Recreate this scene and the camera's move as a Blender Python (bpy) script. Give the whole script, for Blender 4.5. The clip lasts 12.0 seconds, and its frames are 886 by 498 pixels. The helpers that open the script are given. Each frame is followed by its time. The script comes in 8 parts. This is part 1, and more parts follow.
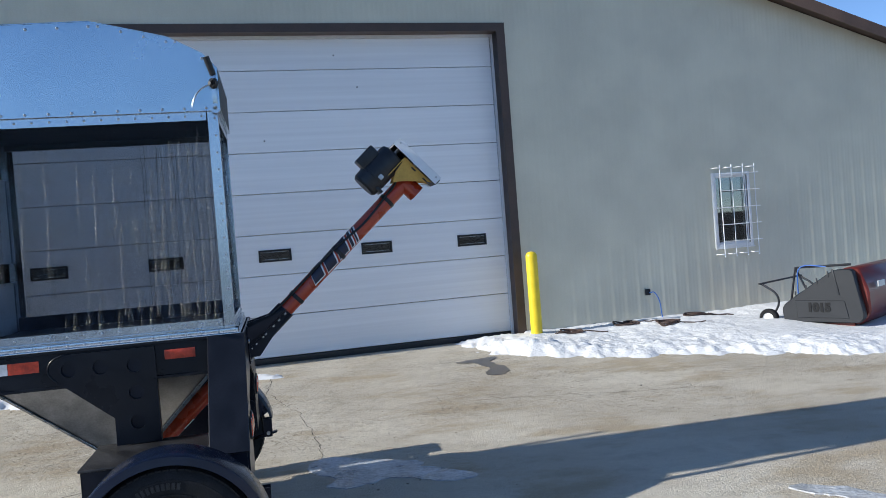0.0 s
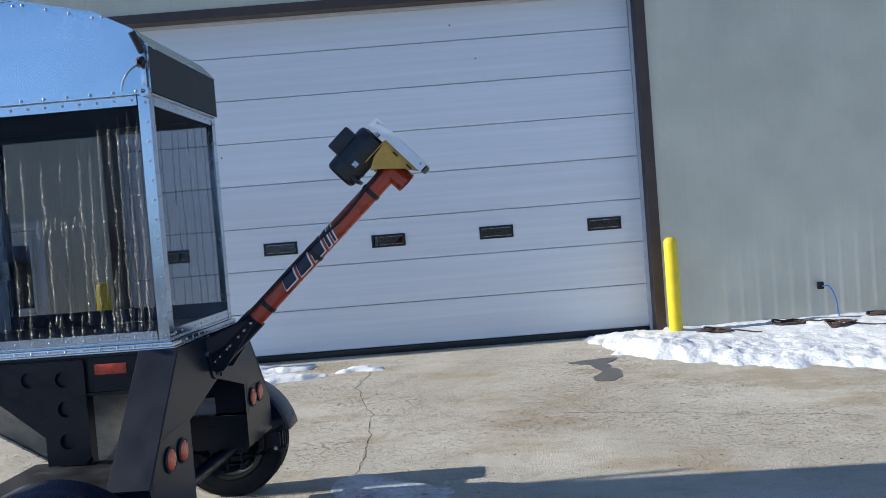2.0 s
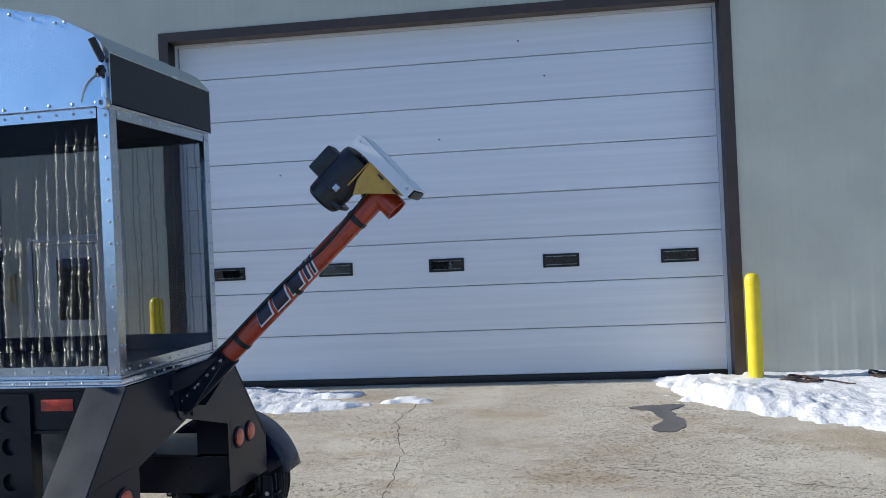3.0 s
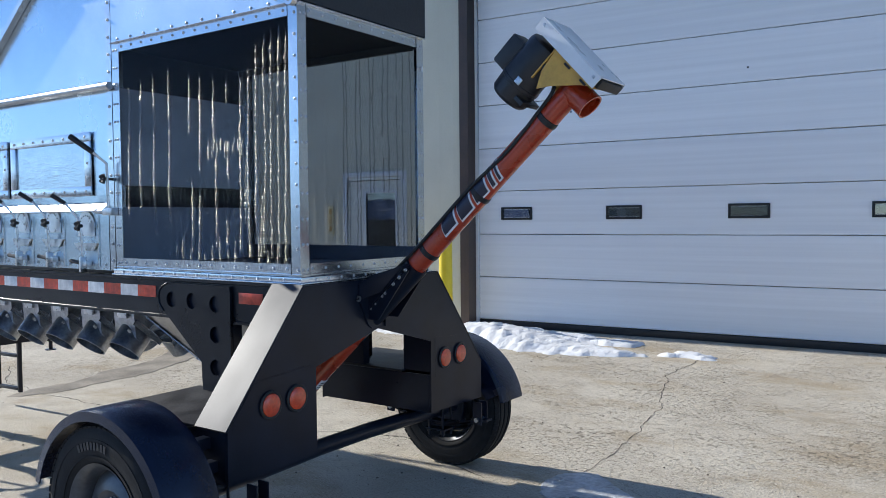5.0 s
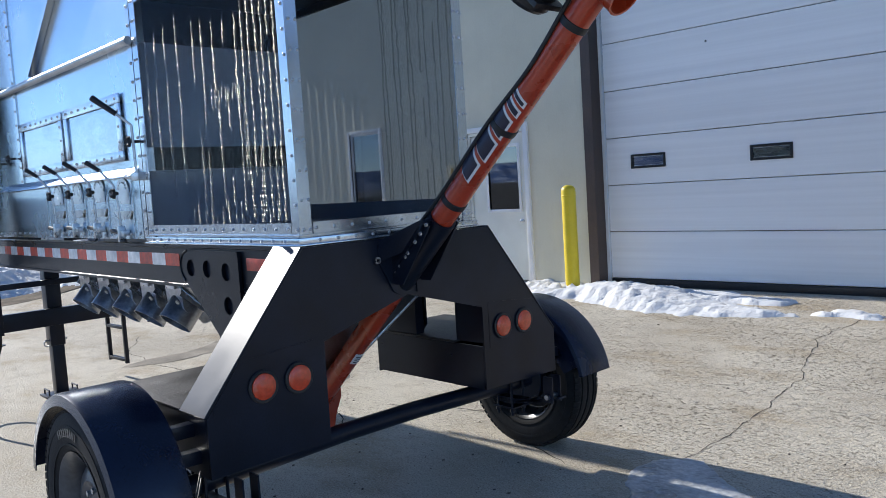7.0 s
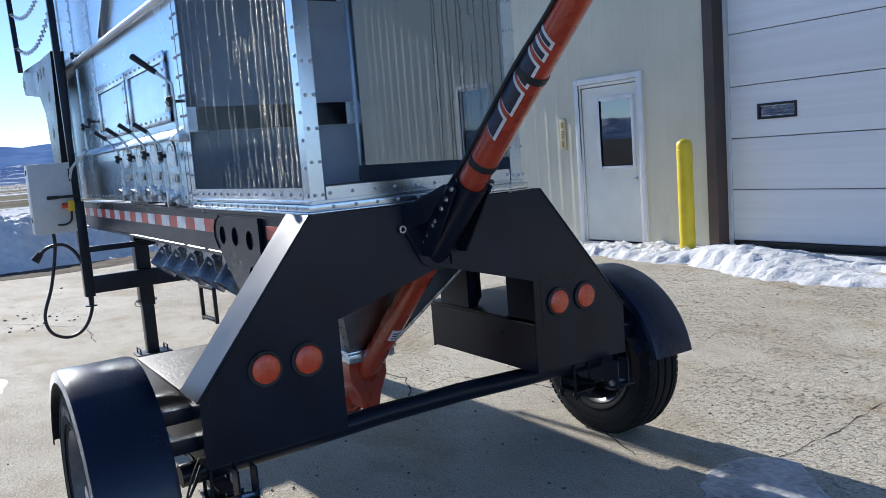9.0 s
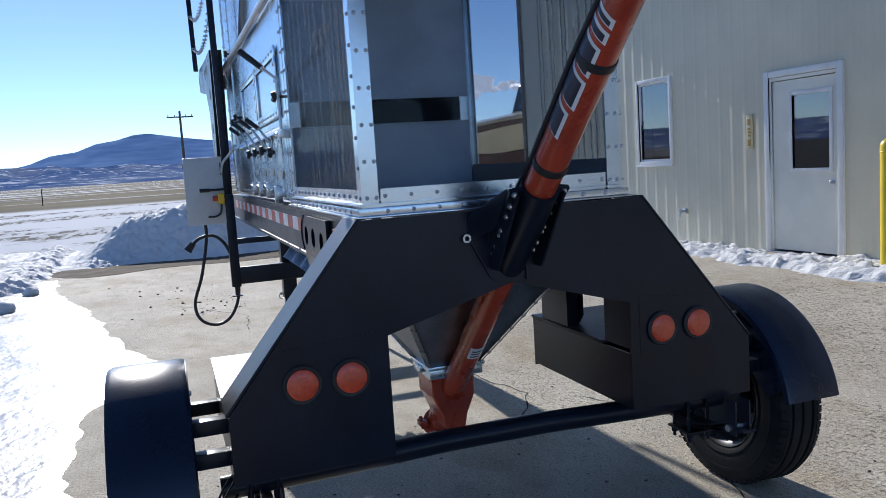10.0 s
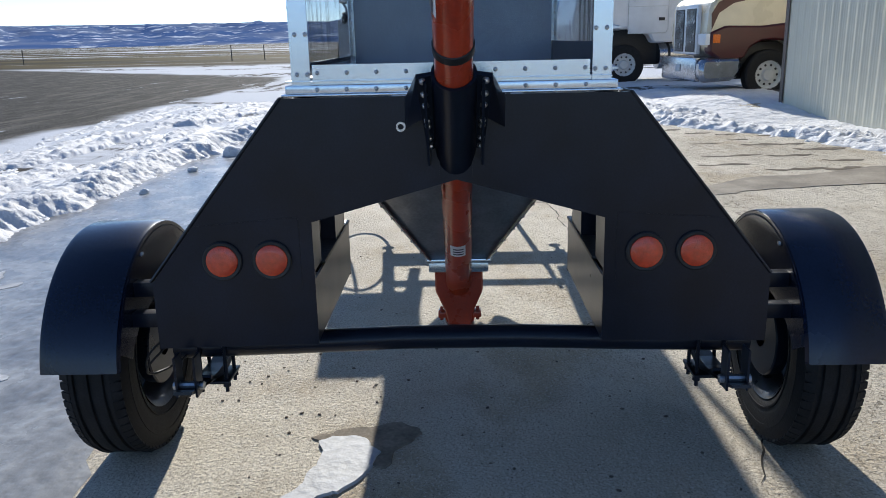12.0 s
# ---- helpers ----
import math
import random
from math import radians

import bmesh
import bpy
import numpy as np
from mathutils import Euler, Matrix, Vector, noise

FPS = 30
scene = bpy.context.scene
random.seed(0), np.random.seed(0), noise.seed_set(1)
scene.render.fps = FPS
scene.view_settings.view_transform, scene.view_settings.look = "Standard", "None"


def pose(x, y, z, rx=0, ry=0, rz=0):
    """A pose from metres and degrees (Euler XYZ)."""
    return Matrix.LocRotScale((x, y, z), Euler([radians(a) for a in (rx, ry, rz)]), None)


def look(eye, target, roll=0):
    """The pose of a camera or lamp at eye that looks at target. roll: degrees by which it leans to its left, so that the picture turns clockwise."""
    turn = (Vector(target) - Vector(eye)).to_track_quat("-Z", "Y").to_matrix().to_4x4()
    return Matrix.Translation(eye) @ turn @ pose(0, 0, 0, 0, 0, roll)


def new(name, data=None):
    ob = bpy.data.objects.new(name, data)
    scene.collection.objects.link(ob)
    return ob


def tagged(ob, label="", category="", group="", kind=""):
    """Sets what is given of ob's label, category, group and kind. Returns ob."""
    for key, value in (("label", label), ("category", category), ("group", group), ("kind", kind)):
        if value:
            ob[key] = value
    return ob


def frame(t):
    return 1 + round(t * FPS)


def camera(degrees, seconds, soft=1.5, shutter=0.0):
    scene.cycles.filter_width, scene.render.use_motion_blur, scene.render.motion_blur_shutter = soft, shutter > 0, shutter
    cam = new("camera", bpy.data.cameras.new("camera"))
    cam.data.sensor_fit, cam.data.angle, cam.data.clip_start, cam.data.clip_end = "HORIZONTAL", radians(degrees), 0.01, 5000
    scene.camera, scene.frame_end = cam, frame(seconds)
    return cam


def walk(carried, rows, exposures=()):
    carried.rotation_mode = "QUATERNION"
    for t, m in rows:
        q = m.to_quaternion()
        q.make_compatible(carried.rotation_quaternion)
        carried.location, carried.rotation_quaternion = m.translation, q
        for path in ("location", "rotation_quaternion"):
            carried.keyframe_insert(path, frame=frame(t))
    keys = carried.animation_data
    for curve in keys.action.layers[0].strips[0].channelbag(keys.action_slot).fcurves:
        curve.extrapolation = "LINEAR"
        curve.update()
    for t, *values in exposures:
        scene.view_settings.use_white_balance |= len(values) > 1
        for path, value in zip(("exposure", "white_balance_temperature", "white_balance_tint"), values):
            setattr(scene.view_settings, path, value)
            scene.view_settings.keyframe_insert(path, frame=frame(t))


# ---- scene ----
cam = camera(58.2, 12.0, soft=0.3)
PATH = [
    (0, (0.21, -5.293, 1.809), (0.624, -3.337, 1.771), -4.4),
    (0.5, (0.589, -5.159, 1.776), (0.948, -3.191, 1.775), -3.6),
    (1, (0.896, -4.969, 1.78), (0.846, -2.97, 1.727), -4.9),
    (1.5, (1.207, -4.711, 1.854), (1.127, -2.714, 1.791), -6.0),
    (2, (1.614, -4.468, 1.846), (1.497, -2.473, 1.784), -4.5),
    (2.5, (1.844, -4.151, 1.827), (1.504, -2.181, 1.802), -2.4),
    (3, (2.114, -3.84, 1.886), (1.749, -1.874, 1.888), -2.6),
    (3.5, (2.328, -3.689, 1.821), (1.586, -1.832, 1.85), -2.0),
    (5.5, (2.609, -2.87, 1.576), (1.414, -1.27, 1.477), -1.6),
    (6, (2.559, -2.576, 1.539), (1.262, -1.057, 1.434), -3.2),
    (6.5, (2.59, -2.411, 1.541), (1.2, -0.98, 1.39), -3.3),
    (7, (2.66, -2.253, 1.532), (1.202, -0.893, 1.373), -3.6),
    (9, (2.598, -1.674, 1.514), (0.935, -0.591, 1.27), -4.4),
    (9.5, (2.523, -1.397, 1.515), (0.783, -0.439, 1.283), -4.3),
    (10, (2.501, -1.105, 1.494), (0.621, -0.46, 1.276), -3.7),
    (10.5, (2.394, -0.861, 1.468), (0.43, -0.541, 1.262), -0.5),
    (11, (2.259, -0.619, 1.463), (0.292, -0.521, 1.116), -0.2),
    (11.5, (2.299, -0.41, 1.467), (0.366, -0.415, 0.955), -2.0),
    (12, (2.435, 0.012, 1.487), (0.501, -0.034, 0.976), -1.3),
]
walk(cam, [(t, look(eye, target, roll)) for t, eye, target, roll in PATH], exposures=[(0.0, 0.46, 5930, 9), (0.6, 0.43, 5930, 9), (2.0, 0.55, 5930, 9), (3.5, 0.48, 5940, 10), (5.5, 0.66, 6000, 10), (7.0, 0.58, 6000, 11), (9.0, 0.55, 5930, 11), (10.5, 0.14, 5870, 13), (11.2, 0.42, 6030, 11), (12.0, 0.48, 6130, 10)])

# ---- world and sun ----
SUN_WAY = Vector((2.0, 0.172, -1.0)).normalized()
world = bpy.data.worlds.new("world")
scene.world = world
world.use_nodes = True
wn = world.node_tree.nodes
sky = wn.new("ShaderNodeTexSky")
sky.sky_type, sky.sun_disc = "NISHITA", False
sky.sun_elevation = math.asin(-SUN_WAY.z)
sky.sun_rotation = math.atan2(-SUN_WAY.x, -SUN_WAY.y)
sky.altitude, sky.air_density, sky.dust_density, sky.ozone_density = 1800.0, 0.8, 0.14, 3.2
wn["Background"].inputs["Strength"].default_value = 0.117
world.node_tree.links.new(sky.outputs[0], wn["Background"].inputs["Color"])
sun = new("sun", bpy.data.lights.new("sun", "SUN"))
sun.data.energy, sun.data.angle, sun.data.color = 4.2, radians(0.55), (1.0, 0.93, 0.81)
sun.matrix_world = look((-40, -4, 20), Vector((-40, -4, 20)) + SUN_WAY)


# ---- materials ----
def material(name, base, rough=0.6, metal=0.0, vary=0.12, scale=6.0, fine=60.0, bump=0.15, second=None, coords="Object", spec=None, coat=0.0, rand=0.0, stretch=(1, 1, 1), rough_vary=0.12, dist=0.01):
    """A surface with variation at two sizes: wide stains and fine grain, both also in the relief and the gloss."""
    m = bpy.data.materials.new(name)
    m.use_nodes = True
    nt, n = m.node_tree, m.node_tree.nodes
    p = n["Principled BSDF"]
    tc = n.new("ShaderNodeTexCoord")
    mp = n.new("ShaderNodeMapping")
    mp.inputs["Scale"].default_value = stretch
    nt.links.new(tc.outputs[coords], mp.inputs["Vector"])

    def noise_at(s, detail):
        t = n.new("ShaderNodeTexNoise")
        t.inputs["Scale"].default_value, t.inputs["Detail"].default_value = s, detail
        nt.links.new(mp.outputs[0], t.inputs["Vector"])
        return t

    wide, grain = noise_at(scale, 5.0), noise_at(fine, 3.0)
    ramp = n.new("ShaderNodeValToRGB")
    b = second or tuple(c * (1 - vary) for c in base)
    t = base if second else tuple(min(1.0, c * (1 + vary)) for c in base)
    ramp.color_ramp.elements[0].position, ramp.color_ramp.elements[1].position = 0.35, 0.68
    ramp.color_ramp.elements[0].color, ramp.color_ramp.elements[1].color = (*b, 1), (*t, 1)
    nt.links.new(wide.outputs["Fac"], ramp.inputs[0])
    mix = n.new("ShaderNodeMixRGB")
    mix.blend_type = "OVERLAY"
    mix.inputs[0].default_value = min(1.0, vary * 1.6)
    nt.links.new(ramp.outputs[0], mix.inputs[1])
    nt.links.new(grain.outputs["Fac"], mix.inputs[2])
    out = mix.outputs[0]
    if rand:
        oi = n.new("ShaderNodeObjectInfo")
        hs = n.new("ShaderNodeHueSaturation")
        mr = n.new("ShaderNodeMapRange")
        mr.inputs["To Min"].default_value, mr.inputs["To Max"].default_value = 1 - rand, 1 + rand
        nt.links.new(oi.outputs["Random"], mr.inputs["Value"])
        nt.links.new(mr.outputs[0], hs.inputs["Value"])
        nt.links.new(out, hs.inputs["Color"])
        out = hs.outputs[0]
    nt.links.new(out, p.inputs["Base Color"])
    rr = n.new("ShaderNodeMapRange")
    rr.inputs["To Min"].default_value, rr.inputs["To Max"].default_value = max(0.02, rough - rough_vary), min(1.0, rough + rough_vary)
    nt.links.new(wide.outputs["Fac"], rr.inputs["Value"])
    nt.links.new(rr.outputs[0], p.inputs["Roughness"])
    p.inputs["Metallic"].default_value = metal
    p.inputs["Coat Weight"].default_value = coat
    p.inputs["Coat Roughness"].default_value = 0.12
    if spec is not None:
        p.inputs["Specular IOR Level"].default_value = spec
    if bump:
        bp = n.new("ShaderNodeBump")
        bp.inputs["Strength"].default_value, bp.inputs["Distance"].default_value = bump, dist
        add = n.new("ShaderNodeMath")
        nt.links.new(wide.outputs["Fac"], add.inputs[0])
        nt.links.new(grain.outputs["Fac"], add.inputs[1])
        nt.links.new(add.outputs[0], bp.inputs["Height"])
        nt.links.new(bp.outputs[0], p.inputs["Normal"])
    return m


def pane_material(name, tint, ripple=0.0, rough=0.02, dirt=0.0, gleam=0.04):
    """Clear sheet: straight through it, with a mirror on top that grows towards grazing views. ripple: waves that run up and down the sheet."""
    m = bpy.data.materials.new(name)
    m.use_nodes = True
    nt, n = m.node_tree, m.node_tree.nodes
    n.remove(n["Principled BSDF"])
    clear, gloss, mix, fres = n.new("ShaderNodeBsdfTransparent"), n.new("ShaderNodeBsdfGlossy"), n.new("ShaderNodeMixShader"), n.new("ShaderNodeLayerWeight")
    pw, sc = n.new("ShaderNodeMath"), n.new("ShaderNodeMath")
    pw.operation, sc.operation = "POWER", "MULTIPLY_ADD"
    pw.inputs[1].default_value, sc.inputs[1].default_value, sc.inputs[2].default_value = 4.0, 0.06, gleam
    nt.links.new(fres.outputs["Facing"], pw.inputs[0])
    nt.links.new(pw.outputs[0], sc.inputs[0])
    clear.inputs[0].default_value = (*tint, 1)
    gloss.inputs["Color"].default_value, gloss.inputs["Roughness"].default_value = (0.95, 0.97, 1.0, 1), rough
    last = None
    if ripple:
        tc, mp, nz, bp = n.new("ShaderNodeTexCoord"), n.new("ShaderNodeMapping"), n.new("ShaderNodeTexNoise"), n.new("ShaderNodeBump")
        mp.inputs["Scale"].default_value = (11, 11, 0.9)
        nz.inputs["Scale"].default_value, nz.inputs["Detail"].default_value = 1.6, 2.0
        bp.inputs["Strength"].default_value, bp.inputs["Distance"].default_value = ripple, 0.03
        nt.links.new(tc.outputs["Object"], mp.inputs[0])
        nt.links.new(mp.outputs[0], nz.inputs["Vector"])
        nt.links.new(nz.outputs["Fac"], bp.inputs["Height"])
        nt.links.new(bp.outputs[0], gloss.inputs["Normal"])
    nt.links.new(sc.outputs[0], mix.inputs[0])
    nt.links.new(clear.outputs[0], mix.inputs[1])
    nt.links.new(gloss.outputs[0], mix.inputs[2])
    last = mix
    if dirt:
        film, over = n.new("ShaderNodeBsdfDiffuse"), n.new("ShaderNodeMixShader")
        film.inputs[0].default_value = (0.42, 0.42, 0.41, 1)
        over.inputs[0].default_value = dirt
        nt.links.new(mix.outputs[0], over.inputs[1])
        nt.links.new(film.outputs[0], over.inputs[2])
        last = over
    nt.links.new(last.outputs[0], n["Material Output"].inputs["Surface"])
    return m


def ripple_film(name, col, through_it=0.9):
    """Film for added glint strips: mostly see-through, with a wavy wet gloss and a little milk in it."""
    m = bpy.data.materials.new(name)
    m.use_nodes = True
    nt, n = m.node_tree, m.node_tree.nodes
    n.remove(n["Principled BSDF"])
    clear, gloss, milk = n.new("ShaderNodeBsdfTransparent"), n.new("ShaderNodeBsdfGlossy"), n.new("ShaderNodeBsdfTranslucent")
    m1, m2, bp = n.new("ShaderNodeMixShader"), n.new("ShaderNodeMixShader"), n.new("ShaderNodeBump")
    tc, mp, nz, mr = n.new("ShaderNodeTexCoord"), n.new("ShaderNodeMapping"), n.new("ShaderNodeTexNoise"), n.new("ShaderNodeMapRange")
    clear.inputs[0].default_value, milk.inputs[0].default_value = (through_it, through_it, through_it, 1), (*col, 1)
    gloss.inputs["Color"].default_value, gloss.inputs["Roughness"].default_value = (0.95, 0.95, 0.86, 1), 0.27
    mp.inputs["Scale"].default_value = (0.06, 0.06, 1.5)
    nz.inputs["Scale"].default_value, nz.inputs["Detail"].default_value = 55.0, 3.0
    bp.inputs["Strength"].default_value, bp.inputs["Distance"].default_value = 1.0, 0.03
    mr.inputs["From Min"].default_value, mr.inputs["From Max"].default_value = 0.38, 0.62
    mr.inputs["To Min"].default_value, mr.inputs["To Max"].default_value = 0.02, 0.08
    nt.links.new(tc.outputs["Object"], mp.inputs[0])
    nt.links.new(mp.outputs[0], nz.inputs["Vector"])
    nt.links.new(nz.outputs["Fac"], mr.inputs["Value"])
    nt.links.new(nz.outputs["Fac"], bp.inputs["Height"])
    nt.links.new(bp.outputs[0], gloss.inputs["Normal"])
    m2.inputs[0].default_value = 0.012
    nt.links.new(mr.outputs[0], m1.inputs[0])
    nt.links.new(clear.outputs[0], m1.inputs[1])
    nt.links.new(gloss.outputs[0], m1.inputs[2])
    nt.links.new(m1.outputs[0], m2.inputs[1])
    nt.links.new(milk.outputs[0], m2.inputs[2])
    nt.links.new(m2.outputs[0], n["Material Output"].inputs["Surface"])
    return m


M_FENDER = material("glossy_black_paint", (0.006, 0.011, 0.029), 0.24, spec=0.45, vary=0.2, scale=4, fine=120, bump=0.03, rough_vary=0.08)
M_BLACK = material("black_paint", (0.008, 0.0115, 0.022), 0.30, vary=0.25, scale=5, fine=140, bump=0.02, rough_vary=0.06, spec=0.29)
M_LEG = material("worn_glossy_leg_paint", (0.008, 0.009, 0.013), 0.33, vary=0.3, scale=9, fine=120, bump=0.02, rough_vary=0.05, stretch=(1, 1, 0.4), spec=0.5)
M_CHASSIS = material("grey_chassis_paint", (0.008, 0.010, 0.015), 0.3, vary=0.2, scale=4, fine=120, bump=0.06, spec=0.26)
M_GALV = material("galvanised_sheet", (0.555, 0.65, 0.73), 0.26, 1.0, vary=0.05, scale=3, fine=50, bump=0.015, rough_vary=0.05)
M_GALV_DULL = material("dull_galvanised", (0.42, 0.43, 0.45), 0.36, 1.0, vary=0.16, scale=12, fine=90, bump=0.06)
M_ANGLE = material("galvanised_angle", (0.61, 0.65, 0.70), 0.24, 1.0, vary=0.05, scale=5, fine=90, bump=0.02, rough_vary=0.08)
M_BOLT = material("zinc_bolt", (0.55, 0.56, 0.58), 0.3, 1.0, vary=0.15, scale=30, fine=200, bump=0.05)
M_RED = material("orange_red_paint", (0.40, 0.045, 0.014), 0.28, vary=0.14, scale=7, fine=90, bump=0.05, coat=0.4)
M_YELLOW_METAL = material("ochre_paint", (0.62, 0.36, 0.06), 0.42, vary=0.12, scale=12, bump=0.05)
M_MOTOR = material("motor_black", (0.02, 0.02, 0.022), 0.38, vary=0.2, scale=20, fine=160, bump=0.1)
M_WHITE_TIN = material("white_enamel", (0.78, 0.79, 0.8), 0.3, vary=0.05, scale=10, bump=0.03)
M_LENS = material("red_lens", (0.70, 0.075, 0.022), 0.18, vary=0.12, scale=60, fine=300, bump=0.35, coat=0.6, dist=0.004)
M_RUBBER = material("tyre_rubber", (0.013, 0.013, 0.014), 0.75, spec=0.3, vary=0.35, scale=18, fine=140, bump=0.2)
M_RUBBER_SOFT = material("black_rubber", (0.014, 0.014, 0.015), 0.5, vary=0.25, scale=30, bump=0.08)
M_RIM = material("black_rim", (0.045, 0.046, 0.05), 0.3, 0.3, vary=0.2, scale=20, bump=0.05)
M_RIM_SILVER = material("silver_rim", (0.10, 0.105, 0.115), 0.35, 0.5, vary=0.15, scale=20, bump=0.05)
M_TAPE_RED = material("red_reflective_tape", (0.58, 0.06, 0.022), 0.35, vary=0.25, scale=25, bump=0.05, rand=0.12)
M_TAPE_WHITE = material("white_reflective_tape", (0.72, 0.72, 0.72), 0.35, vary=0.15, scale=25, bump=0.05, rand=0.1)
M_DECAL_DARK = material("navy_decal", (0.02, 0.022, 0.045), 0.35, vary=0.1, scale=20, bump=0.0)
M_DECAL_WHITE = material("white_decal", (0.78, 0.78, 0.78), 0.35, vary=0.06, scale=20, bump=0.0)
M_TREAD = material("worn_deck_plate", (0.026, 0.026, 0.028), 0.45, 0.1, vary=0.5, scale=9, fine=80, bump=0.2)
M_WINDOW_SHEET = pane_material("smoky_plastic_sheet", (0.70, 0.712, 0.73), ripple=0.035, rough=0.07, dirt=0.006, gleam=0.005)
M_REAR_SHEET = pane_material("clear_plastic_sheet", (0.88, 0.895, 0.91), ripple=0.035, rough=0.07, dirt=0.004, gleam=0.005)
M_GLASS = pane_material("window_glass", (0.4, 0.43, 0.45), gleam=0.2)
M_BOX = material("grey_enclosure", (0.55, 0.56, 0.55), 0.4, vary=0.06, scale=8, bump=0.03)
M_SIDING = material("tan_steel_siding", (0.67, 0.63, 0.49), 0.5, vary=0.06, scale=1.3, fine=45, bump=0.004, rand=0.0)
M_TRIM = material("brown_steel_trim", (0.075, 0.048, 0.036), 0.45, vary=0.15, scale=3, bump=0.04)
M_DOOR_WHITE = material("white_door_paint", (0.88, 0.88, 0.88), 0.42, vary=0.04, scale=5, fine=70, bump=0.10, rand=0.03, stretch=(0.05, 1, 3.0))
M_CREAM = material("cream_door_paint", (0.78, 0.77, 0.69), 0.4, vary=0.05, scale=3, bump=0.04)
M_VINYL = material("white_vinyl", (0.78, 0.78, 0.77), 0.35, vary=0.05, scale=5, bump=0.03)
M_BOLLARD = material("yellow_plastic_sleeve", (0.80, 0.60, 0.02), 0.4, vary=0.08, scale=5, bump=0.05)
M_SNOW = material("old_snow", (0.78, 0.785, 0.79), 0.7, vary=0.05, scale=5.0, fine=28, bump=0.5, dist=0.025, second=(0.72, 0.72, 0.72), spec=0.15)
M_DARK_ROOM = material("dark_interior", (0.03, 0.03, 0.032), 0.8, vary=0.2, scale=3)
M_WOOD = material("grey_weathered_wood", (0.16, 0.13, 0.105), 0.8, vary=0.3, scale=4, stretch=(1, 1, 0.1))
M_GREY_PLASTIC = material("grey_plastic", (0.013, 0.015, 0.019), 0.5, vary=0.1, scale=5, bump=0.05)
M_TANK_RED = material("dark_red_paint", (0.12, 0.018, 0.012), 0.35, vary=0.15, scale=5, bump=0.05)
M_TRUCK_WHITE = material("white_truck_paint", (0.68, 0.70, 0.72), 0.3, vary=0.08, scale=2, bump=0.02, coat=0.3)
M_TRUCK_CREAM = material("cream_truck_paint", (0.66, 0.58, 0.42), 0.3, vary=0.08, scale=2, bump=0.02, coat=0.3)
M_TRUCK_RED = material("maroon_truck_paint", (0.062, 0.008, 0.009), 0.35, vary=0.12, scale=2, bump=0.02, coat=0.12)
M_CHROME = material("dusty_chrome", (0.44, 0.45, 0.48), 0.24, 1.0, vary=0.12, scale=6, bump=0.03)
M_ORANGE = material("amber_lens", (0.7, 0.16, 0.02), 0.25, vary=0.1, scale=30, bump=0.1)
M_DARK_GLASS = material("dark_glass", (0.02, 0.025, 0.03), 0.06, vary=0.1, scale=3, bump=0.0)
M_BLUE_HOSE = material("blue_hose", (0.04, 0.13, 0.42), 0.4, vary=0.1, scale=20, bump=0.03)


# ---- builders ----
def box(bm, x0, x1, y0, y1, z0, z1, bevel=0.0, m=None):
    r = bmesh.ops.create_cube(bm, size=1.0)
    vs = r["verts"]
    bmesh.ops.scale(bm, vec=(abs(x1 - x0), abs(y1 - y0), abs(z1 - z0)), verts=vs)
    bmesh.ops.translate(bm, vec=((x0 + x1) / 2, (y0 + y1) / 2, (z0 + z1) / 2), verts=vs)
    if bevel:
        es = list({e for v in vs for e in v.link_edges})
        r = bmesh.ops.bevel(bm, geom=es, offset=bevel, segments=2, affect="EDGES", profile=0.6)
        vs = list({v for f in r["faces"] for v in f.verts} | {v for v in vs if v.is_valid})
    if m is not None:
        bmesh.ops.transform(bm, matrix=m, verts=vs)
    return bm


def rod(bm, p0, p1, r, seg=12, r2=None, caps=True):
    p0, p1 = Vector(p0), Vector(p1)
    d = p1 - p0
    m = Matrix.Translation((p0 + p1) / 2) @ d.to_track_quat("Z", "Y").to_matrix().to_4x4()
    bmesh.ops.create_cone(bm, cap_ends=caps, segments=seg, radius1=r, radius2=r if r2 is None else r2, depth=d.length, matrix=m)
    return bm


def bar(bm, p0, p1, w, h, up=(0, 0, 1), bevel=0.0):
    """A square bar from p0 to p1, w wide and h high."""
    p0, p1 = Vector(p0), Vector(p1)
    z = (p1 - p0).normalized()
    x = Vector(up).cross(z)
    x = x.normalized() if x.length > 1e-5 else Vector((1, 0, 0))
    y = z.cross(x)
    m = Matrix((x, y, z)).transposed().to_4x4()
    m.translation = (p0 + p1) / 2
    return box(bm, -w / 2, w / 2, -h / 2, h / 2, -(p1 - p0).length / 2, (p1 - p0).length / 2, bevel, m)


def prism(bm, pts, a0, a1, axis="y", bevel=0.0):
    """A flat outline pushed through from a0 to a1 along axis. pts: the two other coordinates, in the order x, y, z."""
    def at(p, a):
        return {"x": (a, p[0], p[1]), "y": (p[0], a, p[1]), "z": (p[0], p[1], a)}[axis]
    lo = [bm.verts.new(at(p, a0)) for p in pts]
    hi = [bm.verts.new(at(p, a1)) for p in pts]
    fs = [bm.faces.new(lo), bm.faces.new(hi[::-1])]
    k = len(pts)
    for i in range(k):
        fs.append(bm.faces.new((lo[i], hi[i], hi[(i + 1) % k], lo[(i + 1) % k])))
    bmesh.ops.recalc_face_normals(bm, faces=fs)
    if bevel:
        bmesh.ops.bevel(bm, geom=list({e for f in fs for e in f.edges}), offset=bevel, segments=1, affect="EDGES")
    return bm


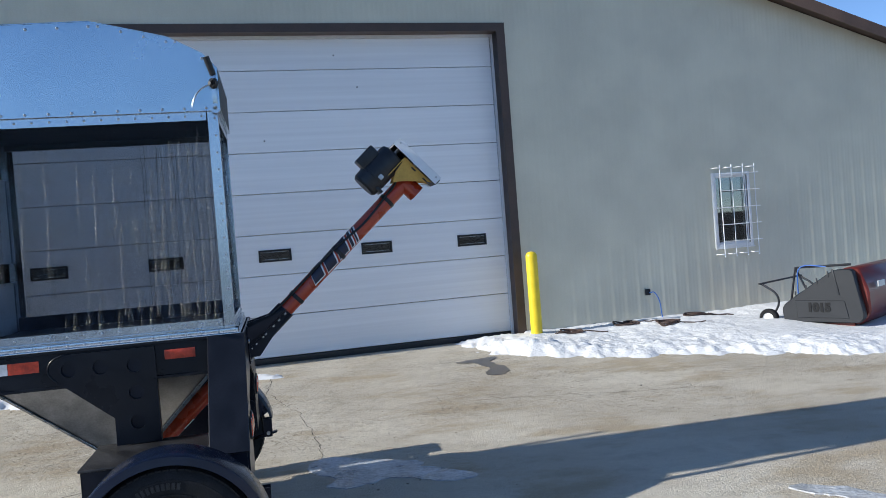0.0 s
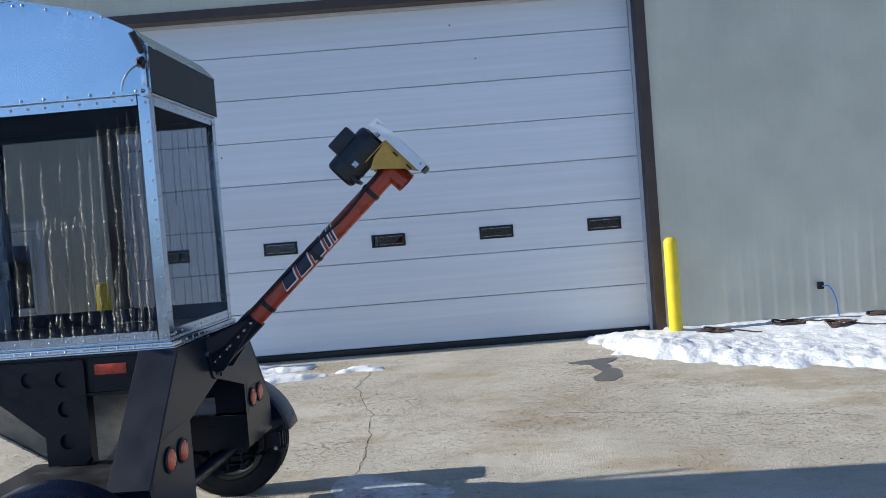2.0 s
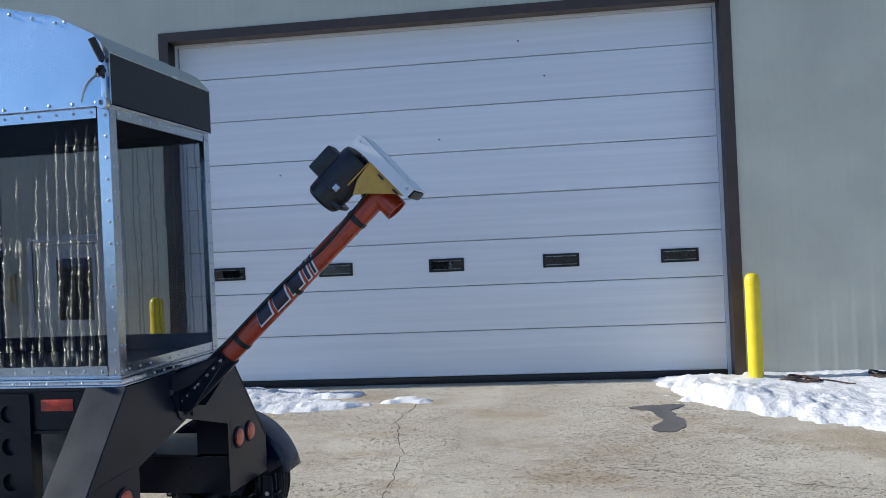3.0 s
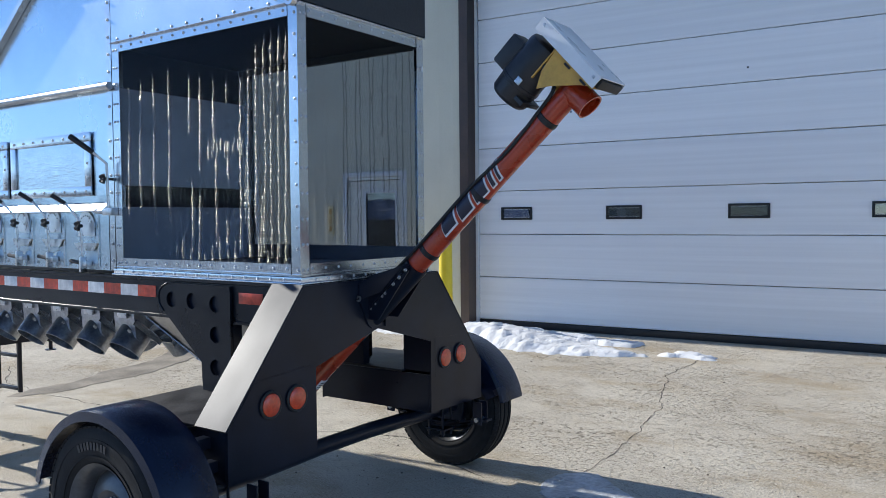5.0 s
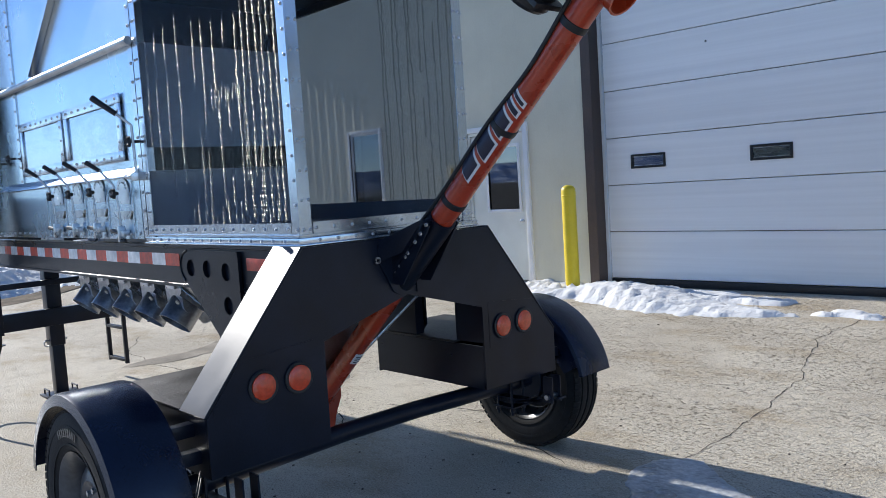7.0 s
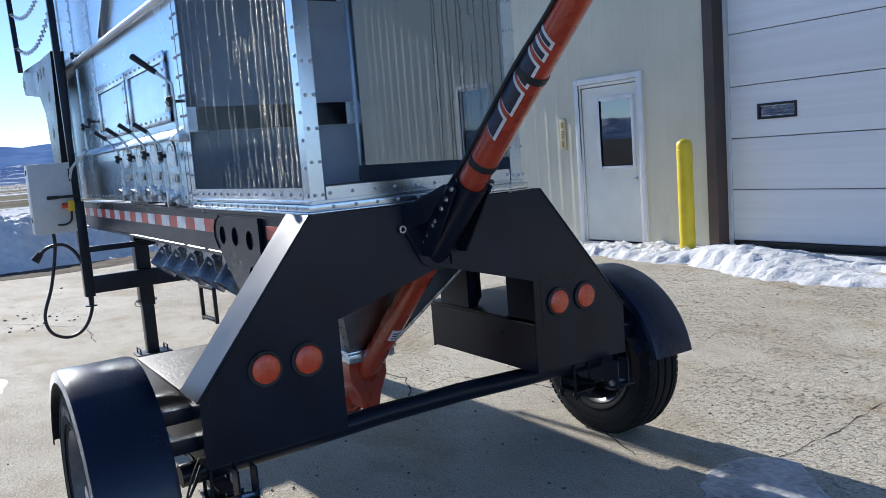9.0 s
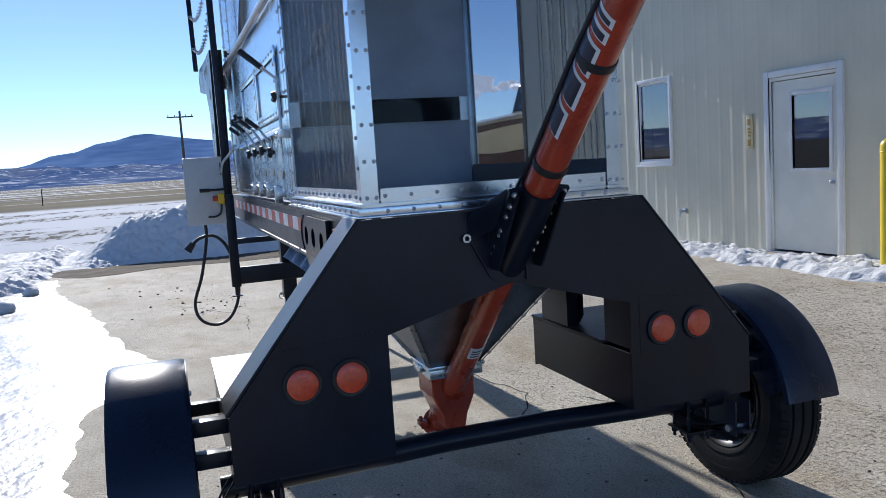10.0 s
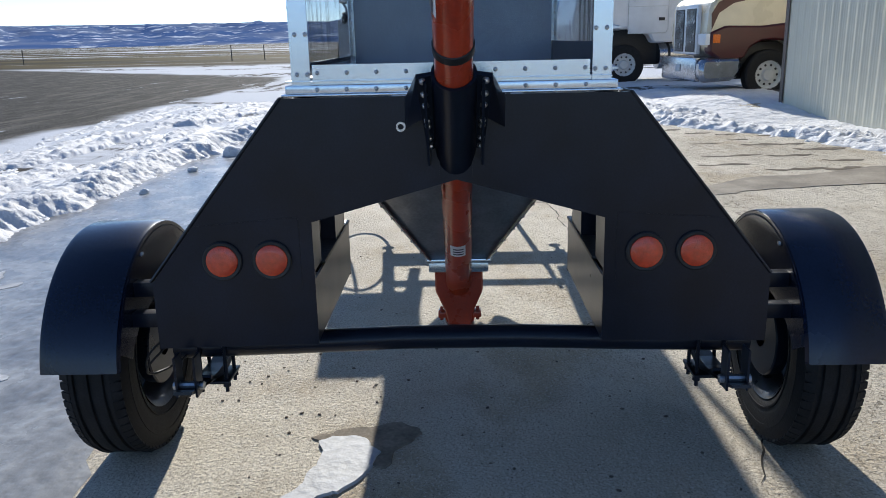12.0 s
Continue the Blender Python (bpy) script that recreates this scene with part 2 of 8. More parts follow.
def pierced(outline, holes, y0, y1):
    """A plate in the x-z plane with the given outline and holes through it, from y0 to y1."""
    bm = bmesh.new()
    for loop in [outline] + holes:
        vs = [bm.verts.new((p[0], y0, p[1])) for p in loop]
        for a, b in zip(vs, vs[1:] + vs[:1]):
            bm.edges.new((a, b))
    bmesh.ops.triangle_fill(bm, edges=bm.edges[:], use_beauty=True)
    up = bmesh.ops.extrude_face_region(bm, geom=bm.faces[:])
    bmesh.ops.translate(bm, vec=(0, y1 - y0, 0), verts=[v for v in up["geom"] if isinstance(v, bmesh.types.BMVert)])
    return bm


def tube(bm, pts, r, seg=8):
    """A round hose or wire through the points."""
    pts = [Vector(p) for p in pts]
    rings, x = [], None
    for i, p in enumerate(pts):
        d = (pts[min(i + 1, len(pts) - 1)] - pts[max(i - 1, 0)]).normalized()
        if x is None:
            x = d.orthogonal().normalized()
        x = (x - d * x.dot(d)).normalized()
        y = d.cross(x)
        rings.append([bm.verts.new(p + r * (math.cos(a) * x + math.sin(a) * y)) for a in (2 * math.pi * k / seg for k in range(seg))])
    for a, b in zip(rings, rings[1:]):
        for k in range(seg):
            bm.faces.new((a[k], a[(k + 1) % seg], b[(k + 1) % seg], b[k]))
    bm.faces.new(rings[0][::-1])
    bm.faces.new(rings[-1])
    return bm


def curve_pts(ctrl, n=8):
    """A smooth run of points through the given ones."""
    c = [Vector(p) for p in ctrl]
    c = [2 * c[0] - c[1]] + c + [2 * c[-1] - c[-2]]
    out = []
    for i in range(1, len(c) - 2):
        for k in range(n):
            t = k / n
            a, b, d, e = c[i - 1], c[i], c[i + 1], c[i + 2]
            out.append(0.5 * ((2 * b) + (d - a) * t + (2 * a - 5 * b + 4 * d - e) * t * t + (3 * b - a - 3 * d + e) * t ** 3))
    return out + [c[-2]]


def ring(bm, c, axis, r_out, r_in, w, seg=24):
    """A flat ring, w thick, round the axis through c."""
    c, d = Vector(c), Vector(axis).normalized()
    x = d.orthogonal().normalized()
    y = d.cross(x)
    loops = []
    for r, s in ((r_out, -w / 2), (r_out, w / 2), (r_in, w / 2), (r_in, -w / 2)):
        loops.append([bm.verts.new(c + d * s + r * (math.cos(a) * x + math.sin(a) * y)) for a in (2 * math.pi * k / seg for k in range(seg))])
    for i in range(4):
        a, b = loops[i], loops[(i + 1) % 4]
        for k in range(seg):
            bm.faces.new((a[k], a[(k + 1) % seg], b[(k + 1) % seg], b[k]))
    return bm


def lathe(bm, prof, c, axis, seg=32):
    """Turns the profile (radius, place along axis) round the axis through c."""
    c, d = Vector(c), Vector(axis).normalized()
    x = d.orthogonal().normalized()
    y = d.cross(x)
    loops = [[bm.verts.new(c + d * s + max(r, 1e-4) * (math.cos(a) * x + math.sin(a) * y)) for a in (2 * math.pi * k / seg for k in range(seg))] for r, s in prof]
    for a, b in zip(loops, loops[1:]):
        for k in range(seg):
            bm.faces.new((a[k], a[(k + 1) % seg], b[(k + 1) % seg], b[k]))
    return bm


def finish(bm, smooth=35.0):
    bmesh.ops.remove_doubles(bm, verts=bm.verts, dist=1e-6)
    bmesh.ops.recalc_face_normals(bm, faces=bm.faces)
    if smooth:
        for f in bm.faces:
            f.smooth = True
        for e in bm.edges:
            if len(e.link_faces) == 2 and e.calc_face_angle(0) > radians(smooth):
                e.smooth = False


def mesh_of(name, bm, mat, smooth=35.0):
    finish(bm, smooth)
    me = bpy.data.meshes.new(name)
    bm.to_mesh(me)
    bm.free()
    me.materials.append(mat)
    return me


def part(name, bm, mat, parent, label="", smooth=35.0, kind=""):
    ob = new(name, mesh_of(name, bm, mat, smooth))
    ob.parent = parent
    return tagged(ob, label, kind=kind)


def piece(name, me, parent, m):
    """One more object on a mesh that is there already."""
    ob = new(name, me)
    ob.parent = parent
    ob.matrix_local = m
    return ob


def thing(name, label, category, at=(0, 0, 0), group=""):
    ob = new(name)
    ob.matrix_world = at if isinstance(at, Matrix) else Matrix.Translation(at)
    ob.empty_display_size = 0.1
    return tagged(ob, label, category, group)


def setting(name, bm, mat, label="", at=None, smooth=35.0, parent=None, category=""):
    ob = new(name, mesh_of(name, bm, mat, smooth))
    if at is not None:
        ob.matrix_world = at
    if parent:
        ob.parent = parent
    return tagged(ob, label, category, kind="structure")


def single_bolts(rows, parent, r=0.009, h=0.006, mat=None):
    """Domed bolt heads, each an object of its own on one mesh: rows of (start, end, count, way they face)."""
    bm = bmesh.new()
    lathe(bm, [(r, 0), (r * 0.9, h * 0.6), (r * 0.45, h), (0, h * 1.05)], (0, 0, 0), (0, 0, 1), 7)
    me = mesh_of("bolt_head", bm, mat or M_BOLT)
    for p0, p1, k, way in rows:
        p0, p1 = Vector(p0), Vector(p1)
        turn = Vector(way).to_track_quat("Z", "Y").to_matrix().to_4x4()
        for i in range(k):
            piece("bolt_head", me, parent, Matrix.Translation(p0.lerp(p1, i / max(1, k - 1))) @ turn)


def bolt_rows(name, rows, parent, r=0.009, h=0.006, mat=None, label="rows of round bolt heads"):
    """Small domed heads: rows of (start, end, count, way they face)."""
    bm = bmesh.new()
    for p0, p1, k, way in rows:
        p0, p1, way = Vector(p0), Vector(p1), Vector(way).normalized()
        for i in range(k):
            p = p0.lerp(p1, i / max(1, k - 1))
            lathe(bm, [(r, 0), (r * 0.9, h * 0.6), (r * 0.45, h), (0, h * 1.05)], p, way, 7)
    return part(name, bm, mat or M_BOLT, parent, label, kind="stuff")


def fbm(x, y, s, octaves=4):
    return noise.fractal(Vector((x * s, y * s, 3.7)), 0.9, 2.1, octaves)


# ---- ground ----
def smooth(a, b, v):
    t = min(1.0, max(0.0, (v - a) / (b - a)))
    return t * t * (3 - 2 * t)


def ground_z(x, y):
    return 0.11 * smooth(1.5, 6.1, y - 0.06 * x) * smooth(-30, -13, x) + 0.22 * smooth(-9.5, -13.0, x) * smooth(1.5, 4.5, y) * smooth(-40, -24, x)


def ground_material():
    m = bpy.data.materials.new("yard_and_fields")
    m.use_nodes = True
    nt, n = m.node_tree, m.node_tree.nodes
    p = n["Principled BSDF"]
    tc = n.new("ShaderNodeTexCoord")
    sep = n.new("ShaderNodeSeparateXYZ")
    nt.links.new(tc.outputs["Object"], sep.inputs[0])

    def noise_at(scale, detail=4.0, stretch=None, rough=0.55):
        t = n.new("ShaderNodeTexNoise")
        t.inputs["Scale"].default_value, t.inputs["Detail"].default_value, t.inputs["Roughness"].default_value = scale, detail, rough
        src = tc.outputs["Object"]
        if stretch:
            mp = n.new("ShaderNodeMapping")
            mp.inputs["Scale"].default_value = stretch
            nt.links.new(src, mp.inputs["Vector"])
            src = mp.outputs[0]
        nt.links.new(src, t.inputs["Vector"])
        return t.outputs["Fac"]

    def math_node(op, a, b):
        t = n.new("ShaderNodeMath")
        t.operation = op
        for i, v in enumerate((a, b)):
            if isinstance(v, (int, float)):
                t.inputs[i].default_value = v
            else:
                nt.links.new(v, t.inputs[i])
        return t.outputs[0]

    def step(v, a, b):
        t = n.new("ShaderNodeMapRange")
        t.interpolation_type = "SMOOTHSTEP"
        t.inputs["From Min"].default_value, t.inputs["From Max"].default_value = min(a, b), max(a, b)
        t.inputs["To Min"].default_value, t.inputs["To Max"].default_value = (0, 1) if a < b else (1, 0)
        nt.links.new(v, t.inputs["Value"])
        return t.outputs[0]

    def blend(f, a, b, mode="MIX"):
        t = n.new("ShaderNodeMixRGB")
        t.blend_type = mode
        for i, v in enumerate((f, a, b)):
            if isinstance(v, (int, float)):
                t.inputs[i].default_value = v
            elif isinstance(v, tuple):
                t.inputs[i].default_value = (*v, 1)
            else:
                nt.links.new(v, t.inputs[i])
        return t.outputs[0]

    x, y = sep.outputs[0], sep.outputs[1]
    wob = math_node("MULTIPLY", math_node("SUBTRACT", noise_at(0.35, 5), 0.5), 3.0)
    # concrete yard: pale and sandy, with brown stains; pits and flecks gather in worn stretches towards the shed
    worn = math_node("MULTIPLY", step(noise_at(0.55, 6, (1, 1.5, 1), 0.6), 0.36, 0.56), math_node("ADD", math_node("MULTIPLY", step(math_node("ADD", y, wob), 0.2, 2.2), 0.8), 0.2))
    conc = blend(step(noise_at(0.5, 6), 0.36, 0.64), (0.53, 0.47, 0.37), (0.67, 0.61, 0.495))
    conc = blend(math_node("MULTIPLY", step(noise_at(0.75, 7, (1, 1.6, 1), 0.62), 0.48, 0.66), 0.75), conc, (0.40, 0.305, 0.18))
    conc = blend(math_node("MULTIPLY", step(noise_at(3.2, 7, (1, 1.3, 1), 0.7), 0.48, 0.66), 0.40), conc, (0.34, 0.285, 0.205))
    conc = blend(math_node("MULTIPLY", step(noise_at(30, 5, (1, 1.35, 1), 0.66), 0.575, 0.62), math_node("ADD", math_node("MULTIPLY", worn, 0.85), 0.10)), conc, (0.17, 0.14, 0.10))
    conc = blend(math_node("MULTIPLY", step(noise_at(6, 8, (0.7, 1.7, 1), 0.78), 0.58, 0.63), math_node("ADD", math_node("MULTIPLY", worn, 0.65), 0.05)), conc, (0.20, 0.16, 0.11))
    conc = blend(math_node("MULTIPLY", step(noise_at(90, 4), 0.42, 0.68), 0.5), conc, (0.27, 0.235, 0.185))
    conc = blend(math_node("MULTIPLY", step(noise_at(70, 4, (1, 1.2, 1)), 0.55, 0.68), 0.6), conc, (0.76, 0.71, 0.61))
    conc = blend(math_node("MULTIPLY", step(noise_at(130, 3), 0.58, 0.65), 0.7), conc, (0.15, 0.125, 0.10))
    # dark gravel lot, its clods in rows
    grav = blend(step(noise_at(1.2, 6, (0.6, 1.5, 1)), 0.35, 0.7), (0.07, 0.066, 0.06), (0.14, 0.132, 0.118))
    grav = blend(math_node("MULTIPLY", step(noise_at(14, 4, (0.5, 1.4, 1), 0.7), 0.50, 0.60), 0.8), grav, (0.035, 0.033, 0.03))
    grav = blend(math_node("MULTIPLY", step(noise_at(2.6, 6, (0.6, 1.6, 1), 0.7), 0.50, 0.62), 0.7), grav, (0.045, 0.043, 0.038))
    grav = blend(math_node("MULTIPLY", step(noise_at(22, 3), 0.58, 0.68), 0.5), grav, (0.30, 0.285, 0.26))
    grav = blend(step(noise_at(0.8, 7, (0.35, 2.4, 1), 0.6), 0.66, 0.69), grav, (0.62, 0.64, 0.67))
    grav = blend(math_node("MULTIPLY", step(noise_at(0.9, 6, (0.25, 3.0, 1), 0.65), 0.52, 0.60), 0.6), grav, (0.20, 0.185, 0.155))
    grav = blend(0.22, grav, (0.035, 0.034, 0.03))
    # fields: dry grass and bare earth with strips of snow across
    grass = blend(step(noise_at(0.06, 6, (1.0, 0.35, 1)), 0.4, 0.62), (0.105, 0.084, 0.038), (0.050, 0.043, 0.028))
    snow_c = (0.66, 0.68, 0.71)
    snow_f = step(noise_at(0.045, 7, (1.3, 0.22, 1), 0.66), 0.525, 0.56)
    belt = math_node("MULTIPLY", step(math_node("ADD", x, math_node("MULTIPLY", wob, 2.0)), -84, -80), step(noise_at(0.12, 6, (1.4, 0.2, 1), 0.6), 0.60, 0.52))
    field = blend(snow_f, grass, snow_c)
    field = blend(belt, field, grass)
    near_f = math_node("MAXIMUM", step(noise_at(0.16, 8, (1.3, 0.5, 1), 0.62), 0.44, 0.47), math_node("MULTIPLY", step(noise_at(1.1, 6, (0.3, 1.8, 1), 0.7), 0.46, 0.52), 0.85))
    near_field = blend(near_f, grav, snow_c)
    col = blend(step(math_node("ADD", x, wob), -58, -52), field, near_field)
    far_line = math_node("SUBTRACT", math_node("ADD", x, wob), math_node("MULTIPLY", math_node("ADD", y, 8.0), 0.88))
    lot = math_node("MULTIPLY", step(math_node("ADD", y, math_node("MULTIPLY", wob, 0.6)), -7.1, -7.7), step(far_line, -34.5, -32.5))
    col = blend(lot, col, grav)
    yard = math_node("MULTIPLY", step(math_node("ADD", x, math_node("MULTIPLY", wob, 0.12)), -12.95, -12.75), step(math_node("ADD", y, math_node("MULTIPLY", wob, 0.2)), -3.7, -3.4))
    col = blend(yard, col, conc)
    nt.links.new(col, p.inputs["Base Color"])
    nt.links.new(math_node("ADD", math_node("MULTIPLY", noise_at(3.0, 4), 0.25), 0.68), p.inputs["Roughness"])
    nt.links.new(math_node("ADD", math_node("MULTIPLY", yard, 0.28), 0.02), p.inputs["Specular IOR Level"])
    bp = n.new("ShaderNodeBump")
    bp.inputs["Strength"].default_value, bp.inputs["Distance"].default_value = 1.0, 0.010
    nt.links.new(math_node("ADD", math_node("MULTIPLY", math_node("MULTIPLY", step(noise_at(30, 5, (1, 1.35, 1), 0.66), 0.62, 0.55), worn), 0.8), math_node("ADD", noise_at(60, 5), math_node("MULTIPLY", noise_at(9, 6), 0.7))), bp.inputs["Height"])
    nt.links.new(bp.outputs[0], p.inputs["Normal"])
    return m


M_GROUND = ground_material()


def ground_sheet():
    def marks(a, b, s):
        inner = list(np.arange(a, b + 1e-6, s))
        out, d = [], s
        lo, hi = [], []
        v = a
        while v > -4200:
            d *= 1.45
            v -= d
            lo.append(v)
        v, d = b, s
        while v < 4200:
            d *= 1.45
            v += d
            hi.append(v)
        return lo[::-1] + inner + hi
    xs, ys = marks(-20, 14, 0.5), marks(-10, 8, 0.5)
    verts = [(float(x), float(y), ground_z(x, y)) for x in xs for y in ys]
    k = len(ys)
    faces = [(i * k + j, (i + 1) * k + j, (i + 1) * k + j + 1, i * k + j + 1) for i in range(len(xs) - 1) for j in range(k - 1)]
    me = bpy.data.meshes.new("ground")
    me.from_pydata(verts, [], faces)
    me.materials.append(M_GROUND)
    for f in me.polygons:
        f.use_smooth = True
    return tagged(new("ground", me), "pale sandy concrete yard running out to snow-streaked fields", "ground", kind="structure")


ground = ground_sheet()


def crack(ctrl, width, seed):
    """A dark meandering joint in the concrete, sunk between slightly raised lips."""
    rnd = random.Random(seed)
    pts = []
    for a, b in zip(ctrl, ctrl[1:]):
        a, b = Vector(a), Vector(b)
        k = max(2, int((b - a).length / 0.06))
        side = Vector((-(b - a).y, (b - a).x)).normalized()
        pts += [a.lerp(b, i / k) + side * (0.05 * fbm(*(a.lerp(b, i / k)), 2.0) + rnd.uniform(-0.012, 0.012)) for i in range(k)]
    bm = bmesh.new()
    last = None
    for i, p in enumerate(pts):
        d = (pts[min(i + 1, len(pts) - 1)] - pts[max(i - 1, 0)]).normalized()
        s = Vector((-d.y, d.x)) * width * rnd.uniform(0.3, 1.0) * (0.25 if i in (0, len(pts) - 1) else 1)
        z = ground_z(*p) + 0.0025
        row = (bm.verts.new((p.x - s.x, p.y - s.y, z)), bm.verts.new((p.x + s.x, p.y + s.y, z)))
        if last:
            bm.faces.new((last[0], row[0], row[1], last[1]))
        last = row
    return part("crack", bm, M_CRACK, ground, "thin dark crack in the concrete", smooth=0)


M_CRACK = material("crack_dirt", (0.03, 0.024, 0.018), 0.95, vary=0.3, scale=20)
for i, (ctrl, w) in enumerate((
        ([(-0.02, 5.6), (0.02, 5.1), (-0.02, 4.5), (0.2, 3.7), (0.36, 3.2), (0.42, 2.6), (0.46, 2.0), (0.45, 1.3)], 0.0042),
        ([(0.36, 3.2), (0.9, 3.1), (1.5, 2.8)], 0.003),
        ([(-1.75, 1.2), (-1.0, 1.5), (-0.4, 1.15), (0.07, 1.0)], 0.005),
        ([(-3.6, 0.9), (-2.8, 0.75), (-2.0, 0.95), (-1.4, 0.6)], 0.006),
        ([(-6.5, 1.4), (-5.6, 0.9), (-4.6, 0.8), (-3.6, 0.9)], 0.006),
        ([(-7.5, -1.2), (-6.7, -0.7), (-6.1, -0.4), (-5.2, -0.5)], 0.006),
        ([(2.2, 2.9), (3.4, 2.6), (4.6, 2.2)], 0.004),
        ([(3.2, 5.1), (1.9, 5.0), (0.9, 5.2)], 0.004))):
    crack(ctrl, w, i)


def flat_patch(name, outline, mat, label, seed, lift=0.006, category="puddle"):
    """A thin sheet on the concrete with a ragged rim round the outline."""
    rim = []
    k = len(outline)
    pts = [Vector((*p, 0)) for p in outline]
    for i in range(k):
        a, b, c, d = pts[i - 1], pts[i], pts[(i + 1) % k], pts[(i + 2) % k]
        for q in range(10):
            t = q / 10
            p = 0.5 * ((2 * b) + (c - a) * t + (2 * a - 5 * b + 4 * c - d) * t * t + (3 * b - a - 3 * c + d) * t ** 3)
            rim.append((p.x + 0.04 * fbm(p.x + seed, p.y, 6.0), p.y + 0.04 * fbm(p.x, p.y + seed, 6.0)))
    bm = bmesh.new()
    cx, cy = sum(p[0] for p in rim) / len(rim), sum(p[1] for p in rim) / len(rim)
    outer = [bm.verts.new((px, py, ground_z(px, py) + 0.001)) for px, py in rim]
    inner = [bm.verts.new((px + 0.03 * (cx - px), py + 0.03 * (cy - py), ground_z(px, py) + lift)) for px, py in rim]
    for i in range(len(rim)):
        j = (i + 1) % len(rim)
        bm.faces.new((outer[i], outer[j], inner[j], inner[i]))
    bmesh.ops.triangulate(bm, faces=[bm.faces.new(inner)])
    ob = new(name, mesh_of(name, bm, mat, 0))
    return tagged(ob, label, category, kind="structure")


M_WET = material("wet_concrete", (0.10, 0.085, 0.068), 0.32, vary=0.3, scale=4, fine=50, bump=0.1)
M_ICE = material("grey_ice", (0.29, 0.295, 0.295), 0.26, vary=0.3, scale=2.6, fine=16, bump=0.4, rough_vary=0.13, dist=0.014, stretch=(0.9, 1.15, 1), spec=0.19)
# White rim strip of the ice sheet: sun glint put in as colour.
M_ICE_GLINT = material("ice_edge_glint", (0.62, 0.63, 0.645), 0.5, vary=0.12, scale=6, fine=30, bump=0.3, dist=0.01)
M_FILM = material("thin_grey_ice", (0.42, 0.43, 0.44), 0.3, vary=0.35, scale=4, fine=26, bump=0.6, dist=0.02)
M_SLUSH = material("thin_slush_ice", (0.45, 0.465, 0.49), 0.6, vary=0.2, scale=2.5, fine=24, bump=0.5, spec=0.2)
M_DAMP = material("damp_concrete", (0.16, 0.135, 0.105), 0.85, vary=0.35, scale=9, fine=60, bump=0.2, spec=0.08)
M_DAMP_RIM = material("drying_rim", (0.25, 0.215, 0.17), 0.8, vary=0.3, scale=9, fine=60, bump=0.2, spec=0.08)
M_DAMP_WIDE = material("drying_concrete", (0.30, 0.265, 0.215), 0.75, vary=0.25, scale=3, fine=60, bump=0.15, spec=0.1)
M_DAMP_EDGE = material("damp_dirty_concrete", (0.15, 0.125, 0.095), 0.9, vary=0.4, scale=2.5, fine=40, bump=0.2, spec=0.05)
flat_patch("puddle", [(-12.9, -3.2), (-12.0, -3.0), (-11.4, -2.3), (-11.8, -1.2), (-11.6, 0.2), (-11.9, 1.6), (-12.3, 2.8), (-12.9, 3.0), (-12.95, 0.5)], M_DAMP_EDGE, "dark damp strip at the foot of a snow pile", 31)
flat_patch("puddle", [(2.45, 5.0), (2.68, 4.75), (2.72, 4.35), (2.62, 4.10), (2.76, 3.98), (2.92, 4.10), (2.95, 4.45), (2.88, 4.8), (3.0, 5.1)], M_WET, "dark wet patch below melting snow", 2)
flat_patch("puddle", [(-4.95, 0.55), (-5.05, 0.90), (-5.03, 1.25), (-5.28, 1.75), (-5.35, 2.40), (-5.75, 3.05), (-5.72, 3.7), (-5.95, 4.5), (-5.15, 4.4), (-5.10, 3.5), (-5.02, 2.75), (-4.78, 2.0), (-4.77, 1.4), (-4.72, 1.0), (-4.80, 0.7)], M_DAMP_WIDE, "long damp streak on the concrete", 5, lift=0.005)
for i, (x, y, l, w) in enumerate(((-9.4, 3.5, 0.18, 0.06), (-9.1, 3.85, 0.16, 0.05), (-8.0, 3.9, 0.22, 0.08), (-7.9, 4.25, 0.18, 0.06), (-7.4, 4.4, 0.3, 0.09), (-6.1, 3.6, 0.3, 0.07), (-6.0, 4.1, 0.28, 0.09), (-8.5, 3.8, 0.14, 0.05), (-8.8, 4.3, 0.15, 0.05), (-7.2, 3.3, 0.35, 0.05), (-7.0, 3.9, 0.25, 0.06), (-6.6, 3.0, 0.3, 0.05), (-6.5, 4.3, 0.22, 0.07), (-9.9, 3.2, 0.2, 0.06), (-8.3, 3.3, 0.2, 0.05))):
    flat_patch("puddle", [(x - w, y - l), (x + w * 0.4, y - l * 0.4), (x - w * 0.3, y + l * 0.2), (x + w, y + l), (x + w * 2.2, y + l * 0.5), (x + w * 1.5, y - l * 0.2), (x + w * 1.2, y - l * 0.8)], M_DAMP, "narrow damp streak on the concrete", 30 + i, lift=0.003)
flat_patch("puddle", [(-0.36, -0.60), (-0.41, -0.44), (-0.48, -0.27), (-0.43, -0.17), (-0.30, -0.19), (-0.22, -0.26), (-0.10, -0.28), (-0.20, -0.36), (-0.31, -0.45)], M_DAMP_RIM, "damp rim of a small melting ice patch", 8)
flat_patch("ice_patch", [(-0.31, -0.53), (-0.36, -0.46), (-0.34, -0.35), (-0.22, -0.32), (-0.06, -0.33), (0.02, -0.42), (0.10, -0.50), (0.40, -0.66), (0.70, -0.84), (0.55, -0.98), (0.25, -0.82), (0.08, -0.62), (-0.06, -0.55), (-0.20, -0.50)], M_SLUSH, "thin white ice patch melting on concrete", 9, lift=0.012, category="ice")
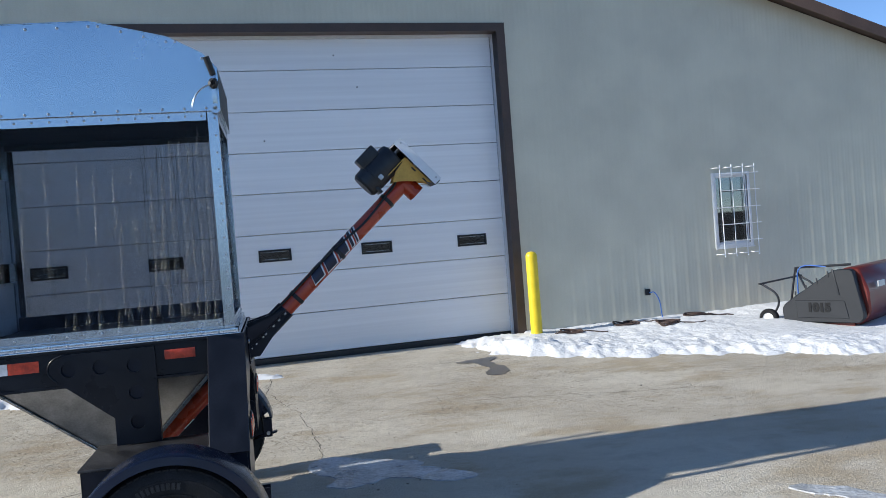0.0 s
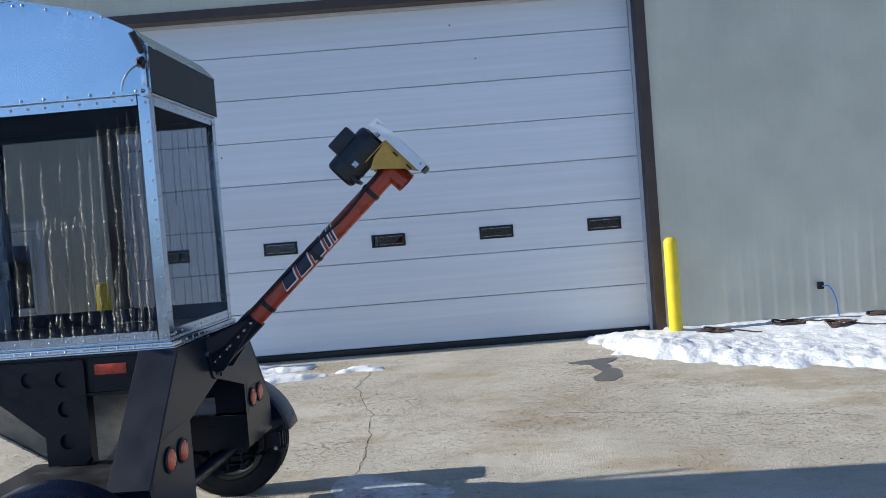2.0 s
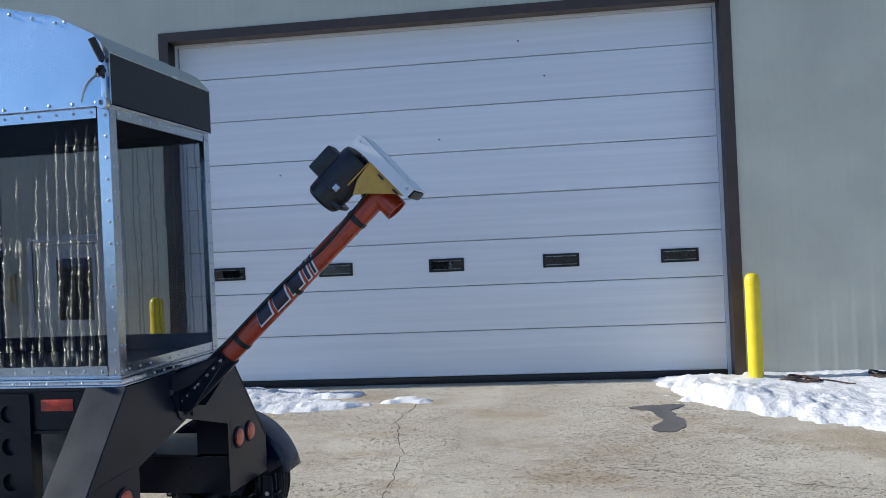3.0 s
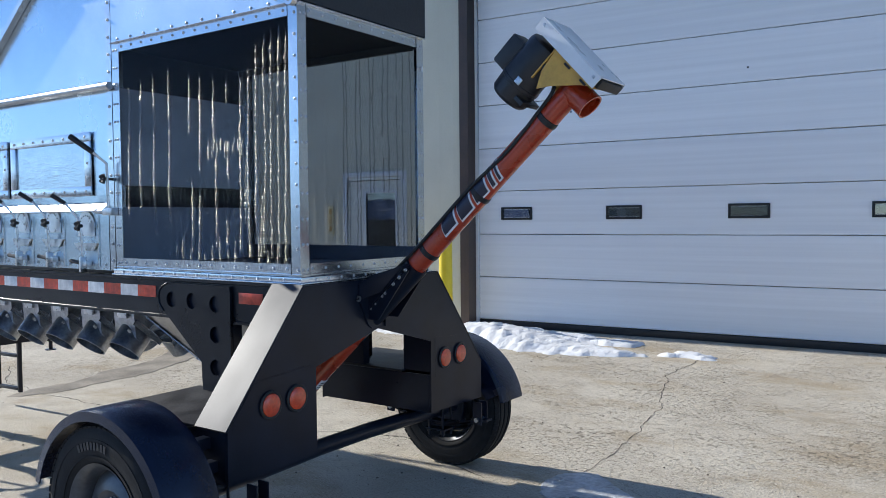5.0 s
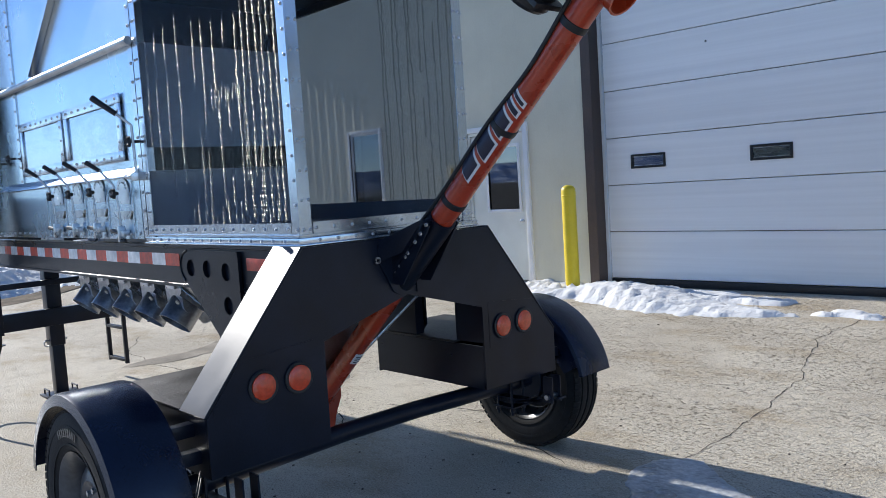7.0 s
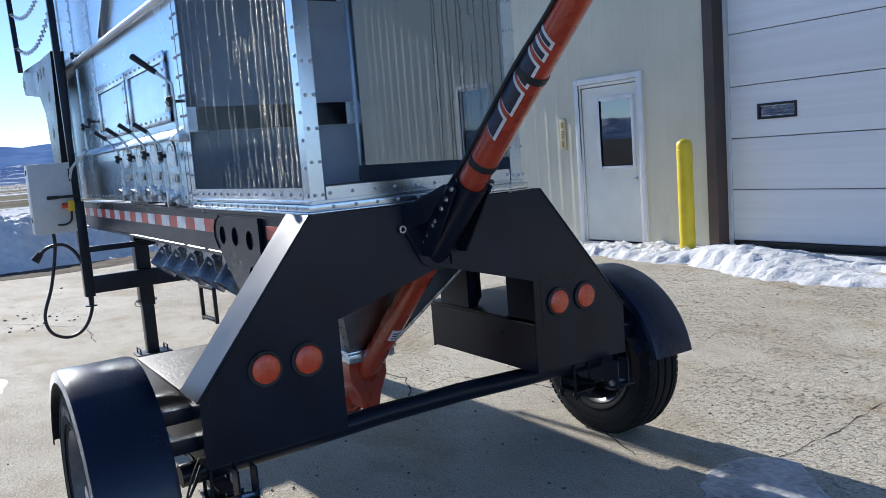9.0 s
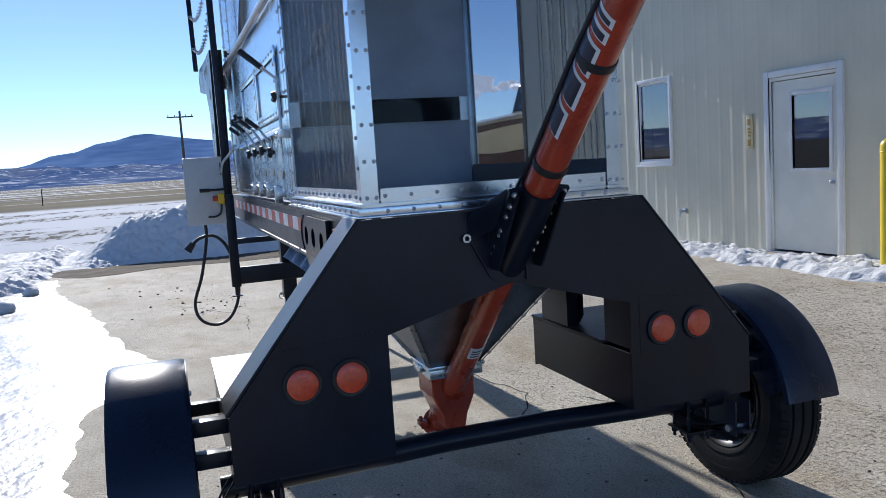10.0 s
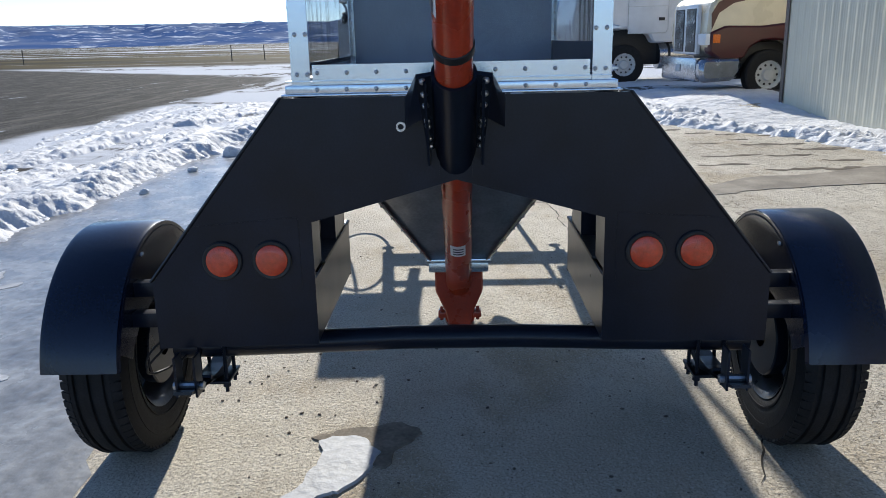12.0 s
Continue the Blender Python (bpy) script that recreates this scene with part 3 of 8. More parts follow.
flat_patch("ice_patch", [(0.34, 1.17), (0.47, 1.50), (0.82, 1.26), (1.23, 1.0), (1.19, 0.87), (1.38, 0.70), (1.54, 0.48), (1.36, 0.40), (0.94, 0.66), (0.75, 0.58), (0.62, 0.52), (0.46, 0.64), (0.52, 0.85)], M_FILM, "thin grey ice film lying in shade", 13, lift=0.006, category="ice")

flat_patch("ice_patch", [(3.34, -0.78), (3.42, -0.72), (3.62, -0.86), (3.75, -1.1), (3.6, -1.25), (3.5, -1.0)], M_FILM, "small grey ice patch on the concrete", 21, lift=0.01, category="ice")


ICE_EDGE = ((-11.5, -9.8, -7.7, -6.3, -5.5, -4.8, -4.35, -3.9, -3.6, -3.1, -2.2, -1.2, -0.67, -0.35, 0.04, 1.5, 3.6, 4.8, 6.0), (-2.95, -2.8, -2.2, -1.92, -1.75, -1.52, -1.38, -1.45, -1.6, -1.82, -1.84, -1.74, -1.59, -1.46, -1.43, -1.6, -1.68, -2.7, -3.9))


def ice_sheet():
    """The frozen run-off along the snow bank."""
    bm = bmesh.new()
    xs = np.arange(-11.4, 6.01, 0.10)
    last = None
    for x in xs:
        inner = float(np.interp(x, *ICE_EDGE)) + 0.05 * fbm(x, 1.0, 1.6) + 0.06 * fbm(x, 4.0, 5.0)
        rim = inner - 0.03 - (0.10 + 0.09 * fbm(x, 9.0, 2.5)) * smooth(-3.3, -4.4, x)
        inner += 0.22 * fbm(x, 2.0, 1.1) * smooth(3.0, 4.2, x)
        rim += 0.22 * fbm(x, 2.0, 1.1) * smooth(3.0, 4.2, x)
        far = -3.9 - max(0.0, -3.0 - inner) * smooth(2.0, -2.0, x)
        ys = [min(far, rim) + (rim - min(far, rim)) * f for f in (0, 0.3, 0.55, 0.8, 1.0)] + [inner - 0.02, inner + 0.10]
        row = [bm.verts.new((x, yy, 0.012 if k < 6 else 0.001)) for k, yy in enumerate(ys)]
        if last:
            for k, (a, b, c, d) in enumerate(zip(last, row, row[1:], last[1:])):
                bm.faces.new((a, b, c, d)).material_index = 1 if k > 3 and a.co.x < -3.6 else 0
        last = row
    ob = new("ice_sheet", mesh_of("ice_sheet", bm, M_ICE))
    ob.data.materials.append(M_ICE_GLINT)
    return tagged(ob, "grey frozen run-off sheet beside the snow bank", "ice", kind="structure")


ice_sheet()
for k, rim in enumerate(([(-0.86, -2.42), (-0.80, -2.20), (-0.70, -2.08), (-0.58, -2.05), (-0.52, -2.15), (-0.56, -2.32), (-0.62, -2.5)], [(-1.02, -2.45), (-0.98, -2.25), (-0.93, -2.10), (-0.89, -2.12), (-0.90, -2.28), (-0.93, -2.45)], [(-2.48, -2.86), (-2.40, -2.84), (-2.26, -2.93), (-2.12, -3.02), (-2.16, -3.06), (-2.32, -2.98)], [(-0.34, -2.16), (-0.30, -2.02), (-0.16, -1.94), (-0.02, -1.98), (-0.05, -2.16)], [(-2.75, -3.12), (-2.62, -3.05), (-2.44, -3.08), (-2.40, -3.14), (-2.6, -3.16)])):
    flat_patch("ice_patch", rim, M_SLUSH, "white refrozen patch on the grey ice", 50 + k, lift=0.0145, category="ice")


def snow_mass(name, x0, x1, y0, y1, step, height, label):
    """Snow lying where height(x, y) is above the ground."""
    nx, ny = int((x1 - x0) / step) + 1, int((y1 - y0) / step) + 1
    hs = np.array([[height(x0 + i * step, y0 + j * step) for j in range(ny)] for i in range(nx)])
    keep, verts, faces = {}, [], []
    for i in range(nx - 1):
        for j in range(ny - 1):
            q = ((i, j), (i + 1, j), (i + 1, j + 1), (i, j + 1))
            if max(hs[a] for a in q) > 0.004:
                f = []
                for a in q:
                    if a not in keep:
                        keep[a] = len(verts)
                        xx, yy = x0 + a[0] * step, y0 + a[1] * step
                        verts.append((xx + 0.35 * step * noise.noise((xx * 9, yy * 9, 1)), yy + 0.35 * step * noise.noise((xx * 9, yy * 9, 5)), ground_z(xx, yy) + max(hs[a], -0.03)))
                    f.append(keep[a])
                faces.append(f)
    me = bpy.data.meshes.new(name)
    me.from_pydata(verts, [], faces)
    me.materials.append(M_SNOW)
    for f in me.polygons:
        f.use_smooth = True
    return tagged(new(name, me), label, "snow", kind="stuff")


def lumps(x, y, s=1.0):
    """Broken crust: rounded clods of two sizes."""
    v = noise.voronoi(Vector((x * 3.1 * s, y * 3.1 * s, 0.5)))[0]
    w = noise.voronoi(Vector((x * 7.3 * s + 5, y * 7.3 * s, 1.5)))[0]
    return 0.6 * (v[1] - v[0]) + 0.4 * (w[1] - w[0])


def edge_fall(d, w):
    return smooth(0, w, d)


def wall_y(x):
    return 6.53 - 0.2 + 0.06 * x


def snow_right(x, y):
    front = 5.40 - 0.85 * smooth(2.8, 3.8, x) - 0.72 * smooth(3.6, 5.2, x) - 1.2 * smooth(5.0, 7.4, x) + 0.22 * fbm(x, 0.3, 1.3) + 0.1 * fbm(x, 5, 4)
    d = min(y - front, (x - 2.85) * 0.9 + 0.2 * fbm(x, y, 2.0), (wall_y(x) + 0.2 - y + 0.03) if x < 3.9 else 9)
    body = edge_fall(d, 0.45) * (0.10 + 0.05 * fbm(x, y, 0.8) + 0.09 * math.exp(-((x - 3.3) ** 2) / 0.3 - ((y - 5.2) ** 2) / 0.2))
    tip = math.exp(-((x - 3.3) / 0.7) ** 2)
    clear_of = 1.0 - 0.8 * math.exp(-((x - 8.1) / 1.3) ** 2 - ((y - 4.5) / 1.0) ** 2)
    return (body + (0.12 * (0.6 * lumps(x, y) + 0.55 * lumps(x + 2, y, 2.0) + (0.15 + 0.4 * tip) * lumps(x + 7, y, 1.5) - 0.28)) * edge_fall(d + 0.1, 0.3) * (0.35 + 0.65 * smooth(2.2, 0.4, y - front))) * clear_of - 0.012


def snow_left(x, y):
    front = 4.98 - 0.25 * smooth(-3.2, -2.0, x) + 0.15 * smooth(-1.2, -0.2, x) - 0.5 * smooth(-5.8, -7.8, x) - 1.35 * smooth(-7.6, -11.2, x) - 0.9 * smooth(-10.5, -14, x) + 0.16 * fbm(x, 2.3, 1.3) + 0.08 * fbm(x, 6, 4)
    back = 6.38 - 0.55 * smooth(-1.6, 0.0, x) + 0.12 * fbm(x, 8, 2) if x > -3.7 else (5.85 if -5.6 < x < -4.3 else 9)
    d = min(y - front, back - y, 0.25 - x + 0.15 * fbm(x, y, 2.0))
    ridge = 0.035 + 0.075 * math.exp(-((y - front - 0.45) / 0.35) ** 2) * (0.7 + 0.5 * fbm(x, 3.3, 0.9)) + 0.03 * fbm(x, y, 1.0)
    heap = 0.02 + 0.15 * math.exp(-((x + 2.6) / 0.9) ** 2 - ((y - 5.4) / 0.55) ** 2) + 0.015 * math.exp(-((x + 0.7) / 0.6) ** 2)
    thin = smooth(-3.0, -3.9, x)
    ridge = ridge * (0.32 + 0.68 * thin) + (1 - thin) * heap
    ridge -= (1 - thin) * 0.085 * smooth(-1.9, -0.8, x) * smooth(-0.25, 0.15, fbm(x * 0.5, y * 1.8, 2.2))
    return edge_fall(d, 0.3) * ridge + (0.095 + 0.05 * thin - 0.04 * smooth(-1.9, -0.9, x)) * (0.55 * lumps(x, y) + 0.65 * lumps(x + 2, y, 2.0) + 0.55 * lumps(x + 5, y, 3.2) - 0.38) * edge_fall(d + 0.08, 0.25) * (1.0 if y - front < 1.1 else 0.4) - 0.014


def snow_bank(x, y):
    """The ploughed ridge beside the yard and its far end."""
    base = -3.45 + 0.25 * smooth(-4, -9, x) + 0.25 * smooth(-8.5, -12.5, x) + 0.18 * fbm(x, 7.1, 0.8) + 0.1 * fbm(x, 2, 3)
    d1 = base - y
    a = edge_fall(d1, 0.5) * (0.06 + 0.12 * math.exp(-((d1 - 0.5) / 0.40) ** 2) * (0.8 + 0.5 * fbm(x, 1.1, 0.8)) + 0.05 * fbm(x, y, 0.9)) * smooth(-6.9, -5.6, y)
    a *= smooth(3.0, 0.8, x + 0.4 * fbm(x, y, 1.3))
    a += smooth(2.6, 0.8, x) * 0.165 * (0.50 * lumps(x, y, 1.7) + 0.25 * lumps(x + 3, y, 0.75) + 0.36 * lumps(x, y + 4, 2.6) + 0.30 * lumps(x + 9, y, 3.8) - 0.31) * edge_fall(d1 + 0.05, 0.3) * smooth(1.7, 0.5, d1)
    a -= 0.10 * smooth(0.9, 1.6, d1) * smooth(-0.12, 0.28, fbm(x * 0.35, y * 2.2, 1.0)) - 0.085 * smooth(0.9, 1.6, d1) * lumps(x, y, 1.9)
    fx = -12.75 + 0.2 * fbm(y, 3.3, 0.7)
    d2 = fx - x
    if -4.2 < y < 4.2 and x < -12.2:
        end = smooth(-3.6, -1.9, y) * smooth(4.2, 2.8, y)
        hump = edge_fall(d2, 1.5) * smooth(5.2, 2.4, d2) * (0.20 + 0.72 * math.exp(-(abs(y + 0.3) / 2.0) ** 3) + 0.16 * fbm(x, y, 0.7)) * end
        hump += 0.20 * (0.6 * lumps(x, y, 1.0) + 0.5 * lumps(x, y, 2.2) + 0.3 * lumps(x, y, 3.6) - 0.32) * edge_fall(d2 + 0.05, 0.3) * smooth(4.2, 2.5, d2) * end
        a = max(a, hump)
    return a - 0.012


snow_mass("snow_strip", 2.4, 12.0, 2.2, 7.2, 0.038, snow_right, "trampled white snow drift along the building wall")
snow_mass("snow_strip", -15.0, 0.5, 2.0, 6.3, 0.04, snow_left, "ridge of shovelled snow along the building")
snow_mass("snow_bank", -17.5, 3.0, -7.2, 4.4, 0.038, snow_bank, "ploughed bank of lumpy snow edging the yard")


def snow_lump(x, y, r, seed):
    bm = bmesh.new()
    bmesh.ops.create_icosphere(bm, subdivisions=3, radius=r)
    for v in bm.verts:
        v.co *= 1 + 0.3 * noise.noise(v.co / r * 1.4 + Vector((seed, 0, 0))) + 0.1 * noise.noise(v.co / r * 4 + Vector((0, seed, 0)))
        v.co.z *= 0.75
    ob = new("snow_lump", mesh_of("snow_lump", bm, M_SNOW))
    ob.location = (x, y, r * 0.45)
    return tagged(ob, "loose rounded clod of snow on the ice", "snow", "clods by the snow bank")


for i, (x, y, r) in enumerate(((-8.35, -3.1, 0.12), (-9.8, -3.0, 0.10), (-7.0, -3.2, 0.06), (-5.6, -3.25, 0.05))):
    snow_lump(x, y, r, i)


# ---- building ----
WALL = pose(0, 6.53, 0, 0, 0, math.degrees(math.atan(0.06)))
FACE = -0.2
RIDGE_U, RIDGE_Z, SLOPE = -1.0, 8.45, 0.315
U0, U1 = -11.8, 13.0


def roof_z(u):
    return RIDGE_Z - SLOPE * abs(u - RIDGE_U)


OPENINGS = [(-3.42, 3.81, 0.0, 4.87), (-5.60, -4.45, 0.0, 2.32), (-8.19, -7.365, 1.24, 2.51), (7.41, 8.14, 1.22, 2.47)]
wall_south = new("wall_south")
wall_south.matrix_world = WALL
tagged(wall_south, "tan ribbed steel gable wall of a large shed", "wall", kind="structure")


def siding(u0, u1, z0, z1, ridge_top):
    """One ribbed sheet: tall ribs every 0.23 m, with low pencil ribs between."""
    bm = bmesh.new()
    prof = []
    a = math.floor(u0 / 0.2286) * 0.2286
    while a < u1 + 0.3:
        prof += [(a - 0.034, 0), (a - 0.012, -0.0042), (a + 0.012, -0.0042), (a + 0.034, 0), (a + 0.072, 0), (a + 0.084, -0.0013), (a + 0.096, 0), (a + 0.132, 0), (a + 0.144, -0.0013), (a + 0.156, 0)]
        a += 0.2286
    ends = [(e, float(np.interp(e, [q[0] for q in prof], [q[1] for q in prof]))) for e in (u0, u1)]
    prof = [ends[0]] + [q for q in prof if u0 + 0.002 < q[0] < u1 - 0.002] + [ends[1]]
    cols = []
    for u, dd in prof:
        top = roof_z(u) - 0.02 if ridge_top else z1
        cols.append((bm.verts.new((u, FACE + dd, z0)), bm.verts.new((u, FACE + dd, top)), bm.verts.new((u, FACE + 0.03, z0)), bm.verts.new((u, FACE + 0.03, top))))
    for a, b in zip(cols, cols[1:]):
        bm.faces.new((a[0], b[0], b[1], a[1]))
        bm.faces.new((a[1], b[1], b[3], a[3]))
        bm.faces.new((a[0], a[2], b[2], b[0]))
    for c in (cols[0], cols[-1]):
        bm.faces.new((c[0], c[1], c[3], c[2]))
    ob = new("siding_panel", mesh_of("siding_panel", bm, M_SIDING, 25))
    ob.parent = wall_south
    return ob


edges = sorted({round(v, 3) for v in [U0, U1, *[e for o in OPENINGS for e in o[:2]], *[v for v in np.arange(U0, U1, 0.9144) if all(abs(v - e) > 0.06 for o in OPENINGS for e in o[:2])]] if U0 <= v <= U1})
for u0, u1 in zip(edges, edges[1:]):
    if u1 - u0 < 0.01:
        continue
    um, z = (u0 + u1) / 2, 0.05
    holes = sorted((o[2], o[3]) for o in OPENINGS if o[0] < um < o[1])
    for a, b in holes:
        if a > z + 0.05:
            siding(u0, u1, z, a, False)
        z = b
    siding(u0, u1, z, 0, True)

# core of the wall behind the sheets, and the shell of the shed
bm = bmesh.new()
cells_u = sorted({U0, U1, *[e for o in OPENINGS for e in o[:2]]})
for u0, u1 in zip(cells_u, cells_u[1:]):
    um, z = (u0 + u1) / 2, -0.1
    cuts = sorted((o[2], o[3]) for o in OPENINGS if o[0] < um < o[1]) + [(None, None)]
    for a, b in cuts:
        if a is None:
            prism(bm, [(u0, z), (u1, z), (u1, roof_z(u1) - 0.05)] + ([(RIDGE_U, RIDGE_Z - 0.05)] if u0 < RIDGE_U < u1 else []) + [(u0, roof_z(u0) - 0.05)], FACE + 0.032, 0.08, "y")
        else:
            if a > z:
                box(bm, u0, u1, FACE + 0.032, 0.08, z, a)
            z = b
setting("wall_core", bm, M_DARK_ROOM, "inner framing of the shed wall", parent=wall_south)
bm = bmesh.new()
box(bm, U0 + 0.005, U0 + 0.1, 0.1, 28, -0.1, roof_z(U0) - 0.04)
ob = setting("wall_west", bm, M_SIDING, "tan steel side wall of the shed", at=WALL)
bm = bmesh.new()
box(bm, U1 - 0.1, U1 - 0.005, 0.1, 28, -0.1, roof_z(U1) - 0.04)
setting("wall_east", bm, M_SIDING, "tan steel side wall of the shed", at=WALL)
bm = bmesh.new()
prism(bm, [(U0, -0.1), (U1, -0.1), (U1, roof_z(U1) - 0.04), (RIDGE_U, RIDGE_Z - 0.04), (U0, roof_z(U0) - 0.04)], 28, 28.1, "y")
setting("wall_north", bm, M_SIDING, "tan steel rear wall of the shed", at=WALL)
bm = bmesh.new()
box(bm, U0 + 0.1, U1 - 0.1, 0.1, 28, 0.02, 0.10)
setting("floor", bm, M_DARK_ROOM, "dim concrete floor inside the shed", at=WALL)
bm = bmesh.new()
for s, e in ((U0 - 0.35, RIDGE_U), (RIDGE_U, U1 + 0.35)):
    prism(bm, [(s, roof_z(s)), (e, roof_z(e)), (e, roof_z(e) + 0.09), (s, roof_z(s) + 0.09)], FACE - 0.30, 28.3, "y")
roof = setting("roof", bm, M_TRIM, "brown steel roof with trimmed gable edge", at=WALL)
bm = bmesh.new()
for s, e in ((U0 - 0.35, RIDGE_U), (RIDGE_U, U1 + 0.35)):
    prism(bm, [(s, roof_z(s) - 0.10), (e, roof_z(e) - 0.10), (e, roof_z(e) + 0.10), (s, roof_z(s) + 0.10)], FACE - 0.33, FACE - 0.302, "y")
part("rake_trim", bm, M_TRIM, roof, "brown gable edge board")
bm = bmesh.new()
box(bm, U0 - 0.012, U0 + 0.11, FACE - 0.024, FACE - 0.019, 0.05, roof_z(U0) - 0.02)
box(bm, U0 - 0.015, U0 - 0.003, FACE - 0.024, 0.12, 0.05, roof_z(U0) - 0.02)
setting("trim", bm, M_TRIM, "brown corner trim of the shed", at=WALL)

# brown trim round the overhead door and the reveal behind it
bm = bmesh.new()
DL, DR, DT = -3.42, 3.81, 4.87
box(bm, DL - 0.13, DL + 0.004, FACE - 0.022, 0.05, 0.05, DT + 0.12)
box(bm, DR - 0.004, DR + 0.13, FACE - 0.022, 0.05, 0.05, DT + 0.12)
box(bm, DL + 0.004, DR - 0.004, FACE - 0.022, 0.05, DT - 0.004, DT + 0.12)
setting("door_trim", bm, M_TRIM, "dark brown steel trim framing the overhead door", at=WALL)
bm = bmesh.new()
for s in (DL + 0.005, DR - 0.045):
    box(bm, s, s + 0.04, -0.02, 0.02, 0.12, DT - 0.005)
box(bm, DL + 0.045, DR - 0.045, -0.02, 0.02, DT - 0.045, DT - 0.005)
setting("door_stop", bm, M_VINYL, "white weather stop along the door opening", at=WALL)


def overhead_door():
    door = thing("overhead_door", "closed white sectional overhead door with small dark windows", "door", WALL)
    door["kind"] = "structure"
    zs = [0.20] + [0.205 + 0.595 * i for i in range(1, 8)] + [DT - 0.046]
    lites = [(-3.03 + 1.508 * i, -3.03 + 1.508 * i + 0.47) for i in range(5)]
    for k, (z0, z1) in enumerate(zip(zs, zs[1:])):
        bm = bmesh.new()
        prof = [(0.03, z0 + 0.004), (0.022, z0 + 0.010)]
        for q in np.arange(0.1, 0.55, 0.09):
            prof += [(0.022, z0 + q), (0.0222, z0 + q + 0.006), (0.022, z0 + q + 0.012)]
        prof += [(0.022, z1 - 0.010), (0.03, z1 - 0.004)]
        us = [DL + 0.047, DR - 0.047]
        if k == 2:
            us = [DL + 0.047] + [v for l in lites for v in l] + [DR - 0.047]
        for u0, u1 in zip(us, us[1:]):
            if k == 2 and any(abs(u0 - l[0]) < 1e-6 for l in lites):
                for za, zb in ((z0 + 0.004, 1.592), (1.768, z1 - 0.004)):
                    box(bm, u0, u1, 0.022, 0.06, za, zb)
            else:
                lo = [bm.verts.new((u0, yy, zz)) for yy, zz in prof]
                hi = [bm.verts.new((u1, yy, zz)) for yy, zz in prof]
                for i in range(len(prof) - 1):
                    bm.faces.new((lo[i], hi[i], hi[i + 1], lo[i + 1]))
                box(bm, u0, u1, 0.031, 0.06, z0 + 0.004, z1 - 0.004)
        part("door_section", bm, M_DOOR_WHITE, door)
    for l0, l1 in lites:
        bm = bmesh.new()
        for a, b, c, d in ((l0, l1, 1.592, 1.617), (l0, l1, 1.743, 1.768), (l0, l0 + 0.028, 1.617, 1.743), (l1 - 0.028, l1, 1.617, 1.743)):
            box(bm, a, b, 0.010, 0.05, c, d, 0.004)
        lite = part("window", bm, M_RUBBER_SOFT, door, "small black-framed door window")
        bm = bmesh.new()
        box(bm, l0 + 0.03, l1 - 0.03, 0.028, 0.036, 1.619, 1.741)
        g = part("pane", bm, M_GLASS, lite)
        bm = bmesh.new()
        box(bm, l0 + 0.04, l1 - 0.04, 0.018, 0.024, 1.626, 1.630)
        box(bm, l0 + 0.04, l1 - 0.04, 0.018, 0.024, 1.731, 1.735)
        part("bead", bm, M_BOLT, lite)
    bm = bmesh.new()
    box(bm, DL + 0.047, DR - 0.047, 0.005, 0.05, 0.10, 0.198, 0.008)
    part("bottom_seal", bm, M_RUBBER_SOFT, door, "black rubber seal along the bottom")
    bm = bmesh.new()
    for u, z in ((1.3, 4.58), (1.62, 4.1), (0.2, 3.35), (-2.0, 3.0)):
        lathe(bm, [(0.012, 0), (0.010, 0.006), (0, 0.008)], (u, 0.022, z), (0, -1, 0), 8)
    part("bolt", bm, M_RUBBER_SOFT, door, kind="stuff")
    return door


overhead_door()


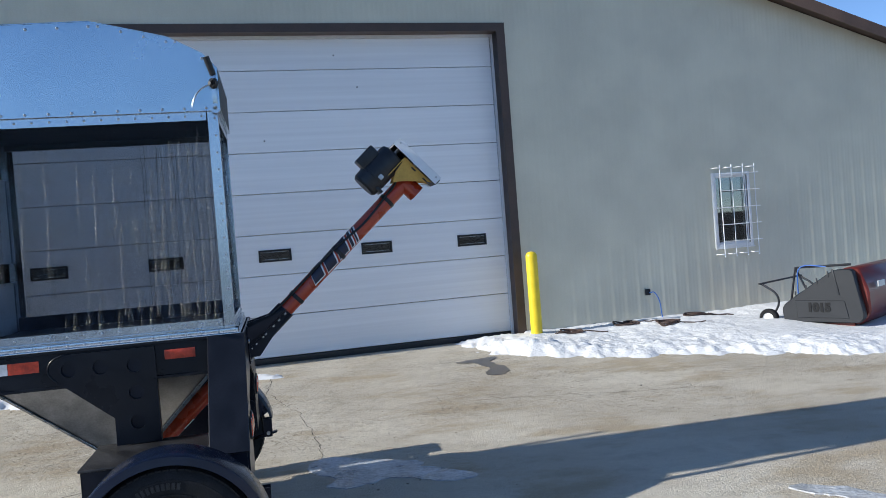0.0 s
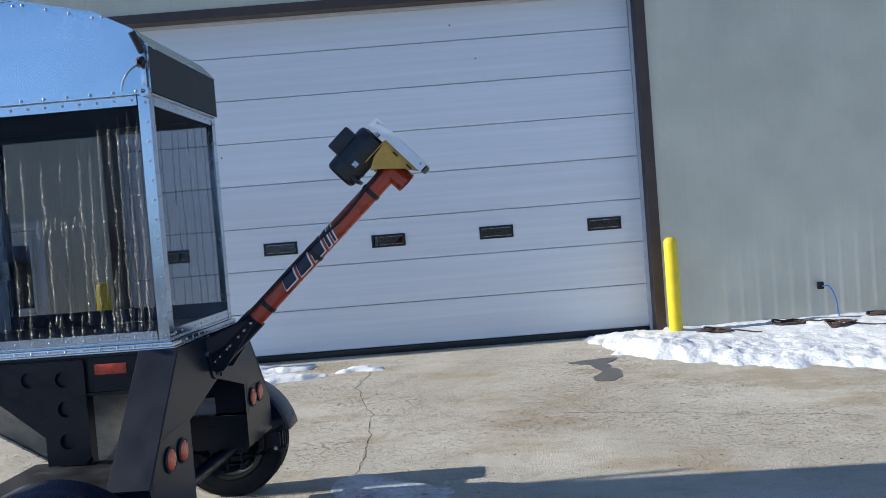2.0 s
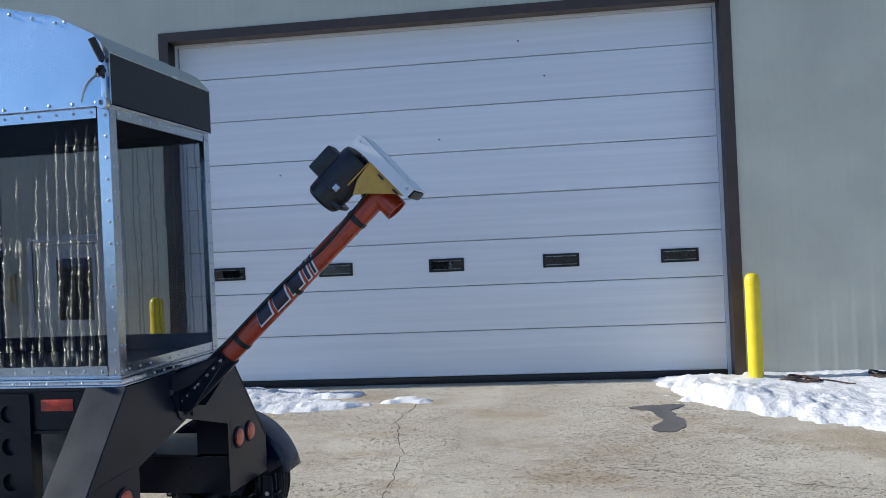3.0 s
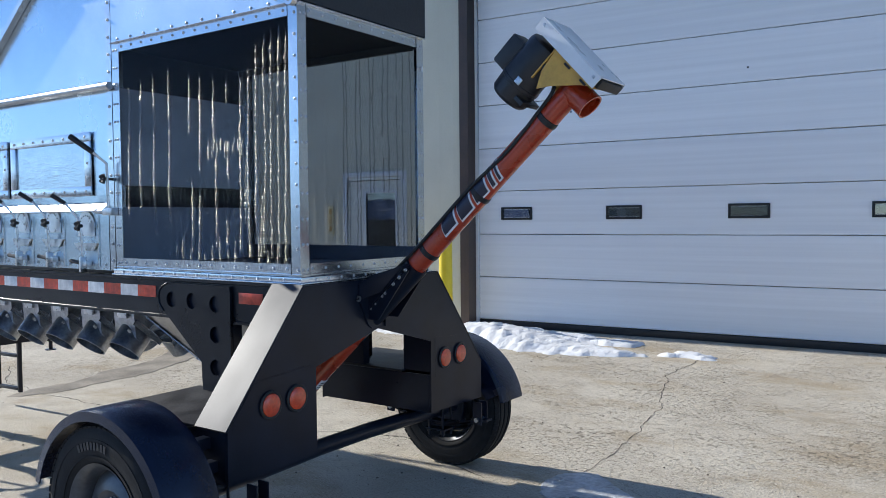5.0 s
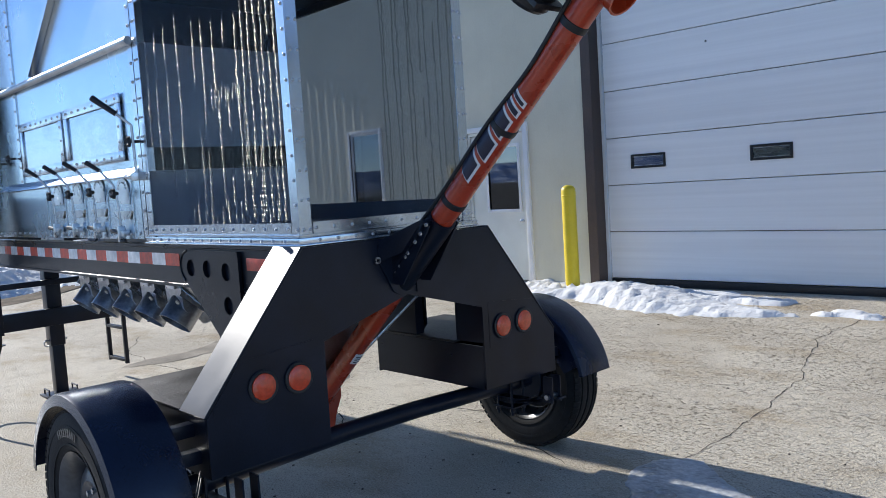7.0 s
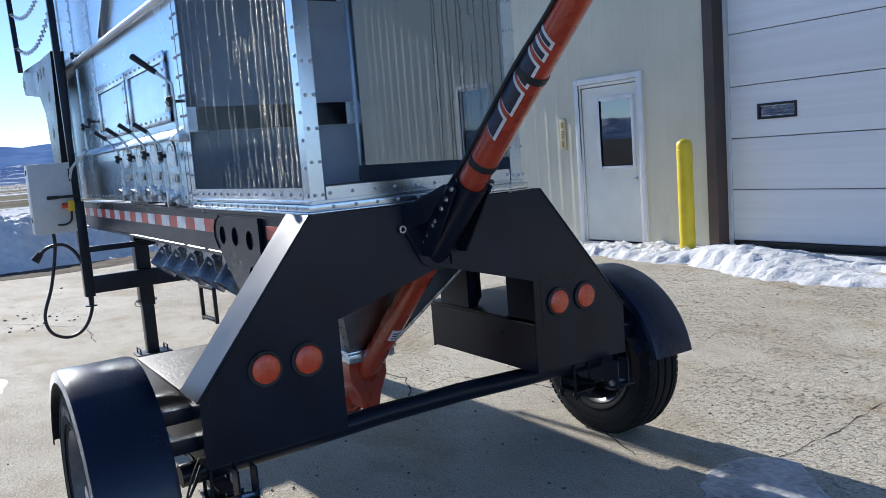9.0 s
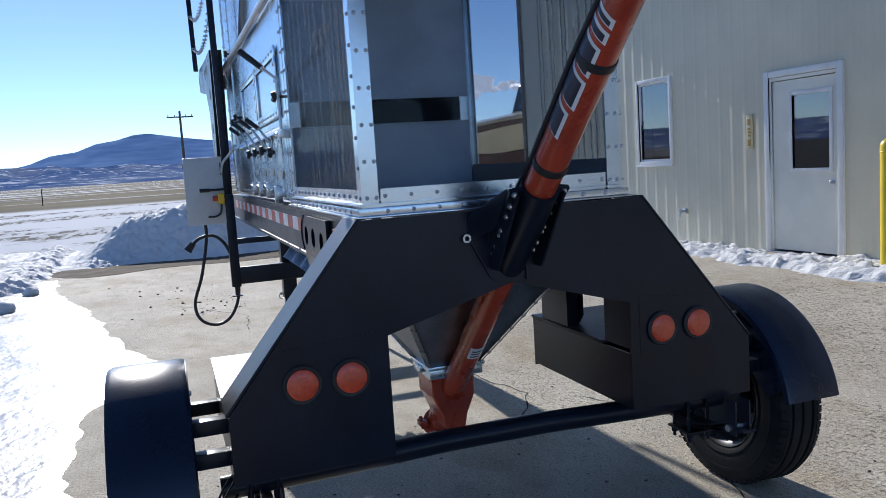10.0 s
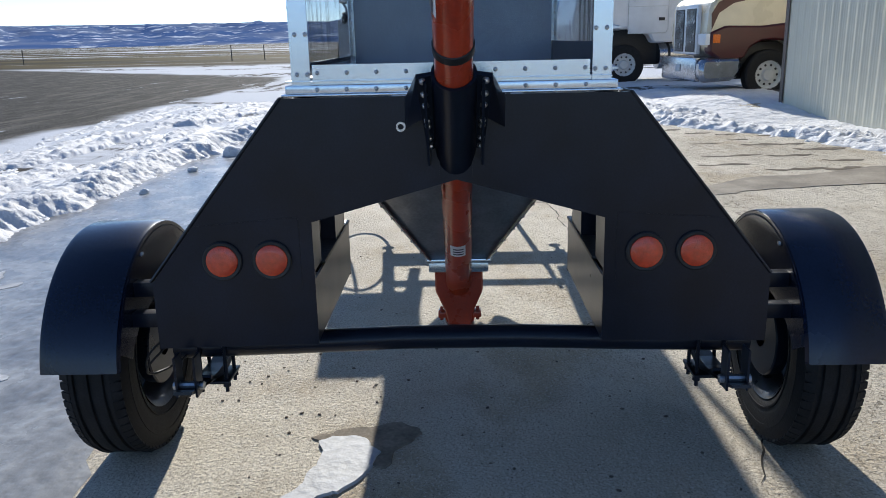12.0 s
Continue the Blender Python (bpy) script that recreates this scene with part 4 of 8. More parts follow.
def man_door():
    d = thing("entry_door", "cream steel entry door with dark upper window and white frame", "door", WALL)
    d["kind"] = "structure"
    u0, u1, zt = -5.60, -4.45, 2.32
    bm = bmesh.new()
    for a, b, c, e in ((u0, u0 + 0.075, 0.10, zt), (u1 - 0.075, u1, 0.10, zt), (u0 + 0.075, u1 - 0.075, zt - 0.075, zt)):
        box(bm, a, b, FACE - 0.035, 0.04, c, e, 0.006)
    part("door_frame", bm, M_VINYL, d, "white door frame")
    bm = bmesh.new()
    for a, b, c, e in ((u0 + 0.076, u0 + 0.11, 0.12, zt - 0.08), (u1 - 0.11, u1 - 0.076, 0.12, zt - 0.08), (u0 + 0.11, u1 - 0.11, zt - 0.12, zt - 0.08)):
        box(bm, a, b, FACE - 0.015, 0.03, c, e)
    part("door_stop", bm, M_CREAM, d, "cream inner stop")
    l0, l1, w0, w1, z0, z1 = u0 + 0.112, u1 - 0.112, u0 + 0.40, u1 - 0.19, 1.13, 2.02
    bm = bmesh.new()
    for a, b, c, e in ((l0, w0, 0.15, 2.19), (w1, l1, 0.15, 2.19), (w0, w1, 0.15, z0), (w0, w1, z1, 2.19)):
        box(bm, a, b, FACE + 0.004, FACE + 0.05, c, e)
    leaf = part("door_leaf", bm, M_CREAM, d, "cream painted steel leaf")
    bm = bmesh.new()
    for a, b, c, e in ((w0 - 0.03, w0 + 0.015, z0 - 0.03, z1 + 0.03), (w1 - 0.015, w1 + 0.03, z0 - 0.03, z1 + 0.03), (w0 + 0.015, w1 - 0.015, z0 - 0.03, z0 + 0.015), (w0 + 0.015, w1 - 0.015, z1 - 0.015, z1 + 0.03)):
        box(bm, a, b, FACE - 0.010, FACE + 0.02, c, e, 0.005)
    part("window_frame", bm, M_VINYL, leaf)
    bm = bmesh.new()
    box(bm, w0, w1, FACE + 0.014, FACE + 0.021, z0, z1)
    part("pane", bm, M_GLASS, leaf)
    bm = bmesh.new()
    lathe(bm, [(0.024, 0), (0.024, 0.008), (0.009, 0.012), (0.009, 0.03), (0.02, 0.036), (0.022, 0.048), (0.014, 0.056), (0, 0.058)], (l1 - 0.05, FACE + 0.004, 0.98), (0, -1, 0), 16)
    part("door_handle", bm, M_BOLT, leaf, "round steel knob")
    bm = bmesh.new()
    box(bm, u0 + 0.02, u1 - 0.02, FACE - 0.06, 0.05, 0.09, 0.13, 0.006)
    part("threshold", bm, M_GALV_DULL, d)
    return d


man_door()


def vinyl_window(name, u0, u1, z0, z1, label, bars=False):
    w = thing(name, label, "window", WALL)
    w["kind"] = "structure"
    bm = bmesh.new()
    t = 0.055
    for a, b, c, e in ((u0, u0 + t, z0, z1), (u1 - t, u1, z0, z1), (u0 + t, u1 - t, z0, z0 + t), (u0 + t, u1 - t, z1 - t, z1)):
        box(bm, a, b, FACE - 0.03, 0.0, c, e, 0.008)
    part("window_frame", bm, M_VINYL, w, "white vinyl frame")
    bm = bmesh.new()
    t2 = 0.085
    for a, b, c, e in ((u0 + t, u0 + t2, z0 + t, z1 - t), (u1 - t2, u1 - t, z0 + t, z1 - t), (u0 + t2, u1 - t2, z0 + t, z0 + t2), (u0 + t2, u1 - t2, z1 - t2, z1 - t)):
        box(bm, a, b, FACE - 0.005, 0.0, c, e, 0.005)
    part("sash", bm, M_VINYL, w)
    bm = bmesh.new()
    box(bm, u0 + t2, u1 - t2, FACE + 0.02, FACE + 0.028, z0 + t2, z1 - t2)
    part("pane", bm, M_GLASS, w)
    bm = bmesh.new()
    box(bm, u0 - 0.012, u1 + 0.012, FACE - 0.045, FACE - 0.031, z0 - 0.025, z0 + 0.004, 0.004)
    part("window_sill", bm, M_VINYL, w)
    if bars:
        for i in range(4):
            u = u0 + 0.07 + i * (u1 - u0 + 0.06) / 3.6
            bm = bmesh.new()
            tube(bm, curve_pts([(u - 0.07, FACE - 0.02, z1 + 0.075), (u - 0.07, FACE - 0.15, z1 + 0.075), (u, FACE - 0.16, z1 + 0.07), (u, FACE - 0.16, z1 + 0.02), (u, FACE - 0.16, z0 - 0.05), (u, FACE - 0.16, z0 - 0.1), (u - 0.07, FACE - 0.15, z0 - 0.11), (u - 0.07, FACE - 0.02, z0 - 0.11)], 4), 0.008, 8)
            part("upright_bar", bm, M_VINYL, w, "bent white steel rod")
        for k in range(5):
            z = z1 - 0.03 - k * (z1 - z0 - 0.02) / 4.4
            bm = bmesh.new()
            ext = 0.06 if k == 2 else 0.0
            rod(bm, (u0 + 0.05 - 2 * ext, FACE - 0.172, z), (u1 + 0.07, FACE - 0.172, z), 0.007, 8)
            part("cross_bar", bm, M_VINYL, w, "white steel cross rod")
    return w


vinyl_window("window_1", -8.19, -7.365, 1.24, 2.51, "white-framed vinyl window with dark glass")
vinyl_window("window_2", 7.41, 8.14, 1.22, 2.47, "white-framed window behind a white rod grille", bars=True)


def bollard(x, y):
    b = thing("bollard", "bright yellow domed bollard sleeve before the door jamb", "bollard", (x, y, ground_z(x, y) - 0.02), "bollards beside the overhead door")
    bm = bmesh.new()
    lathe(bm, [(0.0, 0.0), (0.088, 0.0), (0.088, 1.27), (0.084, 1.305), (0.066, 1.333), (0.036, 1.348), (0, 1.352)], (0, 0, 0), (0, 0, 1), 28)
    part("sleeve", bm, M_BOLLARD, b)
    bm = bmesh.new()
    lathe(bm, [(0.089, 1.215), (0.0905, 1.218), (0.0905, 1.226), (0.089, 1.229)], (0, 0, 0), (0, 0, 1), 28)
    part("rim", bm, M_BOLLARD, b)
    return b


bollard(-3.43, 5.59)
bollard(3.99, 6.19)


def wall_bits():
    s = thing("wall_plate", "narrow yellowed sign plate on the siding", "sign", WALL)
    bm = bmesh.new()
    box(bm, -5.90, -5.80, FACE - 0.032, FACE - 0.018, 1.40, 1.83, 0.004)
    part("plate", bm, M_SIGN, s, "faded cream plate")
    bm = bmesh.new()
    for a, b in ((1.44, 1.52), (1.56, 1.585), (1.60, 1.625), (1.64, 1.665), (1.70, 1.78)):
        box(bm, -5.875, -5.825, FACE - 0.036, FACE - 0.033, a, b)
    part("print", bm, M_OCHRE, s, "ochre bars")
    t = thing("hose_bib", "small grey tap fitting on the siding", "tap", WALL)
    bm = bmesh.new()
    lathe(bm, [(0.045, 0), (0.045, 0.02), (0.02, 0.025), (0.02, 0.09), (0.035, 0.095), (0.035, 0.12), (0, 0.125)], (-7.12, FACE - 0.018, 0.57), (0, -1, 0), 14)
    rod(bm, (-7.12, FACE - 0.12, 0.57), (-7.12, FACE - 0.13, 0.49), 0.016, 10)
    part("fitting", bm, M_BOLT, t)
    o = thing("power_outlet", "dark grey outdoor outlet box with a blue cord plugged in", "outlet", WALL)
    bm = bmesh.new()
    box(bm, 6.03, 6.11, FACE - 0.06, FACE - 0.018, 0.56, 0.66, 0.008)
    part("box", bm, M_CHASSIS, o)
    bm = bmesh.new()
    tube(bm, curve_pts([(6.08, FACE - 0.07, 0.60), (6.15, FACE - 0.11, 0.60), (6.22, FACE - 0.13, 0.45), (6.25, FACE - 0.12, 0.25), (6.27, FACE - 0.14, 0.1)], 6), 0.009, 7)
    part("cord", bm, M_BLUE_HOSE, o, "pale blue power cord")


M_SIGN = material("yellowed_sign", (0.62, 0.55, 0.34), 0.5, vary=0.1, scale=8)
M_OCHRE = material("ochre_print", (0.42, 0.26, 0.06), 0.5, vary=0.1, scale=8)
wall_bits()


# ---- the trailer with its grain cleaner ----
trailer = thing("grain_cleaner_trailer", "galvanised grain cleaner on a black gooseneck trailer", "trailer")
YN, YF = -0.500, 0.477
XR, XF = -0.048, -1.50

# rear plate with the two legs
bm = bmesh.new()
prism(bm, [(-0.526, 1.322), (0.526, 1.322), (0.990, 0.745), (0.990, 0.52), (0.462, 0.53), (0.462, 0.937), (0.0, 1.065), (-0.458, 0.937), (-0.458, 0.53), (-0.985, 0.52), (-0.985, 0.745)], -0.010, 0.0, "x")
rear_plate = part("rear_plate", bm, M_BLACK, trailer, "charcoal painted steel rear plate")
for s in (-1, 1):
    bm = bmesh.new()
    # lamp backing, a second sheet with rounded corners and a seam below
    y0, y1 = 0.475 * s, 0.955 * s
    prism(bm, [(0.50 * s, 0.945), (0.505 * s, 0.955), (0.835 * s, 0.93), (0.957 * s, 0.775), (0.957 * s, 0.728), (0.50 * s, 0.728)], 0.0004, 0.0016, "x")
    part("lamp_panel", bm, M_BLACK, rear_plate)
    bm = bmesh.new()
    # sloping outer skin of the leg with turned edges
    pts = [(0.522 * s, 1.325), (0.533 * s, 1.329), (0.998 * s, 0.748), (0.987 * s, 0.744)]
    prism(bm, pts, -0.205, 0.004, "x", 0.0045)
    part("leg_skin", bm, M_LEG, trailer, "sloping leg face with rolled edges, glossy in the sun")
    bm = bmesh.new()
    # side box under the platform
    box(bm, -0.83, -0.012, 0.975 * s, 0.985 * s, 0.52, 0.742)
    side_box = part("side_box", bm, M_BLACK, trailer, "black steel box between leg and wheel")
    for dims in ((-0.83, -0.012, 0.462 * s, 0.470 * s, 0.53, 0.742), (-0.835, -0.828, 0.462 * s, 0.985 * s, 0.52, 0.742), (-0.828, -0.012, 0.471 * s, 0.974 * s, 0.525, 0.533)):
        bm = bmesh.new()
        box(bm, *dims)
        part("box_wall", bm, M_BLACK, side_box)
    bm = bmesh.new()
    box(bm, -0.845, -0.205, 0.458 * s, 0.995 * s, 0.744, 0.757, 0.004)
    part("step_plate", bm, M_TREAD, trailer, "worn dark deck plate")
    bm = bmesh.new()
    # posts that carry the frame on the box
    box(bm, -0.74, -0.50, 0.465 * s, 0.520 * s, 0.757, 1.11)
    part("frame_post", bm, M_BLACK, trailer)
    bm = bmesh.new()
    box(bm, -0.20, -0.012, 0.470 * s, 0.478 * s, 0.757, 1.11)
    part("leg_web", bm, M_BLACK, trailer)
    bm = bmesh.new()
    prism(bm, [(0.530 * s, 1.112), (0.530 * s, 1.126), (0.523 * s, 1.130), (0.523 * s, 1.306), (0.530 * s, 1.310), (0.530 * s, 1.323), (0.455 * s, 1.323), (0.455 * s, 1.310), (0.511 * s, 1.306), (0.511 * s, 1.130), (0.455 * s, 1.126), (0.455 * s, 1.112)], -4.93, -0.206, "x")
    side_beam = part("side_beam", bm, M_CHASSIS, trailer, "long charcoal channel beam")
    # gusset with lightening holes
    out = [(-0.50, 1.298), (-0.985, 1.298), (-1.035, 1.275), (-1.060, 1.235), (-1.055, 1.19), (-1.02, 1.15), (-0.72, 0.905), (-0.715, 0.80), (-0.68, 0.762), (-0.53, 0.762), (-0.495, 0.80), (-0.495, 1.27)]
    holes = ((-0.955, 1.213), (-0.79, 1.213), (-0.61, 1.205), (-0.61, 1.052), (-0.612, 0.885))
    gusset = part("gusset_plate", pierced(out, [[(hx + 0.041 * math.cos(2 * math.pi * k / 24), hz + 0.041 * math.sin(2 * math.pi * k / 24)) for k in range(24)] for hx, hz in holes], 0.528 * s, 0.542 * s), M_CHASSIS, trailer, "profiled gusset plate with round holes", smooth=30)
    bm = bmesh.new()
    lip = [Vector((px, 0.543 * s, pz)) for px, pz in out[1:6]]
    tube(bm, curve_pts(lip, 5), 0.005, 6)
    part("edge_lip", bm, M_CHASSIS, gusset, "rounded cut edge catching the sun")
    for hx, hz in holes[:3]:
        bm = bmesh.new()
        rod(bm, (hx, 0.5215 * s, hz), (hx, 0.5245 * s, hz), 0.05, 20)
        part("hole_backing", bm, M_BLACK, gusset)
    # red marker
    bm = bmesh.new()
    box(bm, -0.447, -0.278, 0.5225 * s, 0.528 * s, 1.216, 1.270, 0.002)
    part("side_marker", bm, M_TAPE_RED, side_beam, "red reflector on the beam")
    # striped tape, one piece after the other
    if s < 0:
        me_r = me_w = None
        x = -1.11
        for k in range(23):
            bm = bmesh.new()
            if (me_r if k % 2 == 0 else me_w) is None:
                box(bm, -0.158, 0.0, -0.0015, 0.0015, -0.031, 0.031)
                me = mesh_of("tape_stripe", bm, M_TAPE_RED if k % 2 == 0 else M_TAPE_WHITE)
                if k % 2 == 0:
                    me_r = me
                else:
                    me_w = me
            else:
                bm.free()
            piece("tape_stripe", me_r if k % 2 == 0 else me_w, side_beam, Matrix.Translation((x, -0.5245, 1.246)))
            x -= 0.1605

# tail lamps
lamp_rows = [(-0.750, 0.817), (-0.591, 0.818), (0.593, 0.826), (0.750, 0.828)]
for yy, zz in lamp_rows:
    bm = bmesh.new()
    lathe(bm, [(0.064, 0.004), (0.064, 0.010), (0.060, 0.013), (0.052, 0.012), (0.050, 0.006)], (0, yy, zz), (1, 0, 0), 32)
    lamp = part("tail_lamp", bm, M_RUBBER_SOFT, trailer, "round red lamp in a black rubber ring")
    bm = bmesh.new()
    lathe(bm, [(0.0515, 0.007), (0.0505, 0.014), (0.043, 0.0185), (0.028, 0.021), (0.0, 0.022)], (0, yy, zz), (1, 0, 0), 32)
    part("lens", bm, M_LENS, lamp, "red plastic lens")

# axle and springs
bm = bmesh.new()
tube(bm, [(-0.235, -1.02, 0.435), (-0.235, -0.6, 0.445), (-0.235, -0.2, 0.458), (-0.235, 0.2, 0.458), (-0.235, 0.6, 0.445), (-0.235, 1.02, 0.435)], 0.042, 16)
axle = part("axle", bm, M_BLACK, trailer, "black tubular axle")
for s in (-1, 1):
    bm = bmesh.new()
    for k, (h, l) in enumerate(((0.0, 0.36), (-0.012, 0.27), (-0.024, 0.17))):
        for a in range(8):
            t0, t1 = -1 + a / 4, -1 + (a + 1) / 4
            bar(bm, (-0.235 + l * t0, 0.88 * s, 0.365 + h + 0.05 * t0 * t0), (-0.235 + l * t1, 0.88 * s, 0.365 + h + 0.05 * t1 * t1), 0.06, 0.010)
    spring = part("leaf_spring", bm, M_BLACK, axle, "black leaf spring pack")
    bm = bmesh.new()
    box(bm, -0.31, -0.16, 0.82 * s, 0.94 * s, 0.317, 0.328, 0.003)
    part("spring_plate", bm, M_BLACK, axle)
    for dx in (-0.05, 0.05):
        for dy in (-0.045, 0.045):
            bm = bmesh.new()
            rod(bm, (-0.235 + dx, 0.88 * s + dy, 0.28), (-0.235 + dx, 0.88 * s + dy, 0.49), 0.007, 8)
            rod(bm, (-0.235 + dx, 0.88 * s + dy, 0.300), (-0.235 + dx, 0.88 * s + dy, 0.316), 0.014, 6)
            part("spring_bolt", bm, M_BLACK, axle)
    for hx in (-0.60, 0.06):
        for ya in (0.845, 0.908):
            bm = bmesh.new()
            box(bm, hx - 0.03, hx + 0.03, ya * s, (ya + 0.007) * s, 0.385, 0.52)
            part("spring_hanger", bm, M_BLACK, axle)
        bm = bmesh.new()
        rod(bm, (hx, 0.83 * s, 0.415), (hx, 0.93 * s, 0.415), 0.014, 10)
        part("shackle_pin", bm, M_BOLT, axle)

# thin brake wires that loop from the near box to the axle
for dz in (0.0, 0.03):
    bm = bmesh.new()
    tube(bm, curve_pts([(-0.16, -0.94, 0.525), (-0.08, -0.99, 0.50 + dz), (-0.02, -1.04, 0.45 + dz), (-0.06, -1.05, 0.405), (-0.16, -1.0, 0.40), (-0.22, -0.95, 0.43)], 6), 0.004, 6)
    part("brake_wire", bm, M_RUBBER_SOFT, axle, "thin black brake wire")

# wheels and fenders
WX, WZ = -0.375, 0.400


def wheel(s):
    yc = 1.225 * s
    bm = bmesh.new()
    prof = [(0.235, -0.085), (0.25, -0.100), (0.30, -0.111), (0.35, -0.110), (0.378, -0.102), (0.394, -0.092), (0.402, -0.082)]
    for g in (-0.05, 0.0, 0.05):
        prof += [(0.405, g - 0.020), (0.404, g - 0.007), (0.394, g - 0.005), (0.394, g + 0.005), (0.404, g + 0.007), (0.405, g + 0.020)]
    prof += [(0.402, 0.082), (0.394, 0.092), (0.378, 0.102), (0.35, 0.110), (0.30, 0.111), (0.25, 0.100), (0.235, 0.085)]
    lathe(bm, prof, (WX, yc, WZ), (0, 1, 0), 56)
    lugs = bmesh.new()
    for k in range(72):
        a = 2 * math.pi * k / 72
        for side in (-1, 1):
            c = Vector((WX + 0.3985 * math.cos(a), yc + side * 0.084, WZ + 0.3985 * math.sin(a)))
            rr = Vector((math.cos(a), 0, math.sin(a)))
            bar(lugs, c - rr * 0.010 + Vector((0, side * 0.016, 0)), c + rr * 0.0035 - Vector((0, side * 0.016, 0)), 0.026, 0.012, up=(0, 1, 0))
    w = part("wheel", bm, M_RUBBER, trailer, "black road tyre on a dark steel rim")
    part("tread_block", lugs, M_RUBBER, w, kind="stuff")
    for rr, ww, hh in ((0.345, 0.1105, 0.012), (0.275, 0.1075, 0.006)):
        for side in (-1, 1):
            bm = bmesh.new()
            ring(bm, (WX, yc + side * ww, WZ), (0, 1, 0), rr, rr - hh, 0.004, 48)
            part("sidewall_rib", bm, M_RUBBER, w)
    bm = bmesh.new()
    lathe(bm, [(0.238, -0.094), (0.242, -0.100), (0.225, -0.088), (0.205, -0.06), (0.198, 0.0), (0.205, 0.06), (0.225, 0.088), (0.242, 0.100), (0.238, 0.094)], (WX, yc, WZ), (0, 1, 0), 44)
    o = 0.045 * s
    lathe(bm, [(0.198, o * 0.4), (0.165, o), (0.12, o * 1.3), (0.095, o * 0.9), (0.07, o * 0.8), (0.0, o * 0.8)], (WX, yc, WZ), (0, 1, 0), 44)
    rim = part("rim", bm, M_RIM_SILVER if s < 0 else M_RIM, w, "pressed steel rim")
    bm = bmesh.new()
    rod(bm, (WX, yc - 0.04 * s, WZ), (WX, yc + 0.085 * s, WZ), 0.045, 20, r2=0.04)
    for k in range(8):
        a = 2 * math.pi * k / 8
        rod(bm, (WX + 0.082 * math.cos(a), yc + 0.02 * s, WZ + 0.082 * math.sin(a)), (WX + 0.082 * math.cos(a), yc + 0.055 * s, WZ + 0.082 * math.sin(a)), 0.012, 6)
    part("hub", bm, M_BOLT if s < 0 else M_RIM, w)
    bm = bmesh.new()
    lathe(bm, [(0.05, -0.05 * s), (0.15, -0.055 * s), (0.155, -0.10 * s), (0.15, -0.105 * s), (0.05, -0.105 * s)], (WX, yc, WZ), (0, 1, 0), 30)
    part("brake_drum", bm, M_BLACK, w)
    if s < 0:
        bm = bmesh.new()
        for k in range(9):
            a = 2.0 - k * 0.075
            c = Vector((WX + 0.315 * math.cos(a), yc - 0.1120, WZ + 0.315 * math.sin(a)))
            box(bm, -0.008, 0.008, -0.0015, 0.0015, -0.016, 0.016, 0, Matrix.Translation(c) @ Matrix.Rotation(-(a - math.pi / 2), 4, "Y"))
        part("sidewall_print", bm, M_RUBBER_SOFT, w, kind="stuff")


def fender(s):
    cx, cz, r = -0.375, 0.398, 0.465
    y0, y1 = 1.092 * s, 1.352 * s
    bm = bmesh.new()
    angs = [radians(a) for a in np.linspace(9, 168, 32)]
    rows = []
    for a in angs:
        rr = r + 0.012 * abs(math.cos(a)) ** 3
        x, z = cx + rr * math.cos(a), cz + rr * math.sin(a)
        xi, zi = cx + (rr - 0.005) * math.cos(a), cz + (rr - 0.005) * math.sin(a)
        xe, ze = cx + (rr - 0.022) * math.cos(a), cz + (rr - 0.022) * math.sin(a)
        xj, zj = cx + (rr - 0.045) * math.cos(a), cz + (rr - 0.045) * math.sin(a)
        rows.append([bm.verts.new(v) for v in ((xe, y0, ze), (x - 0.004 * math.cos(a), y0 + 0.006 * s, z - 0.004 * math.sin(a)), (x, y0 + 0.02 * s, z), (x, y1 - 0.02 * s, z), (x - 0.006 * math.cos(a), y1 - 0.004 * s, z - 0.006 * math.sin(a)), (xj, y1, zj), (xj, y1 - 0.005 * s, zj), (xi, y1 - 0.01 * s, zi), (xi, y0 + 0.01 * s, zi))])
    for a, b in zip(rows, rows[1:]):
        for k in range(len(a)):
            bm.faces.new((a[k], a[(k + 1) % len(a)], b[(k + 1) % len(a)], b[k]))
    bm.faces.new(rows[0])
    bm.faces.new(rows[-1][::-1])
    fd = part("fender", bm, M_FENDER, trailer, "rounded black steel mudguard")
    bm = bmesh.new()
    arc = [(cx + (r - 0.006) * math.cos(a), cz + (r - 0.006) * math.sin(a)) for a in (radians(v) for v in np.linspace(16, 164, 26))]
    inner = [(cx + 0.36 * math.cos(a), cz + 0.02 + 0.20 * math.sin(a)) for a in (radians(v) for v in np.linspace(164, 16, 18))]
    prism(bm, arc + inner, y0 + 0.002 * s, y0 + 0.007 * s, "y")
    part("inner_side", bm, M_FENDER, fd, "inner closing sheet of the mudguard")
    for xx, zz in ((-0.13, 0.690), (-0.09, 0.595), (-0.68, 0.60)):
        bm = bmesh.new()
        bar(bm, (xx, 0.984 * s, zz), (xx, 1.10 * s, zz), 0.05, 0.05, bevel=0.004)
        part("bracket", bm, M_BLACK, fd)
    bm = bmesh.new()
    lathe(bm, [(0.010, 0), (0.009, 0.006), (0, 0.008)], (-0.20, y0 + 0.001 * s, 0.79), (0, -s, 0), 8)
    part("bolt", bm, M_BOLT, fd)


for s in (-1, 1):
    wheel(s)
    fender(s)

